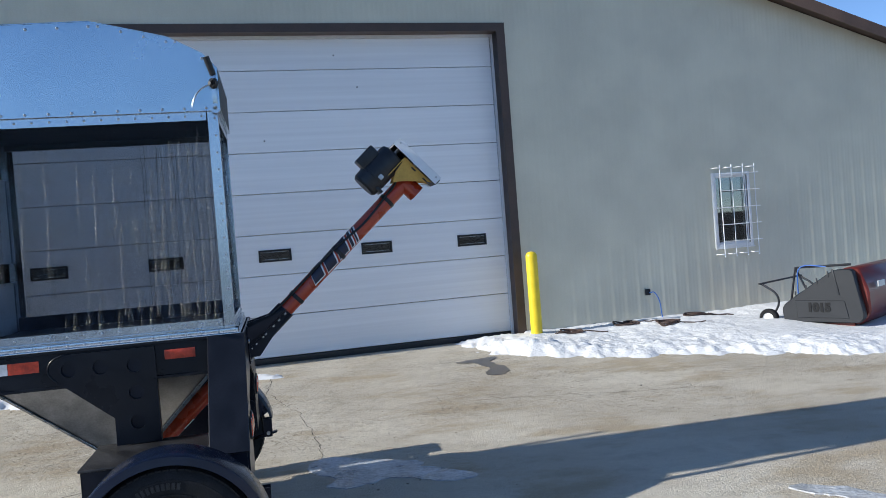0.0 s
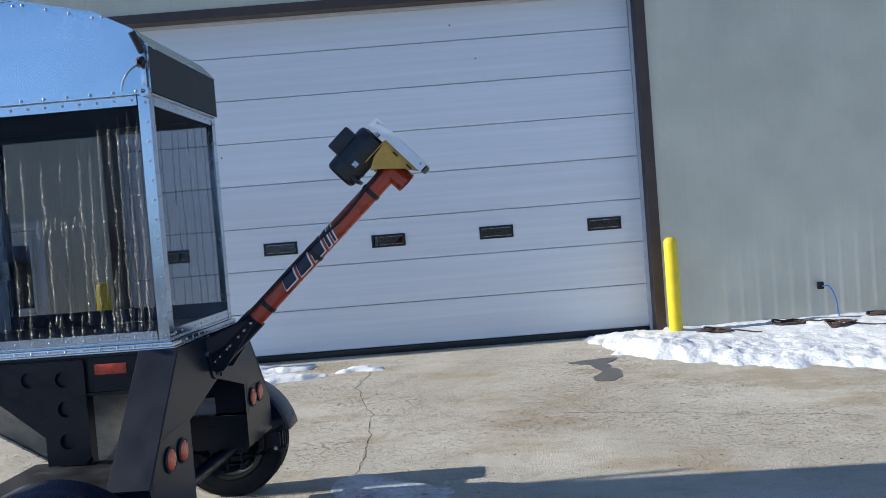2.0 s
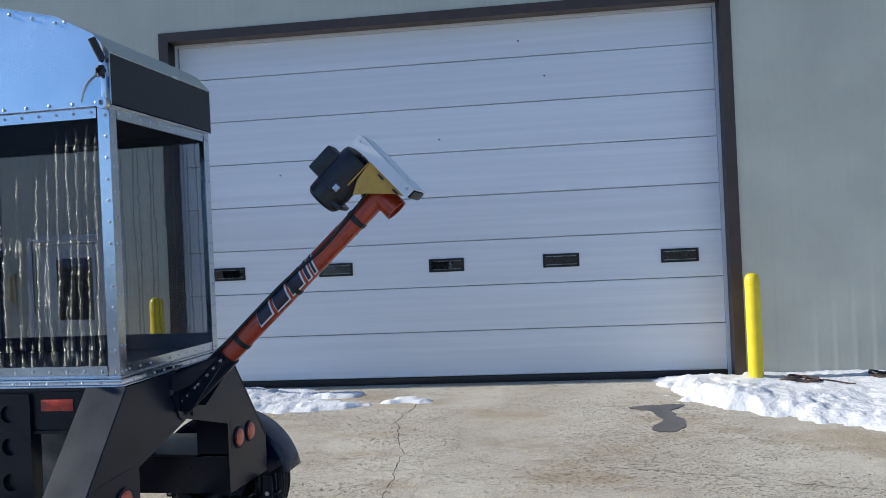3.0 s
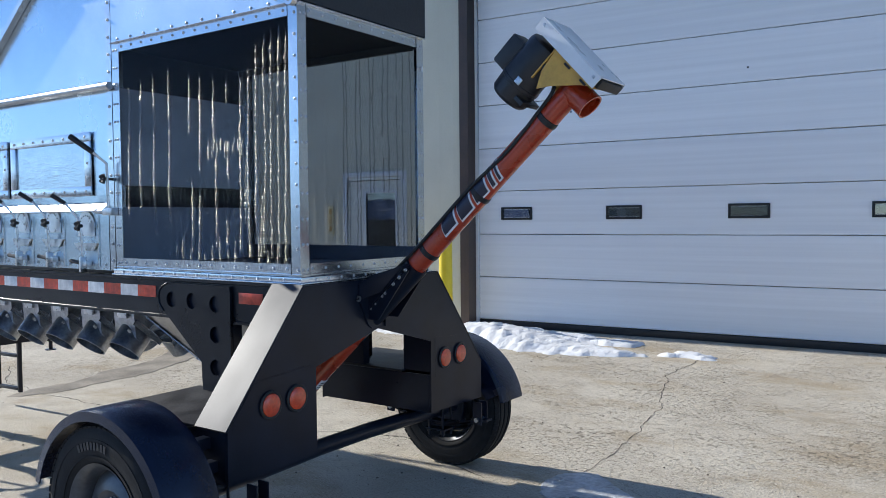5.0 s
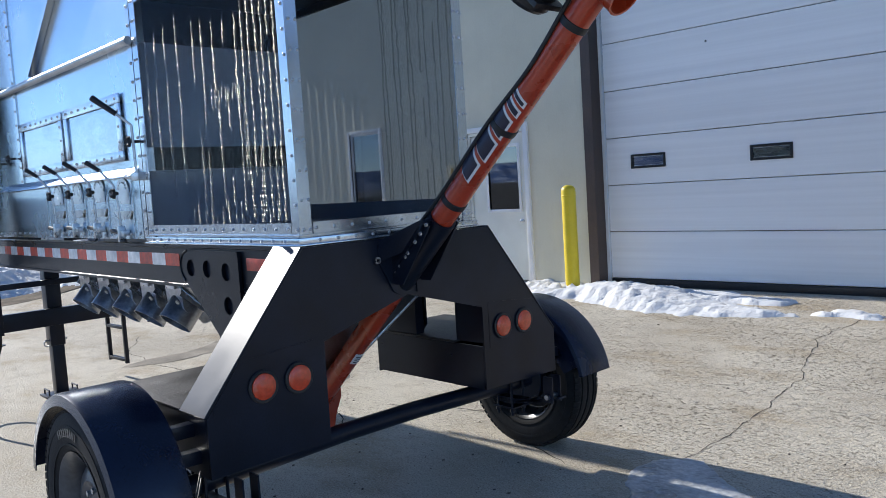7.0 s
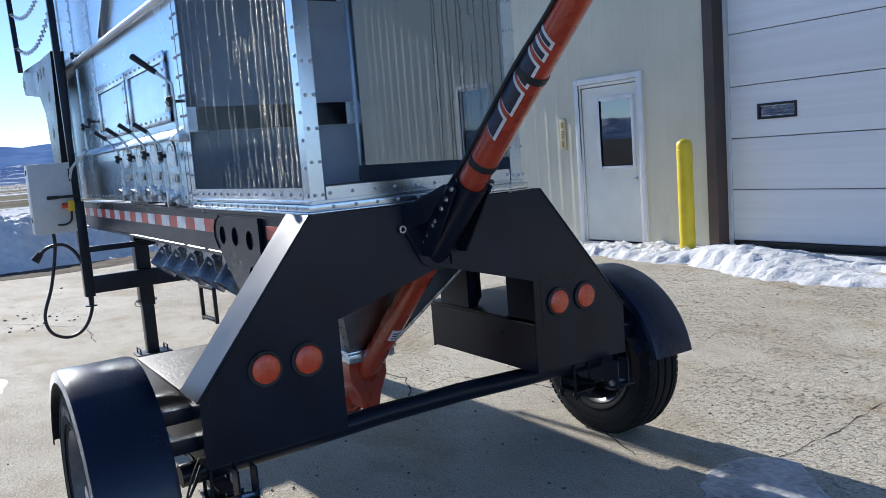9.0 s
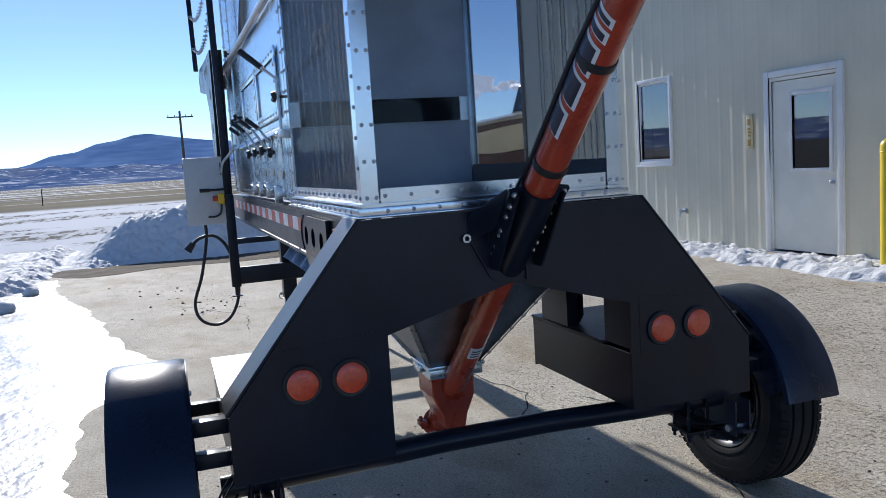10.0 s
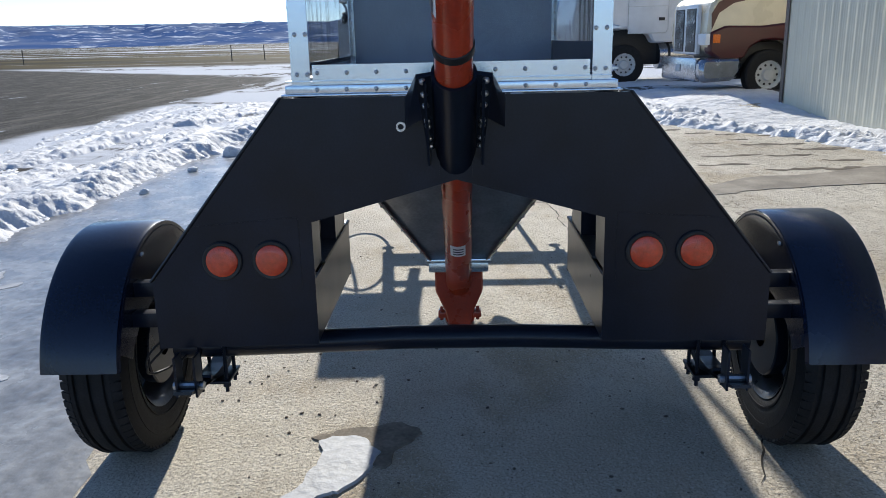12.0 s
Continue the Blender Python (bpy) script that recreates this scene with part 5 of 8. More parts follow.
# hopper under the cleaner
M_CHUTE_DARK = material("weathered_zinc_strip", (0.26, 0.27, 0.29), 0.45, 0.9, vary=0.25, scale=14, bump=0.06)
bm = bmesh.new()
top = [(-1.37, -0.44, 1.115), (-0.20, -0.38, 1.115), (-0.20, 0.38, 1.115), (-1.37, 0.44, 1.115)]
low = [(-0.89, -0.115, 0.632), (-0.65, -0.115, 0.632), (-0.65, 0.115, 0.632), (-0.89, 0.115, 0.632)]
tv, lv = [bm.verts.new(p) for p in top], [bm.verts.new(p) for p in low]
for k in range(4):
    bm.faces.new((tv[k], tv[(k + 1) % 4], lv[(k + 1) % 4], lv[k]))
hopper = part("hopper", bm, M_GALV_DULL, trailer, "dull galvanised funnel hopper", smooth=10)
bm = bmesh.new()
for k in range(4):
    a, b = Vector(top[k]), Vector(low[k])
    out = Vector((1 if a.x > -0.7 else -1, 1 if a.y > 0 else -1, 0)).normalized()
    bar(bm, a + out * 0.008, b + out * 0.008, 0.028, 0.005, up=out)
part("seam_flange", bm, M_GALV_DULL, hopper, "bolted flange strip along the seam")
rows = []
for k in range(4):
    a, b = Vector(top[k]), Vector(low[k])
    sy = 1 if a.y > 0 else -1
    for way in ((1 if a.x > -0.7 else -1, 0, 0), (0, sy, 0)):
        rows.append((a.lerp(b, 0.08) + Vector(way) * 0.012, a.lerp(b, 0.92) + Vector(way) * 0.012, 8, way))
single_bolts(rows, hopper, 0.007, 0.005, M_CHUTE_DARK)
bm = bmesh.new()
box(bm, -0.905, -0.635, -0.128, 0.128, 0.615, 0.632, 0.003)
box(bm, -0.895, -0.645, -0.120, 0.120, 0.575, 0.615, 0.003)
for sy in (-1, 1):
    box(bm, -0.805, -0.735, 0.121 * sy, 0.138 * sy, 0.59, 0.62, 0.003)
part("slide_gate", bm, M_GALV, hopper, "bright clamp frame with latches")

# auger
AX0, AX1 = Vector((-0.97, 0.0, 0.275)), Vector((1.155, 0.0, 2.225))
AD = (AX1 - AX0).normalized()
AN = Vector((AD.z, 0, -AD.x))


def on_auger(s, side=0.0, off=0.0):
    """A place along the auger: s metres from its boot, side towards +y, off below and behind it."""
    return AX0 + AD * (s + 0.165) + Vector((0, side, 0)) + AN * off


AL = (AX1 - AX0).length - 0.165
bm = bmesh.new()
rod(bm, on_auger(-0.165), on_auger(AL), 0.052, 28)
auger = part("auger", bm, M_RED, trailer, "orange-red unloading auger tube")
bm = bmesh.new()
# foot with its boot
prism(bm, [(-0.098, 0.574), (0.098, 0.574), (0.098, 0.48), (0.058, 0.39), (0.045, 0.33), (-0.045, 0.33), (-0.058, 0.39), (-0.098, 0.48)], -0.895, -0.695, "x", 0.006)
part("boot", bm, M_RED, auger, "red inlet boot clamped under the hopper")
bm = bmesh.new()
lathe(bm, [(0.05, -0.02), (0.068, -0.015), (0.068, 0.02), (0.054, 0.025)], on_auger(-0.165), AD, 24)
for sy in (-1, 1):
    box(bm, -0.03, 0.03, 0.060 * sy, 0.095 * sy, -0.012, 0.012, 0.002, Matrix.Translation(on_auger(-0.135)))
    rod(bm, on_auger(-0.135, 0.08 * sy, -0.03), on_auger(-0.135, 0.08 * sy, 0.03), 0.009, 6)
part("end_bearing", bm, M_RED, auger, "bearing cap with clamp bolts")
bm = bmesh.new()
sp = on_auger(AL - 0.075)
rod(bm, sp, sp + AN * 0.112, 0.060, 24, caps=False)
rod(bm, sp + AN * 0.111, sp, 0.054, 24, caps=False)
ring(bm, sp + AN * 0.112, AN, 0.061, 0.053, 0.003, 24)
part("spout", bm, M_RED, auger, "short open discharge spout")
# sleeve and side plates on the rear plate
bm = bmesh.new()
s0, s1 = 1.085, 1.495
rod(bm, on_auger(s0), on_auger(s1), 0.0625, 32, caps=False)
rod(bm, on_auger(s1), on_auger(s0), 0.0535, 32, caps=False)
for q in (s0, s1):
    ring(bm, on_auger(q), AD, 0.0625, 0.0535, 0.003, 32)
sleeve = part("clamp_sleeve", bm, M_BLACK, trailer, "black bolted pipe clamp")
for sy in (-1, 1):
    bm = bmesh.new()
    # flange of the clamp, wider towards its top
    for o0, o1 in ((-0.007, -0.0005), (0.0005, 0.007)):
        quad = [(s0 + 0.03, 0.058), (s1, 0.058), (s1 - 0.01, 0.104), (s0 + 0.33, 0.100), (s0 + 0.06, 0.086)]
        lo = [bm.verts.new(on_auger(q, w * sy, o0)) for q, w in quad]
        hi = [bm.verts.new(on_auger(q, w * sy, o1)) for q, w in quad]
        bm.faces.new(lo)
        bm.faces.new(hi[::-1])
        for k in range(5):
            bm.faces.new((lo[k], hi[k], hi[(k + 1) % 5], lo[(k + 1) % 5]))
    part("clamp_flange", bm, M_BLACK, sleeve, "bolted black flange")
    bm = bmesh.new()
    # web from the flange back to the rear plate, and the foot welded to it
    prism(bm, [(0.002, 1.12), (0.070, 1.12), (0.262, 1.372), (0.225, 1.398), (0.002, 1.335)], 0.076 * sy, 0.084 * sy, "y")
    prism(bm, [(0.085 * sy, 1.09), (0.150 * sy, 1.215), (0.155 * sy, 1.30), (0.13 * sy, 1.318), (0.05 * sy, 1.318), (0.05 * sy, 1.07)], 0.001, 0.009, "x")
    part("mount_plate", bm, M_BLACK, sleeve, "black triangular mounting plate")
    bm = bmesh.new()
    quad = [Vector((0.010, 0.150 * sy, 1.225)), Vector((0.010, 0.152 * sy, 1.305)), on_auger(s1 - 0.02, 0.103 * sy, -0.008), on_auger(s0 + 0.20, 0.095 * sy, -0.008)]
    vs = [bm.verts.new(q) for q in quad] + [bm.verts.new(q + Vector((0, 0, 0.005)) - AN * 0.004) for q in quad]
    bm.faces.new(vs[:4])
    bm.faces.new(vs[7:3:-1])
    for k in range(4):
        bm.faces.new((vs[k], vs[4 + k], vs[4 + (k + 1) % 4], vs[(k + 1) % 4]))
    part("wing_plate", bm, M_BLACK, sleeve, "black splayed wing plate")
rows = []
for sy in (-1, 1):
    for q in (0.09, 0.13, 0.19, 0.215, 0.285, 0.335, 0.39):
        at = on_auger(s0 + q, (0.072 + 0.035 * q) * sy, 0.007)
        rows.append((at, at, 1, AN))
single_bolts(rows, sleeve, 0.011, 0.012)
bm = bmesh.new()
ring(bm, (0.012, -0.165, 1.232), (1, 0, 0), 0.015, 0.009, 0.010, 14)
part("eye_nut", bm, M_BOLT, rear_plate, "bright steel lifting eye")
# straps and the motor cable
for s in (1.60, 2.0, 2.47):
    bm = bmesh.new()
    lathe(bm, [(0.0525, -0.014), (0.056, -0.012), (0.056, 0.012), (0.0525, 0.014)], on_auger(s), AD, 24)
    part("strap", bm, M_RUBBER_SOFT, auger, "black rubber strap")
bm = bmesh.new()
tube(bm, curve_pts([(0.97, -0.03, 2.30), (1.02, -0.03, 2.25), (1.03, -0.055, 2.17), on_auger(2.47, -0.052, -0.030), on_auger(2.25, -0.056, -0.014), on_auger(1.99, -0.046, -0.040), on_auger(1.75, -0.044, -0.042), on_auger(1.575, -0.044, -0.042), on_auger(1.44, -0.048, -0.046), on_auger(1.28, -0.04, -0.062), (0.02, -0.03, 1.29)], 6), 0.008, 8)
part("motor_cable", bm, M_RUBBER_SOFT, auger, "black power cable strapped to the tube")


def wrap(bm, s0, s1, a0, a1, lean=0.0, r=0.0532):
    """A thin patch on the tube: from s0 to s1 along it, from angle a0 to a1 round it, leaning."""
    k, rows = 16, []
    for i in range(k + 1):
        f = i / k
        a = a0 + (a1 - a0) * f
        rows.append([bm.verts.new(on_auger(s + lean * f) + Vector((0, -math.cos(a) * r, 0)) - AN * (math.sin(a) * r)) for s in (s0, s1)])
    for p, q in zip(rows, rows[1:]):
        bm.faces.new((p[0], p[1], q[1], q[0]))


for q0, q1, b0, b1 in ((1.735, 1.835, -0.75, 1.25), (1.850, 1.950, -0.95, 1.25), (1.965, 2.060, -0.95, 1.25), (2.075, 2.110, -1.05, 1.25), (2.122, 2.150, -1.05, 1.25)):
    bm = bmesh.new()
    wrap(bm, q0, q1, b0, b1, 0.045)
    rim_patch = part("decal", bm, M_DECAL_WHITE, auger, "white-edged patch of a company mark")
    bm = bmesh.new()
    wrap(bm, q0 + 0.008, q1 - 0.006, b0 + 0.20, b1 + 0.25, 0.045, 0.0545)
    part("decal_block", bm, M_DECAL_DARK, rim_patch, "navy block of a company mark")
bm = bmesh.new()
wrap(bm, 0.52, 0.60, math.pi / 2 + 2.6, math.pi / 2 + 3.7, 0.0, 0.0533)
part("label", bm, M_DECAL_WHITE, auger, "small white warning label")
for q in (0.532, 0.551, 0.570):
    bm = bmesh.new()
    wrap(bm, q, q + 0.009, math.pi / 2 + 2.75, math.pi / 2 + 3.5, 0.0, 0.0536)
    part("print_bar", bm, M_DECAL_DARK, auger)
# motor, its bracket and the belt guard
gm = Matrix.Identity(4)
gm.col[0][:3], gm.col[1][:3], gm.col[2][:3] = AN, (0, 1, 0), -AD
gm.col[3][:3] = on_auger(AL + 0.062, -0.05, -0.044)
bm = bmesh.new()
box(bm, -0.185, 0.188, -0.145, 0.10, -0.022, -0.016, 0.002, gm)
for a, b, c, d in ((-0.185, 0.188, -0.145, -0.139), (-0.185, 0.188, 0.094, 0.10), (-0.185, -0.179, -0.139, 0.094)):
    box(bm, a, b, c, d, -0.016, 0.036, 0.0, gm)
guard = part("belt_guard", bm, M_WHITE_TIN, trailer, "white folded sheet belt guard")
bm = bmesh.new()
for a, c in ((-0.160, -0.1465), (0.160, -0.1465), (-0.160, 0.1015), (0.160, 0.1015)):
    box(bm, a - 0.006, a + 0.006, c - 0.002, c + 0.002, -0.006, 0.006, 0.001, gm)
part("screw", bm, M_BOLT, guard, kind="stuff")
bm = bmesh.new()
lathe(bm, [(0.03, 0.0), (0.05, 0.004), (0.05, 0.03), (0.03, 0.034)], gm @ Vector((-0.10, -0.02, -0.012)), -AD, 18)
lathe(bm, [(0.03, 0.0), (0.075, 0.004), (0.075, 0.03), (0.03, 0.034)], gm @ Vector((0.10, -0.02, -0.012)), -AD, 22)
part("pulley", bm, M_MOTOR, guard)
# Dark block set inside the guard's open end.
bm = bmesh.new()
box(bm, 0.150, 0.196, -0.125, 0.085, -0.012, 0.030, 0.006, gm)
part("end_brush", bm, M_RUBBER_SOFT, guard, "dark block inside the open end of the belt guard")
bm = bmesh.new()
for yy in (-0.10, 0.03):
    pl = [gm @ Vector(v) for v in ((-0.07, yy, 0.037), (0.165, yy, 0.037), (0.115, yy, 0.075), (0.02, yy, 0.165), (-0.02, yy, 0.215), (-0.055, yy, 0.15))]
    vs = [bm.verts.new(v) for v in pl] + [bm.verts.new(v + Vector((0, 0.006, 0))) for v in pl]
    k = len(pl)
    bm.faces.new(vs[:k])
    bm.faces.new(vs[:k - 1:-1])
    for i in range(k):
        bm.faces.new((vs[i], vs[k + i], vs[k + (i + 1) % k], vs[(i + 1) % k]))
box(bm, -0.075, -0.069, -0.10, 0.05, 0.04, 0.20, 0.001, gm)
bracket = part("motor_bracket", bm, M_YELLOW_METAL, trailer, "ochre yellow folded motor bracket")
bm = bmesh.new()
for q in (0.02, 0.12):
    box(bm, q - 0.018, q + 0.018, -0.1025, -0.0995, 0.052, 0.062, 0.001, gm)
part("slot", bm, M_RUBBER_SOFT, bracket, kind="stuff")
mc = gm @ Vector((-0.135, -0.02, 0.06))
bm = bmesh.new()
lathe(bm, [(0.0, 0.0), (0.06, 0.0), (0.088, 0.012), (0.095, 0.03), (0.095, 0.20), (0.097, 0.202), (0.097, 0.216), (0.094, 0.218), (0.090, 0.285), (0.078, 0.30), (0.0, 0.302)], mc, -AD, 30)
motor = part("motor", bm, M_MOTOR, trailer, "black electric motor")
bm = bmesh.new()
box(bm, -0.155, -0.075, -0.055, 0.055, 0.07, 0.22, 0.012, Matrix.Translation(mc - gm.translation) @ gm @ Matrix.Translation((0, 0, 0)))
part("terminal_box", bm, M_MOTOR, motor, "black terminal box")
bm = bmesh.new()
rod(bm, mc + AD * 0.05, mc, 0.012, 12)
part("shaft", bm, M_BOLT, motor)
for q in (0.06, 0.24):
    bm = bmesh.new()
    box(bm, 0.06, 0.11, -0.075, 0.075, q, q + 0.02, 0.002, Matrix.Translation(mc - gm.translation) @ gm)
    part("foot", bm, M_MOTOR, motor)
bm = bmesh.new()
box(bm, 0.02, 0.05, -0.098, -0.094, 0.17, 0.20, 0.001, Matrix.Translation(mc - gm.translation) @ gm)
part("name_plate", bm, M_BOLT, motor, "small bare metal plate")


# ---- cleaner housing on the trailer ----
Z0, Z1 = 1.330, 2.625


def angle_bar(bm, p0, p1, a, b, leg=0.055, t=0.004):
    """An L-shaped bar from p0 to p1 whose two legs point along a and b."""
    p0, p1, a, b = Vector(p0), Vector(p1), Vector(a), Vector(b)
    sec = [(0, 0), (leg, 0), (leg, t), (t, t), (t, leg), (0, leg)]
    lo = [bm.verts.new(p0 + a * u + b * v) for u, v in sec]
    hi = [bm.verts.new(p1 + a * u + b * v) for u, v in sec]
    bm.faces.new(lo)
    bm.faces.new(hi[::-1])
    for i in range(6):
        bm.faces.new((lo[i], hi[i], hi[(i + 1) % 6], lo[(i + 1) % 6]))


M_INNER = material("dark_blue_sheet", (0.06, 0.075, 0.11), 0.35, vary=0.2, scale=6)
M_PARTITION = material("grey_primer_sheet", (0.42, 0.47, 0.55), 0.4, 0.0, vary=0.1, scale=5)
M_SHADE = material("matt_black_shade", (0.008, 0.009, 0.013), 0.9, vary=0.2, scale=8, spec=0.1)
M_BLACK_SHEET = material("black_sheet", (0.02, 0.021, 0.023), 0.55, vary=0.2, scale=8)
M_HATCH = material("cloudy_sheet", (0.50, 0.58, 0.66), 0.2, 0.85, vary=0.10, scale=7, fine=26, bump=0.10, stretch=(1, 1, 2), rough_vary=0.1)
# For strips added as the sun glints and dark lines of sheet ripples.
M_GLINT = ripple_film("ripple_glint", (0.80, 0.80, 0.74))
M_RIPPLE_SHADE = ripple_film("ripple_shade", (0.30, 0.30, 0.30), 0.72)
M_QUAD = material("bare_aluminium", (0.72, 0.73, 0.74), 0.3, 0.7, vary=0.08, scale=20)
M_CHUTE = material("weathered_zinc", (0.36, 0.38, 0.42), 0.34, 0.95, vary=0.25, scale=14, bump=0.06)
M_YELLOW_SW = material("yellow_switch", (0.75, 0.48, 0.02), 0.4, vary=0.06, scale=20)
M_RED_SW = material("red_switch", (0.6, 0.07, 0.03), 0.4, vary=0.06, scale=20)
bm = bmesh.new()
angle_bar(bm, (XR, YN, Z0), (XR, YN, Z1), (-1, 0, 0), (0, 1, 0), 0.058)
part("corner_post", bm, M_ANGLE, trailer, "bolted galvanised angle post")
bm = bmesh.new()
angle_bar(bm, (XR, YF, Z0), (XR, YF, Z1), (-1, 0, 0), (0, -1, 0), 0.058)
corner_post = part("corner_post", bm, M_ANGLE, trailer, "bolted galvanised angle post")
bm = bmesh.new()
angle_bar(bm, (XF, YN, Z0), (XF, YN, 3.16), (1, 0, 0), (0, 1, 0), 0.065)
part("corner_post", bm, M_ANGLE, trailer, "bolted galvanised angle post")
bm = bmesh.new()
angle_bar(bm, (XF, YF, Z0), (XF, YF, 3.16), (1, 0, 0), (0, -1, 0), 0.065)
part("corner_post", bm, M_ANGLE, trailer, "bolted galvanised angle post")
for name, rails in (("bottom_rail", ((1.366, 1.418),)), ("top_rail", ((2.57, 2.625),))):
    for za, zb in rails:
        bm = bmesh.new()
        box(bm, XF + 0.065, XR - 0.065, YN + 0.001, YN + 0.005, za, zb)
        box(bm, XF - 0.0, XR, YN - 0.022, YN - 0.0005, za if za < 2 else zb - 0.004, (za if za < 2 else zb - 0.004) + 0.004)
        part(name, bm, M_ANGLE, corner_post)
        bm = bmesh.new()
        box(bm, XF + 0.065, XR - 0.065, YF - 0.005, YF - 0.001, za, zb)
        part(name, bm, M_ANGLE, corner_post)
        bm = bmesh.new()
        box(bm, XR - 0.005, XR - 0.001, YN + 0.065, YF - 0.065, za, zb)
        box(bm, XR + 0.0005, XR + 0.020, YN, YF, za if za < 2 else zb - 0.004, (za if za < 2 else zb - 0.004) + 0.004)
        part(name, bm, M_ANGLE, corner_post)
# a stepped sill under the bay
bm = bmesh.new()
box(bm, XF, XR + 0.030, YN - 0.030, YF + 0.030, 1.3245, 1.3315, 0.002)
box(bm, XF, XR + 0.018, YN - 0.018, YF + 0.018, 1.3325, 1.3575, 0.002)
box(bm, XF + 0.01, XR - 0.01, YN + 0.01, YF - 0.01, 1.358, 1.372)
part("sill", bm, M_ANGLE, corner_post, "bright folded sill strip")
rows = []
for xx, k in ((XR - 0.018, 13), (XR - 0.050, 0), (XF + 0.018, 13), (XF + 0.045, 13)):
    if k:
        rows.append(((xx, YN - 0.0005, Z0 + 0.06), (xx, YN - 0.0005, 2.58), k, (0, -1, 0)))
        rows.append(((xx, YF + 0.0005, Z0 + 0.06), (xx, YF + 0.0005, 2.58), k, (0, 1, 0)))
for yy in (YN + 0.018, YN + 0.05, YF - 0.018, YF - 0.05):
    rows.append(((XR + 0.0005, yy, Z0 + 0.06), (XR + 0.0005, yy, 2.58), 11, (1, 0, 0)))
for zz in (1.345, 1.394, 2.596):
    rows.append(((XF + 0.09, YN - 0.018 if zz < 1.36 else YN + 0.0005, zz), (XR - 0.09, YN - 0.018 if zz < 1.36 else YN + 0.0005, zz), 15, (0, -1, 0)))
    rows.append(((XR + 0.018 if zz < 1.36 else XR - 0.001, YN + 0.08, zz), (XR + 0.018 if zz < 1.36 else XR - 0.001, YF - 0.08, zz), 10, (1, 0, 0)))
    rows.append(((XF + 0.09, YF, zz), (XR - 0.09, YF, zz), 15, (0, 1, 0)))
single_bolts(rows, corner_post, 0.0075, 0.005)
# bolts that stick out of the far post
bm = bmesh.new()
for k in range(11):
    z = Z0 + 0.06 + k * 0.119
    rod(bm, (XR - 0.02, YF, z), (XR - 0.02, YF + 0.022, z), 0.006, 6)
    rod(bm, (XR - 0.02, YF, z), (XR - 0.02, YF + 0.008, z), 0.011, 6)
part("post_bolt", bm, M_BOLT, corner_post, kind="stuff")

# clear sheets
sheets = []
for nm, dims in (("side", (XF + 0.03, XR - 0.03, YN + 0.008, YN + 0.011, 1.40, 2.59)), ("far", (XF + 0.03, XR - 0.03, YF - 0.011, YF - 0.008, 1.40, 2.59)), ("rear", (XR - 0.011, XR - 0.008, YN + 0.03, YF - 0.03, 1.40, 2.59))):
    bm = bmesh.new()
    box(bm, *dims)
    sheets.append(part("clear_sheet", bm, M_REAR_SHEET if nm == "rear" else M_WINDOW_SHEET, corner_post, "rippled clear plastic sheet" if nm == "rear" else "smoky clear plastic sheet"))
    sheets[-1].visible_shadow = False
# inside: floor, partition with its slot, black sheets for the shade above
bm = bmesh.new()
box(bm, XF + 0.02, XR - 0.02, YN + 0.02, YF - 0.02, 1.373, 1.378)
part("inner_floor", bm, M_INNER, corner_post, "dark inner floor sheet")
# dark strips behind the rails: shade of their inner faces put in as colour
for za, zb, mat in ((1.380, 1.468, M_INNER), (2.572, 2.611, M_BLACK_SHEET)):
    bm = bmesh.new()
    box(bm, XF + 0.02, XR - 0.02, YF - 0.018, YF - 0.013, za, zb)
    part("inner_edge", bm, mat, corner_post)
    if za > 2:
        for dims in ((XF + 0.02, XR - 0.02, YN + 0.0125, YN + 0.017, za, zb), (XR - 0.018, XR - 0.013, YN + 0.02, YF - 0.02, za, zb)):
            bm = bmesh.new()
            box(bm, *dims)
            part("inner_edge", bm, mat, corner_post)
bm = bmesh.new()
box(bm, XF + 0.004, XF + 0.008, YN + 0.02, YF - 0.02, 1.378, 1.70)
box(bm, XF + 0.004, XF + 0.008, YN + 0.02, YF - 0.02, 1.83, 2.38)
box(bm, XF + 0.006, XF + 0.03, YN + 0.02, YF - 0.02, 1.70, 1.706)
part("partition", bm, M_PARTITION, corner_post, "grey sheet partition above a dark slot")
# Black sheets put where slot and hood are only in shade.
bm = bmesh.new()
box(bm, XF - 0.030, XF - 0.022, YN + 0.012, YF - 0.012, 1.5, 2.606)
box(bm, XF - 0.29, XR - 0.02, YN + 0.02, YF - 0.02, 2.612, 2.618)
part("dark_lining", bm, M_SHADE, corner_post, "black sheets standing in for shade behind and above the slot")
bolt_rows("partition_bolt", [((XF + 0.009, YN + 0.1, 1.87), (XF + 0.009, YF - 0.1, 1.87), 7, (1, 0, 0))], corner_post, 0.007, 0.004)

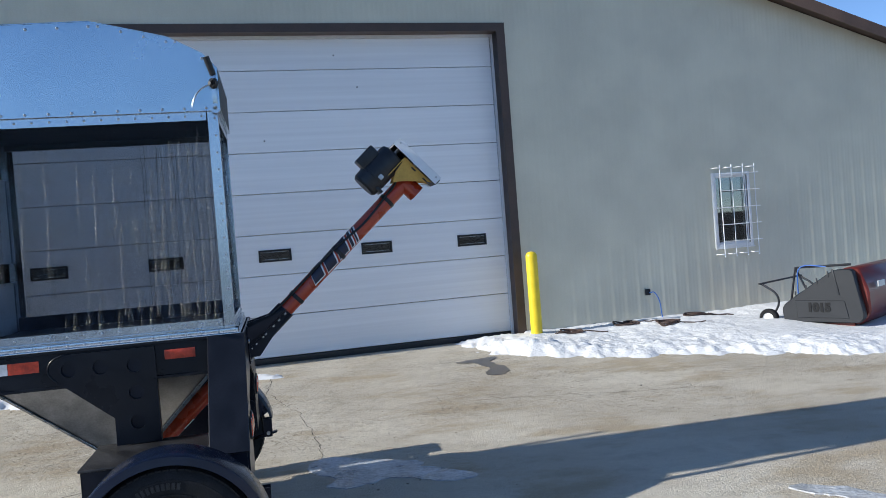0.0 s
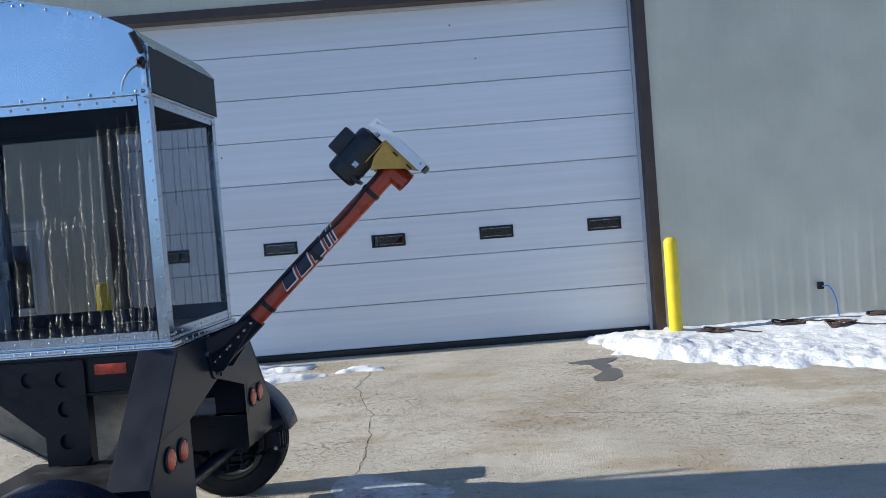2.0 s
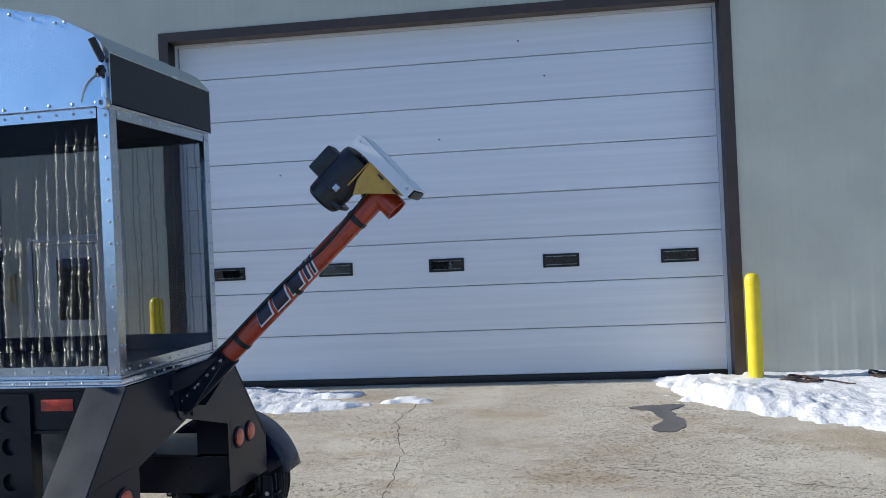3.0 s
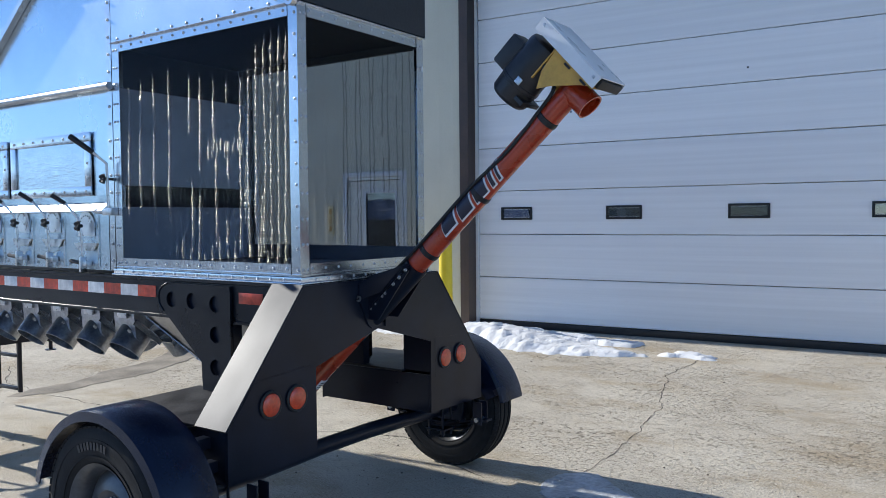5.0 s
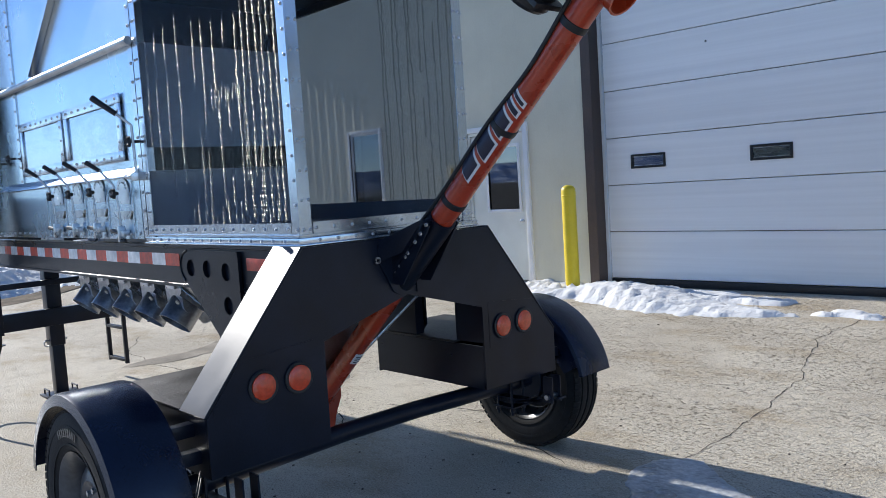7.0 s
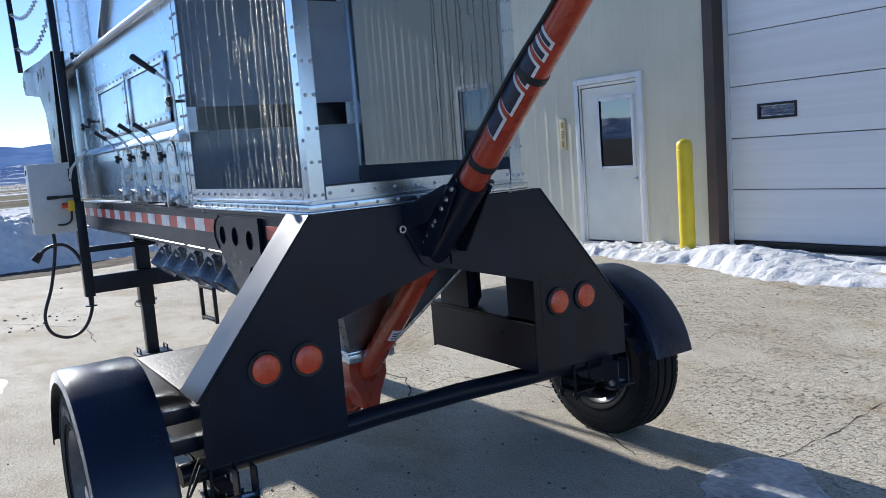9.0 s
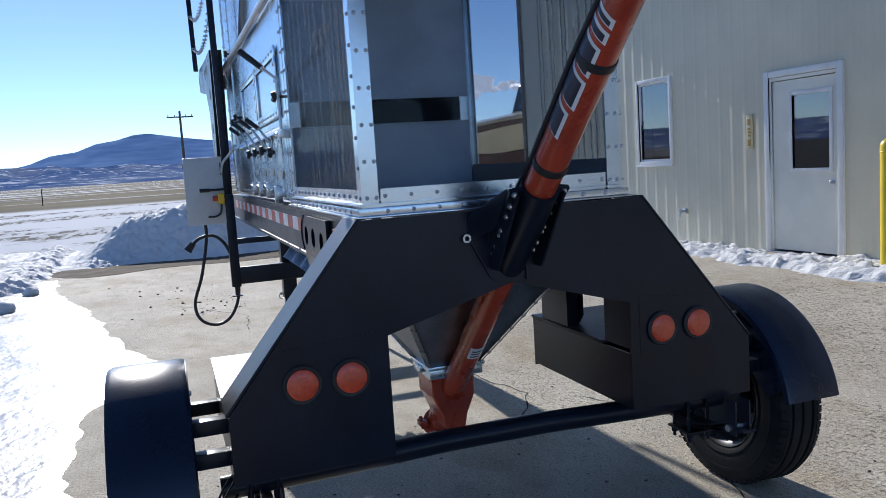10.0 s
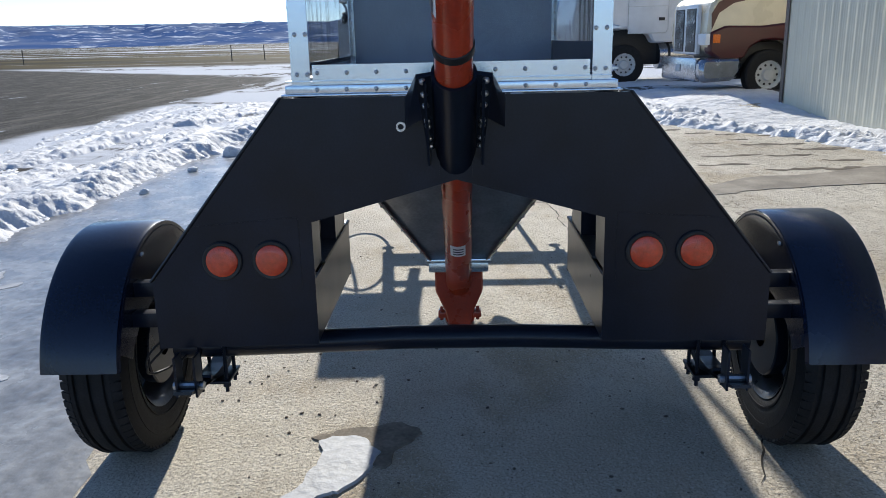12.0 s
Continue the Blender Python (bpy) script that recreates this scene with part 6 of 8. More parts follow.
# hood with a hipped top
HOOD = [(XF, 2.628), (XF, 3.10), (-1.25, 3.135), (-0.71, 3.150), (-0.30, 3.055), (-0.11, 2.955), (-0.030, 2.865), (-0.030, 2.628)]
for yy, t in ((YN - 0.002, 0.004), (YF - 0.002, 0.004)):
    bm = bmesh.new()
    prism(bm, HOOD, yy, yy + t, "y")
    hood_side = part("hood_side", bm, M_GALV, trailer, "smooth sheet hood side mirroring blue sky")
    hs = -1 if yy < 0 else 1
    rr = [((XF + 0.06, yy + (0 if hs < 0 else t), 2.640), (XR - 0.06, yy + (0 if hs < 0 else t), 2.640), 12, (0, hs, 0))]
    for p, q, k in ((HOOD[1], HOOD[2], 2), (HOOD[2], HOOD[3], 4), (HOOD[3], HOOD[4], 4), (HOOD[4], HOOD[5], 2)):
        rr.append(((p[0] + 0.05, yy + (0 if hs < 0 else t), p[1] - 0.028), (q[0], yy + (0 if hs < 0 else t), q[1] - 0.028), k, (0, hs, 0)))
    single_bolts(rr, hood_side)
bm = bmesh.new()
for p, q in zip(HOOD[1:6], HOOD[2:7]):
    nn = Vector((-(q[1] - p[1]), q[0] - p[0])).normalized() * 0.004
    prism(bm, [p, q, (q[0] + nn.x, q[1] + nn.y), (p[0] + nn.x, p[1] + nn.y)], YN - 0.006, YF + 0.006, "y")
hood_top = part("hood_top", bm, M_GALV, trailer, "bent sheet hood roof")
bm = bmesh.new()
box(bm, -0.034, -0.030, YN + 0.004, YF - 0.004, 2.632, 2.862)
part("hood_end", bm, M_BLACK_SHEET, trailer, "black end sheet of the hood")
# crank handle and quadrant on the hood corner
bm = bmesh.new()
ring(bm, (-0.055, YN - 0.030, 2.63), (0, 1, 0), 0.028, 0.012, 0.03, 16)
box(bm, -0.068, -0.042, YN - 0.022, YN - 0.014, 2.63, 2.86, 0.003)
lever = part("hood_lever", bm, M_ANGLE, trailer, "flat steel lever with black grip")
bm = bmesh.new()
rod(bm, (-0.055, YN - 0.018, 2.83), (-0.085, YN - 0.05, 2.925), 0.018, 12)
part("grip", bm, M_RUBBER_SOFT, lever, "black rubber grip")
bm = bmesh.new()
for k in range(6):
    a = 2 * math.pi * k / 6
    rod(bm, (-0.055, YN - 0.022, 2.775), (-0.055 + 0.022 * math.cos(a), YN - 0.045, 2.775 + 0.022 * math.sin(a)), 0.012, 8)
part("knob", bm, M_RUBBER_SOFT, lever, "black star knob")
bm = bmesh.new()
tube(bm, [(-0.055 - 0.13 * math.sin(a), YN - 0.006, 2.63 + 0.145 * math.cos(a)) for a in np.linspace(0.2, 1.45, 12)], 0.004, 6)
part("quadrant", bm, M_ANGLE, lever)

# long side: sheet panels, rail, hatch and controls
XE = -4.86
for yy in (YN + 0.006, YF - 0.010):
    bm = bmesh.new()
    box(bm, XE, XF - 0.002, yy, yy + 0.004, 1.345, 3.12)
    side_panel = part("side_panel", bm, M_GALV, trailer, "galvanised side sheet with reflections")
    sgn = -1 if yy < 0 else 1
    for xx, w in ((XF - 0.03, 0.05), (-3.62, 0.06), (XE + 0.03, 0.06), (-4.30, 0.05)):
        bm = bmesh.new()
        box(bm, xx - w / 2, xx + w / 2, yy + (0.0045 if sgn > 0 else -0.008), yy + (0.012 if sgn > 0 else -0.0005), 1.346, 3.11)
        part("stiffener", bm, M_ANGLE, side_panel)
    bm = bmesh.new()
    rod(bm, (XE - 0.15, yy + 0.03 * sgn, 2.40), (XF + 0.01, yy + 0.03 * sgn, 2.385), 0.022, 14)
    part("rail", bm, M_GALV_DULL, side_panel, "bright tubular rail")
    bm = bmesh.new()
    bar(bm, (-3.15, yy + 0.022 * sgn, 2.44), (-2.25, yy + 0.022 * sgn, 3.10), 0.04, 0.035)
    part("brace", bm, M_ANGLE, side_panel, "diagonal brace bar")
    bm = bmesh.new()
    bar(bm, (XE, yy + 0.018 * sgn, 3.10), (XF, yy + 0.018 * sgn, 3.10), 0.03, 0.05)
    part("edge_bar", bm, M_ANGLE, side_panel)
    if sgn < 0:
        near_panel = side_panel
bm = bmesh.new()
box(bm, XE, XF, YN + 0.006, YF - 0.006, 3.121, 3.13)
box(bm, XE - 0.004, XE - 0.0005, YN + 0.006, YF - 0.006, 1.66, 3.12)
box(bm, XE + 0.60, XF - 0.3, YN + 0.02, YF - 0.02, 1.345, 1.352)
part("top_sheet", bm, M_GALV, trailer)
# overlapping lower sheet with a folded shelf edge
SY = YN + 0.002
bm = bmesh.new()
prism(bm, [(SY - 0.006, 1.345), (SY, 1.345), (SY, 1.735), (SY - 0.05, 1.690), (SY - 0.052, 1.684), (SY - 0.006, 1.700)], -4.45, XF - 0.06, "x")
shelf = part("control_panel", bm, M_GALV, trailer, "folded lower control sheet")
for xx in (-1.66, -2.02, -2.38, -2.74, -3.10):
    bm = bmesh.new()
    box(bm, xx - 0.006, xx + 0.006, SY - 0.012, SY - 0.007, 1.36, 1.66)
    part("panel_seam", bm, M_ANGLE, shelf)
# hatches
for x0, x1 in ((-2.62, -1.72), (-3.55, -2.66)):
    bm = bmesh.new()
    for a, b, c, d in ((x0, x1, 2.09, 2.145), (x0, x1, 1.775, 1.83), (x0, x0 + 0.06, 1.83, 2.09), (x1 - 0.06, x1, 1.83, 2.09)):
        box(bm, a, b, YN - 0.012, YN - 0.002, c, d, 0.002)
    hatch = part("inspection_hatch", bm, M_ANGLE, trailer, "framed clear inspection hatch")
    bm = bmesh.new()
    box(bm, x0 + 0.05, x1 - 0.05, YN - 0.001, YN + 0.002, 1.82, 2.10)
    part("hatch_window", bm, M_HATCH, hatch, "cloudy clear sheet with ice bloom")
    bolt_rows("bolt_head", [((x0 + 0.05, YN - 0.012, 2.118), (x1 - 0.05, YN - 0.012, 2.118), 8, (0, -1, 0)), ((x0 + 0.05, YN - 0.012, 1.802), (x1 - 0.05, YN - 0.012, 1.802), 8, (0, -1, 0)), ((x1 - 0.03, YN - 0.012, 1.88), (x1 - 0.03, YN - 0.012, 2.05), 3, (0, -1, 0))], hatch)


def control(x, z, big=False):
    """A gate lever: quadrant plate, bent rod with a black grip, star knob and a latch below."""
    yb = SY - 0.008
    bm = bmesh.new()
    out = [(x - 0.075 + 0.15 * 0.0, z - 0.06)] + [(x + 0.085 * math.cos(a), z + 0.085 * math.sin(a)) for a in np.linspace(math.pi, 0, 12)] + [(x + 0.085, z - 0.06)]
    prism(bm, [(x - 0.085, z - 0.06)] + out[1:], yb - 0.005, yb, "y")
    c = part("gate_lever", bm, M_QUAD, trailer, "gate lever with dial plate and black grip")
    bm = bmesh.new()
    for a in np.linspace(2.7, 0.45, 7):
        p = Vector((x + 0.06 * math.cos(a), yb - 0.006, z + 0.06 * math.sin(a)))
        rod(bm, p, p - Vector((0, 0.0015, 0)), 0.005, 6)
    part("dial_mark", bm, M_RUBBER_SOFT, c, kind="stuff")
    bm = bmesh.new()
    tube(bm, [(x, yb - 0.03, z - 0.22), (x, yb - 0.035, z - 0.05), (x - 0.01, yb - 0.05, z + 0.05), (x - 0.05, yb - 0.10, z + 0.13)], 0.007, 8)
    part("lever_rod", bm, M_BOLT, c)
    bm = bmesh.new()
    rod(bm, (x - 0.05, yb - 0.10, z + 0.13), (x - 0.10, yb - 0.152, z + 0.18), 0.011, 10, r2=0.0135)
    part("grip", bm, M_RUBBER_SOFT, c)
    bm = bmesh.new()
    rod(bm, (x, yb - 0.03, z), (x, yb - 0.065, z), 0.010, 8)
    for k in range(5):
        a = 2 * math.pi * k / 5
        rod(bm, (x, yb - 0.055, z), (x + 0.026 * math.cos(a), yb - 0.060, z + 0.026 * math.sin(a)), 0.011, 7)
    part("knob", bm, M_RUBBER_SOFT, c, "black star knob")
    bm = bmesh.new()
    prism(bm, [(x - 0.12, z - 0.10), (x + 0.12, z - 0.10), (x + 0.075, z - 0.145), (x - 0.075, z - 0.145)], yb - 0.012, yb - 0.004, "y")
    box(bm, x - 0.03, x + 0.05, yb - 0.04, yb - 0.004, z - 0.235, z - 0.205, 0.003)
    box(bm, x - 0.01, x + 0.01, yb - 0.05, yb - 0.01, z - 0.27, z - 0.18, 0.003)
    part("latch", bm, M_BOLT, c)
    bm = bmesh.new()
    rod(bm, (x - 0.02, yb - 0.035, z - 0.215), (x - 0.10, yb - 0.045, z - 0.205), 0.012, 8)
    part("latch_grip", bm, M_RUBBER_SOFT, c)


for xx in (-1.78, -2.14, -2.50, -2.86):
    control(xx, 1.60 if xx > -1.8 else 1.62)
# the upper lever at the bay's post
bm = bmesh.new()
tube(bm, [(XF - 0.02, YN - 0.03, 1.70), (XF - 0.02, YN - 0.035, 1.95), (XF - 0.045, YN - 0.10, 2.01)], 0.008, 8)
up = part("upper_lever", bm, M_BOLT, trailer, "bent rod lever with black grip")
bm = bmesh.new()
rod(bm, (XF - 0.045, YN - 0.10, 2.01), (XF - 0.13, YN - 0.185, 2.10), 0.014, 10, r2=0.017)
part("grip", bm, M_RUBBER_SOFT, up)
for xk, zk in ((XF - 0.035, 1.865), (-3.72, 1.92), (-3.98, 1.90), (-4.05, 2.44)):
    bm = bmesh.new()
    rod(bm, (xk, YN, zk), (xk, YN - 0.05, zk), 0.008, 8)
    for k in range(5):
        a = 2 * math.pi * k / 5
        rod(bm, (xk, YN - 0.045, zk), (xk + 0.025 * math.cos(a), YN - 0.055, zk + 0.025 * math.sin(a)), 0.011, 7)
    part("star_knob", bm, M_RUBBER_SOFT, trailer, "black star knob")
bm = bmesh.new()
box(bm, XF - 0.06, XF + 0.03, YN - 0.045, YN - 0.001, 1.66, 1.70, 0.003)
rod(bm, (XF - 0.05, YN - 0.03, 1.68), (XF - 0.13, YN - 0.04, 1.685), 0.014, 8)
part("toggle_latch", bm, M_BOLT, trailer, "steel toggle latch")
bolt_rows("bolt_head", [((-4.40, SY - 0.007, 1.375), (XF - 0.1, SY - 0.007, 1.375), 24, (0, -1, 0)), ((XF - 0.03, YN - 0.003, 1.40), (XF - 0.03, YN - 0.003, 3.05), 18, (0, -1, 0)), ((-3.62, YN - 0.003, 1.75), (-3.62, YN - 0.003, 3.05), 14, (0, -1, 0)), ((XE + 0.03, YN - 0.003, 1.40), (XE + 0.03, YN - 0.003, 3.05), 16, (0, -1, 0)), ((-4.30, YN - 0.003, 2.5), (-4.30, YN - 0.003, 3.05), 8, (0, -1, 0)), ((-4.8, YN - 0.02, 2.425), (XF - 0.1, YN - 0.02, 2.41), 26, (0, -0.4, 1))], near_panel)

# outlet pipes below the bed, a row on each side
CHUTE_STEP = 0.365
for s in (-1, 1):
    way = Vector((0.0, 0.64 * s, -0.77))
    for k in range(5):
        x = -1.81 - CHUTE_STEP * k
        b = Vector((x, -0.264, 0.826)) if s < 0 else Vector((x + 0.07, 0.13, 0.815))
        a = b - way * 0.155
        bm = bmesh.new()
        rod(bm, a, b, 0.100, 30, caps=False)
        rod(bm, b, a, 0.096, 30, caps=False)
        ring(bm, b, way, 0.1015, 0.095, 0.006, 30)
        chute = part("outlet_pipe", bm, M_CHUTE, trailer, "short round galvanised outlet pipe")
        bm = bmesh.new()
        bar(bm, a - way * 0.008, a, 0.245, 0.235, up=(0, 0, 1), bevel=0.003)
        for e in (-1, 1):
            bar(bm, a + Vector((0.118 * e, 0, 0)) - way * 0.004, a + Vector((0.118 * e, 0, 0)) + way * 0.03, 0.006, 0.235, up=(0, 0, 1))
        part("flange", bm, M_ANGLE, chute, "bright folded square flange")
        bm = bmesh.new()
        prism(bm, [(a.y - 0.075 * s, a.z + 0.07), (a.y + 0.065 * s, a.z - 0.055), (a.y + 0.085 * s, a.z - 0.03), (a.y + 0.10 * s, 1.108), (a.y - 0.10 * s, 1.108)], b.x - 0.105, b.x + 0.105, "x")
        part("duct", bm, M_CHUTE, chute, "dull sheet duct above the pipe")
        bm = bmesh.new()
        rod(bm, a + Vector((0.06, 0.06 * s, -0.045)), a + Vector((0.06, 0.11 * s, 0.02)), 0.009, 8)
        part("catch_pin", bm, M_BOLT, chute)
        bm = bmesh.new()
        box(bm, b.x - 0.05, b.x + 0.05, a.y + 0.098 * s, a.y + 0.112 * s, 1.03, 1.075, 0.003)
        part("gate_catch", bm, M_BOLT, chute)

# front frame: uprights, cross beams, jacks and step
for s in (-1, 1):
    inset = 0.0 if s < 0 else 0.10
    bm = bmesh.new()
    bar(bm, (-4.25, 0.615 * s, 0.575), (-4.25, 0.615 * s, 1.34), 0.075, 0.075, bevel=0.004)
    rod(bm, (-4.25, 0.615 * s, 0.50), (-4.25, 0.615 * s, 0.576), 0.016, 10)
    rod(bm, (-4.25, 0.615 * s, 0.495), (-4.25, 0.615 * s, 0.503), 0.045, 16)
    part("drop_leg", bm, M_BLACK, trailer, "black square leg with small foot")
    bm = bmesh.new()
    bar(bm, (-4.235, 0.62 * s - inset, 1.34), (-4.33, 0.62 * s - inset, 3.6), 0.05, 0.05, up=(0, 1, 0), bevel=0.004)
    part("rail_post", bm, M_BLACK, trailer, "tall slim black handrail post")
    bm = bmesh.new()
    bar(bm, (-6.03, 0.69 * s - inset, 2.56), (-6.28, 0.69 * s - inset, 3.6), 0.045, 0.045, up=(0, 1, 0), bevel=0.004)
    part("rail_post", bm, M_BLACK, trailer, "tall slim black handrail post")
    bm = bmesh.new()
    out = [(-4.36, 2.52), (-4.95, 2.53), (-6.12, 2.58), (-6.25, 2.53), (-6.28, 2.45), (-6.22, 2.36), (-6.05, 2.34), (-5.25, 2.25), (-5.02, 2.08), (-4.86, 1.33), (-4.60, 1.33), (-4.45, 2.0)]
    prism(bm, out, 0.555 * s - inset, 0.655 * s - inset, "y", 0.004)
    neck = part("gooseneck_arm", bm, M_CHASSIS, trailer, "grey gooseneck arm with round holes")
    for hx, hz in ((-4.85, 2.42), (-5.02, 2.42), (-5.19, 2.42), (-4.70, 2.2), (-4.72, 1.9), (-6.17, 2.45)):
        bm = bmesh.new()
        rod(bm, (hx, 0.6555 * s - inset, hz), (hx, 0.657 * s - inset, hz), 0.045, 20)
        part("hole", bm, M_RUBBER_SOFT, neck)
bm = bmesh.new()
bar(bm, (-6.0, -0.554, 2.45), (-6.0, 0.454, 2.45), 0.16, 0.16, bevel=0.006)
part("cross_member", bm, M_CHASSIS, trailer)
for z, h in ((0.95, 0.045), (0.665, 0.14)):
    bm = bmesh.new()
    bar(bm, (-4.25, -0.577, z), (-4.25, 0.577, z), 0.06, h, up=(0, 0, 1), bevel=0.004)
    part("cross_beam", bm, M_BLACK, trailer, "black cross beam between the front legs")
for jy in (-0.17,):
    bm = bmesh.new()
    bar(bm, (-4.34, jy, 0.42), (-4.34, jy, 1.10), 0.115, 0.115, up=(1, 0, 0), bevel=0.006)
    jack = part("landing_jack", bm, M_BLACK, trailer, "black square landing jack standing on its foot")
    bm = bmesh.new()
    bar(bm, (-4.34, jy, 0.02), (-4.34, jy, 0.425), 0.095, 0.095, up=(1, 0, 0), bevel=0.004)
    part("inner_leg", bm, M_BLACK, jack)
    bm = bmesh.new()
    box(bm, -4.44, -4.24, jy - 0.14, jy + 0.14, 0.0, 0.018, 0.003)
    for sy in (-1, 1):
        tube(bm, [(-4.40, jy + 0.11 * sy, 0.015), (-4.40, jy + 0.11 * sy, 0.06), (-4.28, jy + 0.11 * sy, 0.06), (-4.28, jy + 0.11 * sy, 0.015)], 0.007, 6)
    part("foot_plate", bm, M_BLACK, jack)
    bm = bmesh.new()
    rod(bm, (-4.34, jy - 0.085, 0.46), (-4.34, jy + 0.085, 0.46), 0.012, 8)
    ring(bm, (-4.34, jy - 0.07, 0.44), (1, 0, 0), 0.03, 0.022, 0.008, 12)
    part("lock_pin", bm, M_BOLT, jack)
# hanging step on the far side
bm = bmesh.new()
bar(bm, (-4.76, 0.41, 0.13), (-4.76, 0.41, 1.11), 0.032, 0.032, bevel=0.003)
bar(bm, (-4.43, 0.43, 0.13), (-4.43, 0.43, 1.11), 0.032, 0.032, bevel=0.003)
step_ladder = part("step_ladder", bm, M_BLACK, trailer, "black hanging step with worn rungs")
for z in (0.16, 0.45, 0.75):
    bm = bmesh.new()
    bar(bm, (-4.743, 0.411, z), (-4.447, 0.429, z), 0.04, 0.025, bevel=0.003)
    part("rung", bm, M_TREAD, step_ladder)

# control cabinet with switch and hanging lead
CX0, CX1, CY0, CY1, CZ0, CZ1 = -4.40, -4.19, -0.945, -0.655, 1.112, 1.645
bm = bmesh.new()
box(bm, CX0, CX1 - 0.025, CY0, CY1, CZ0, CZ1, 0.006)
cab = part("control_cabinet", bm, M_BOX, trailer, "light grey steel control cabinet")
bm = bmesh.new()
box(bm, CX1 - 0.022, CX1, CY0 - 0.004, CY1 + 0.004, CZ0 - 0.003, CZ1 + 0.003, 0.005)
part("cabinet_door", bm, M_BOX, cab, "closed cabinet door")
bm = bmesh.new()
box(bm, CX1 + 0.0005, CX1 + 0.05, -0.705, -0.655, 1.27, 1.355, 0.008)
part("switch_box", bm, M_YELLOW_SW, cab, "yellow isolator switch")
bm = bmesh.new()
rod(bm, (CX1 + 0.03, -0.705, 1.315), (CX1 + 0.03, -0.745, 1.318), 0.022, 14)
part("switch_knob", bm, M_RED_SW, cab, "red switch knob")
bm = bmesh.new()
rod(bm, (CX1 + 0.012, -0.83, 1.385), (CX1 + 0.012, -0.62, 1.385), 0.010, 8)
rod(bm, (CX1 + 0.012, -0.84, 1.385), (CX1 + 0.012, -0.76, 1.385), 0.014, 8)
part("cabinet_bar", bm, M_RUBBER_SOFT, cab, "black clamp bar")
bm = bmesh.new()
box(bm, CX1 + 0.0005, CX1 + 0.012, -0.668, -0.660, 1.50, 1.60, 0.002)
part("cabinet_latch", bm, M_RUBBER_SOFT, cab)
for z in (1.2, 1.57):
    bm = bmesh.new()
    box(bm, CX0 + 0.08, CX0 + 0.10, CY0 - 0.006, CY0 - 0.0005, z, z + 0.04, 0.001)
    part("cabinet_latch", bm, M_RUBBER_SOFT, cab)
bm = bmesh.new()
tube(bm, curve_pts([(CX1 + 0.02, -0.68, 1.27), (CX1 + 0.02, -0.69, 1.20), (CX1 + 0.02, -0.73, 1.172), (CX1 + 0.02, -0.79, 1.172)], 6), 0.008, 7)
part("switch_lead", bm, M_RUBBER_SOFT, cab)
bm = bmesh.new()
tube(bm, curve_pts([(-4.28, -0.815, 1.12), (-4.27, -0.82, 0.98), (-4.26, -0.88, 0.70), (-4.26, -0.955, 0.47), (-4.26, -0.92, 0.33), (-4.26, -0.80, 0.275), (-4.26, -0.68, 0.33), (-4.26, -0.605, 0.50), (-4.26, -0.61, 0.72), (-4.26, -0.67, 0.92), (-4.26, -0.76, 1.01), (-4.26, -0.87, 1.0), (-4.26, -0.935, 0.95)], 8), 0.013, 9)
lead = part("power_lead", bm, M_RUBBER_SOFT, cab, "black rubber lead hanging in a loop")
bm = bmesh.new()
rod(bm, (-4.26, -0.925, 0.965), (-4.26, -0.975, 0.905), 0.024, 14, r2=0.034)
part("plug", bm, M_RUBBER_SOFT, cab, "black plug")
bm = bmesh.new()
tube(bm, curve_pts([(-3.98, YN - 0.05, 1.72), (-4.12, YN - 0.09, 1.66), (-4.16, -0.64, 1.60), (-4.18, -0.66, 1.52)], 6), 0.010, 8)
part("conduit", bm, M_BOX, cab, "pale flexible conduit")
# chains between the handrail posts
for zc, sag in ((3.12, 0.16), (2.82, 0.17)):
    bm = bmesh.new()
    for k in range(38):
        f = k / 37
        p = Vector((-4.30 - 1.85 * f, -0.63 - 0.06 * f, zc - sag * 4 * f * (1 - f)))
        d = Vector((-1.85, 0, -sag * 4 * (1 - 2 * f))).normalized()
        ring_m = d.cross(Vector((0, 1, 0))) if k % 2 else Vector((0, 1, 0))
        ring(bm, p, ring_m, 0.022, 0.015, 0.006, 8)
    part("chain", bm, M_BOLT, trailer, "sagging steel safety chain", kind="stuff")


def ripple_run(x, z_top, z_low, seed, wide=1.0, drift=0.0, at=None, mat=M_GLINT):
    """A strip added for a glint line of the rippled sheet: knotty, broken, with a blob at its foot."""
    bm = bmesh.new()
    y, z, last = YN + 0.0075 if at is None else at, z_top, None
    while z > z_low:
        w = 0.0125 * wide * (0.45 + 1.0 * abs(noise.noise(Vector((seed * 3.1, z * 22, 0))))) * min(1.0, 0.3 + (z_top - z) * 8)
        c = x + drift * (z_top - z) + 0.014 * noise.noise(Vector((seed * 1.7, z * 2.4, 4))) + 0.009 * noise.noise(Vector((seed, z * 20, 8)))
        row = [bm.verts.new((c - w, y, z)), bm.verts.new((c - w * 0.7, y - 0.004, z)), bm.verts.new((c + w * 0.7, y - 0.004, z)), bm.verts.new((c + w, y, z))]
        if last and noise.noise(Vector((seed * 5.3, z * 4.0, 2))) > -0.45:
            for k in range(3):
                bm.faces.new((last[k], last[k + 1], row[k + 1], row[k]))
        last = row
        z -= 0.010
    return part("ripple_line", bm, mat, corner_post, "wavy strip added for light and dark lines on the rippled sheet", smooth=80)


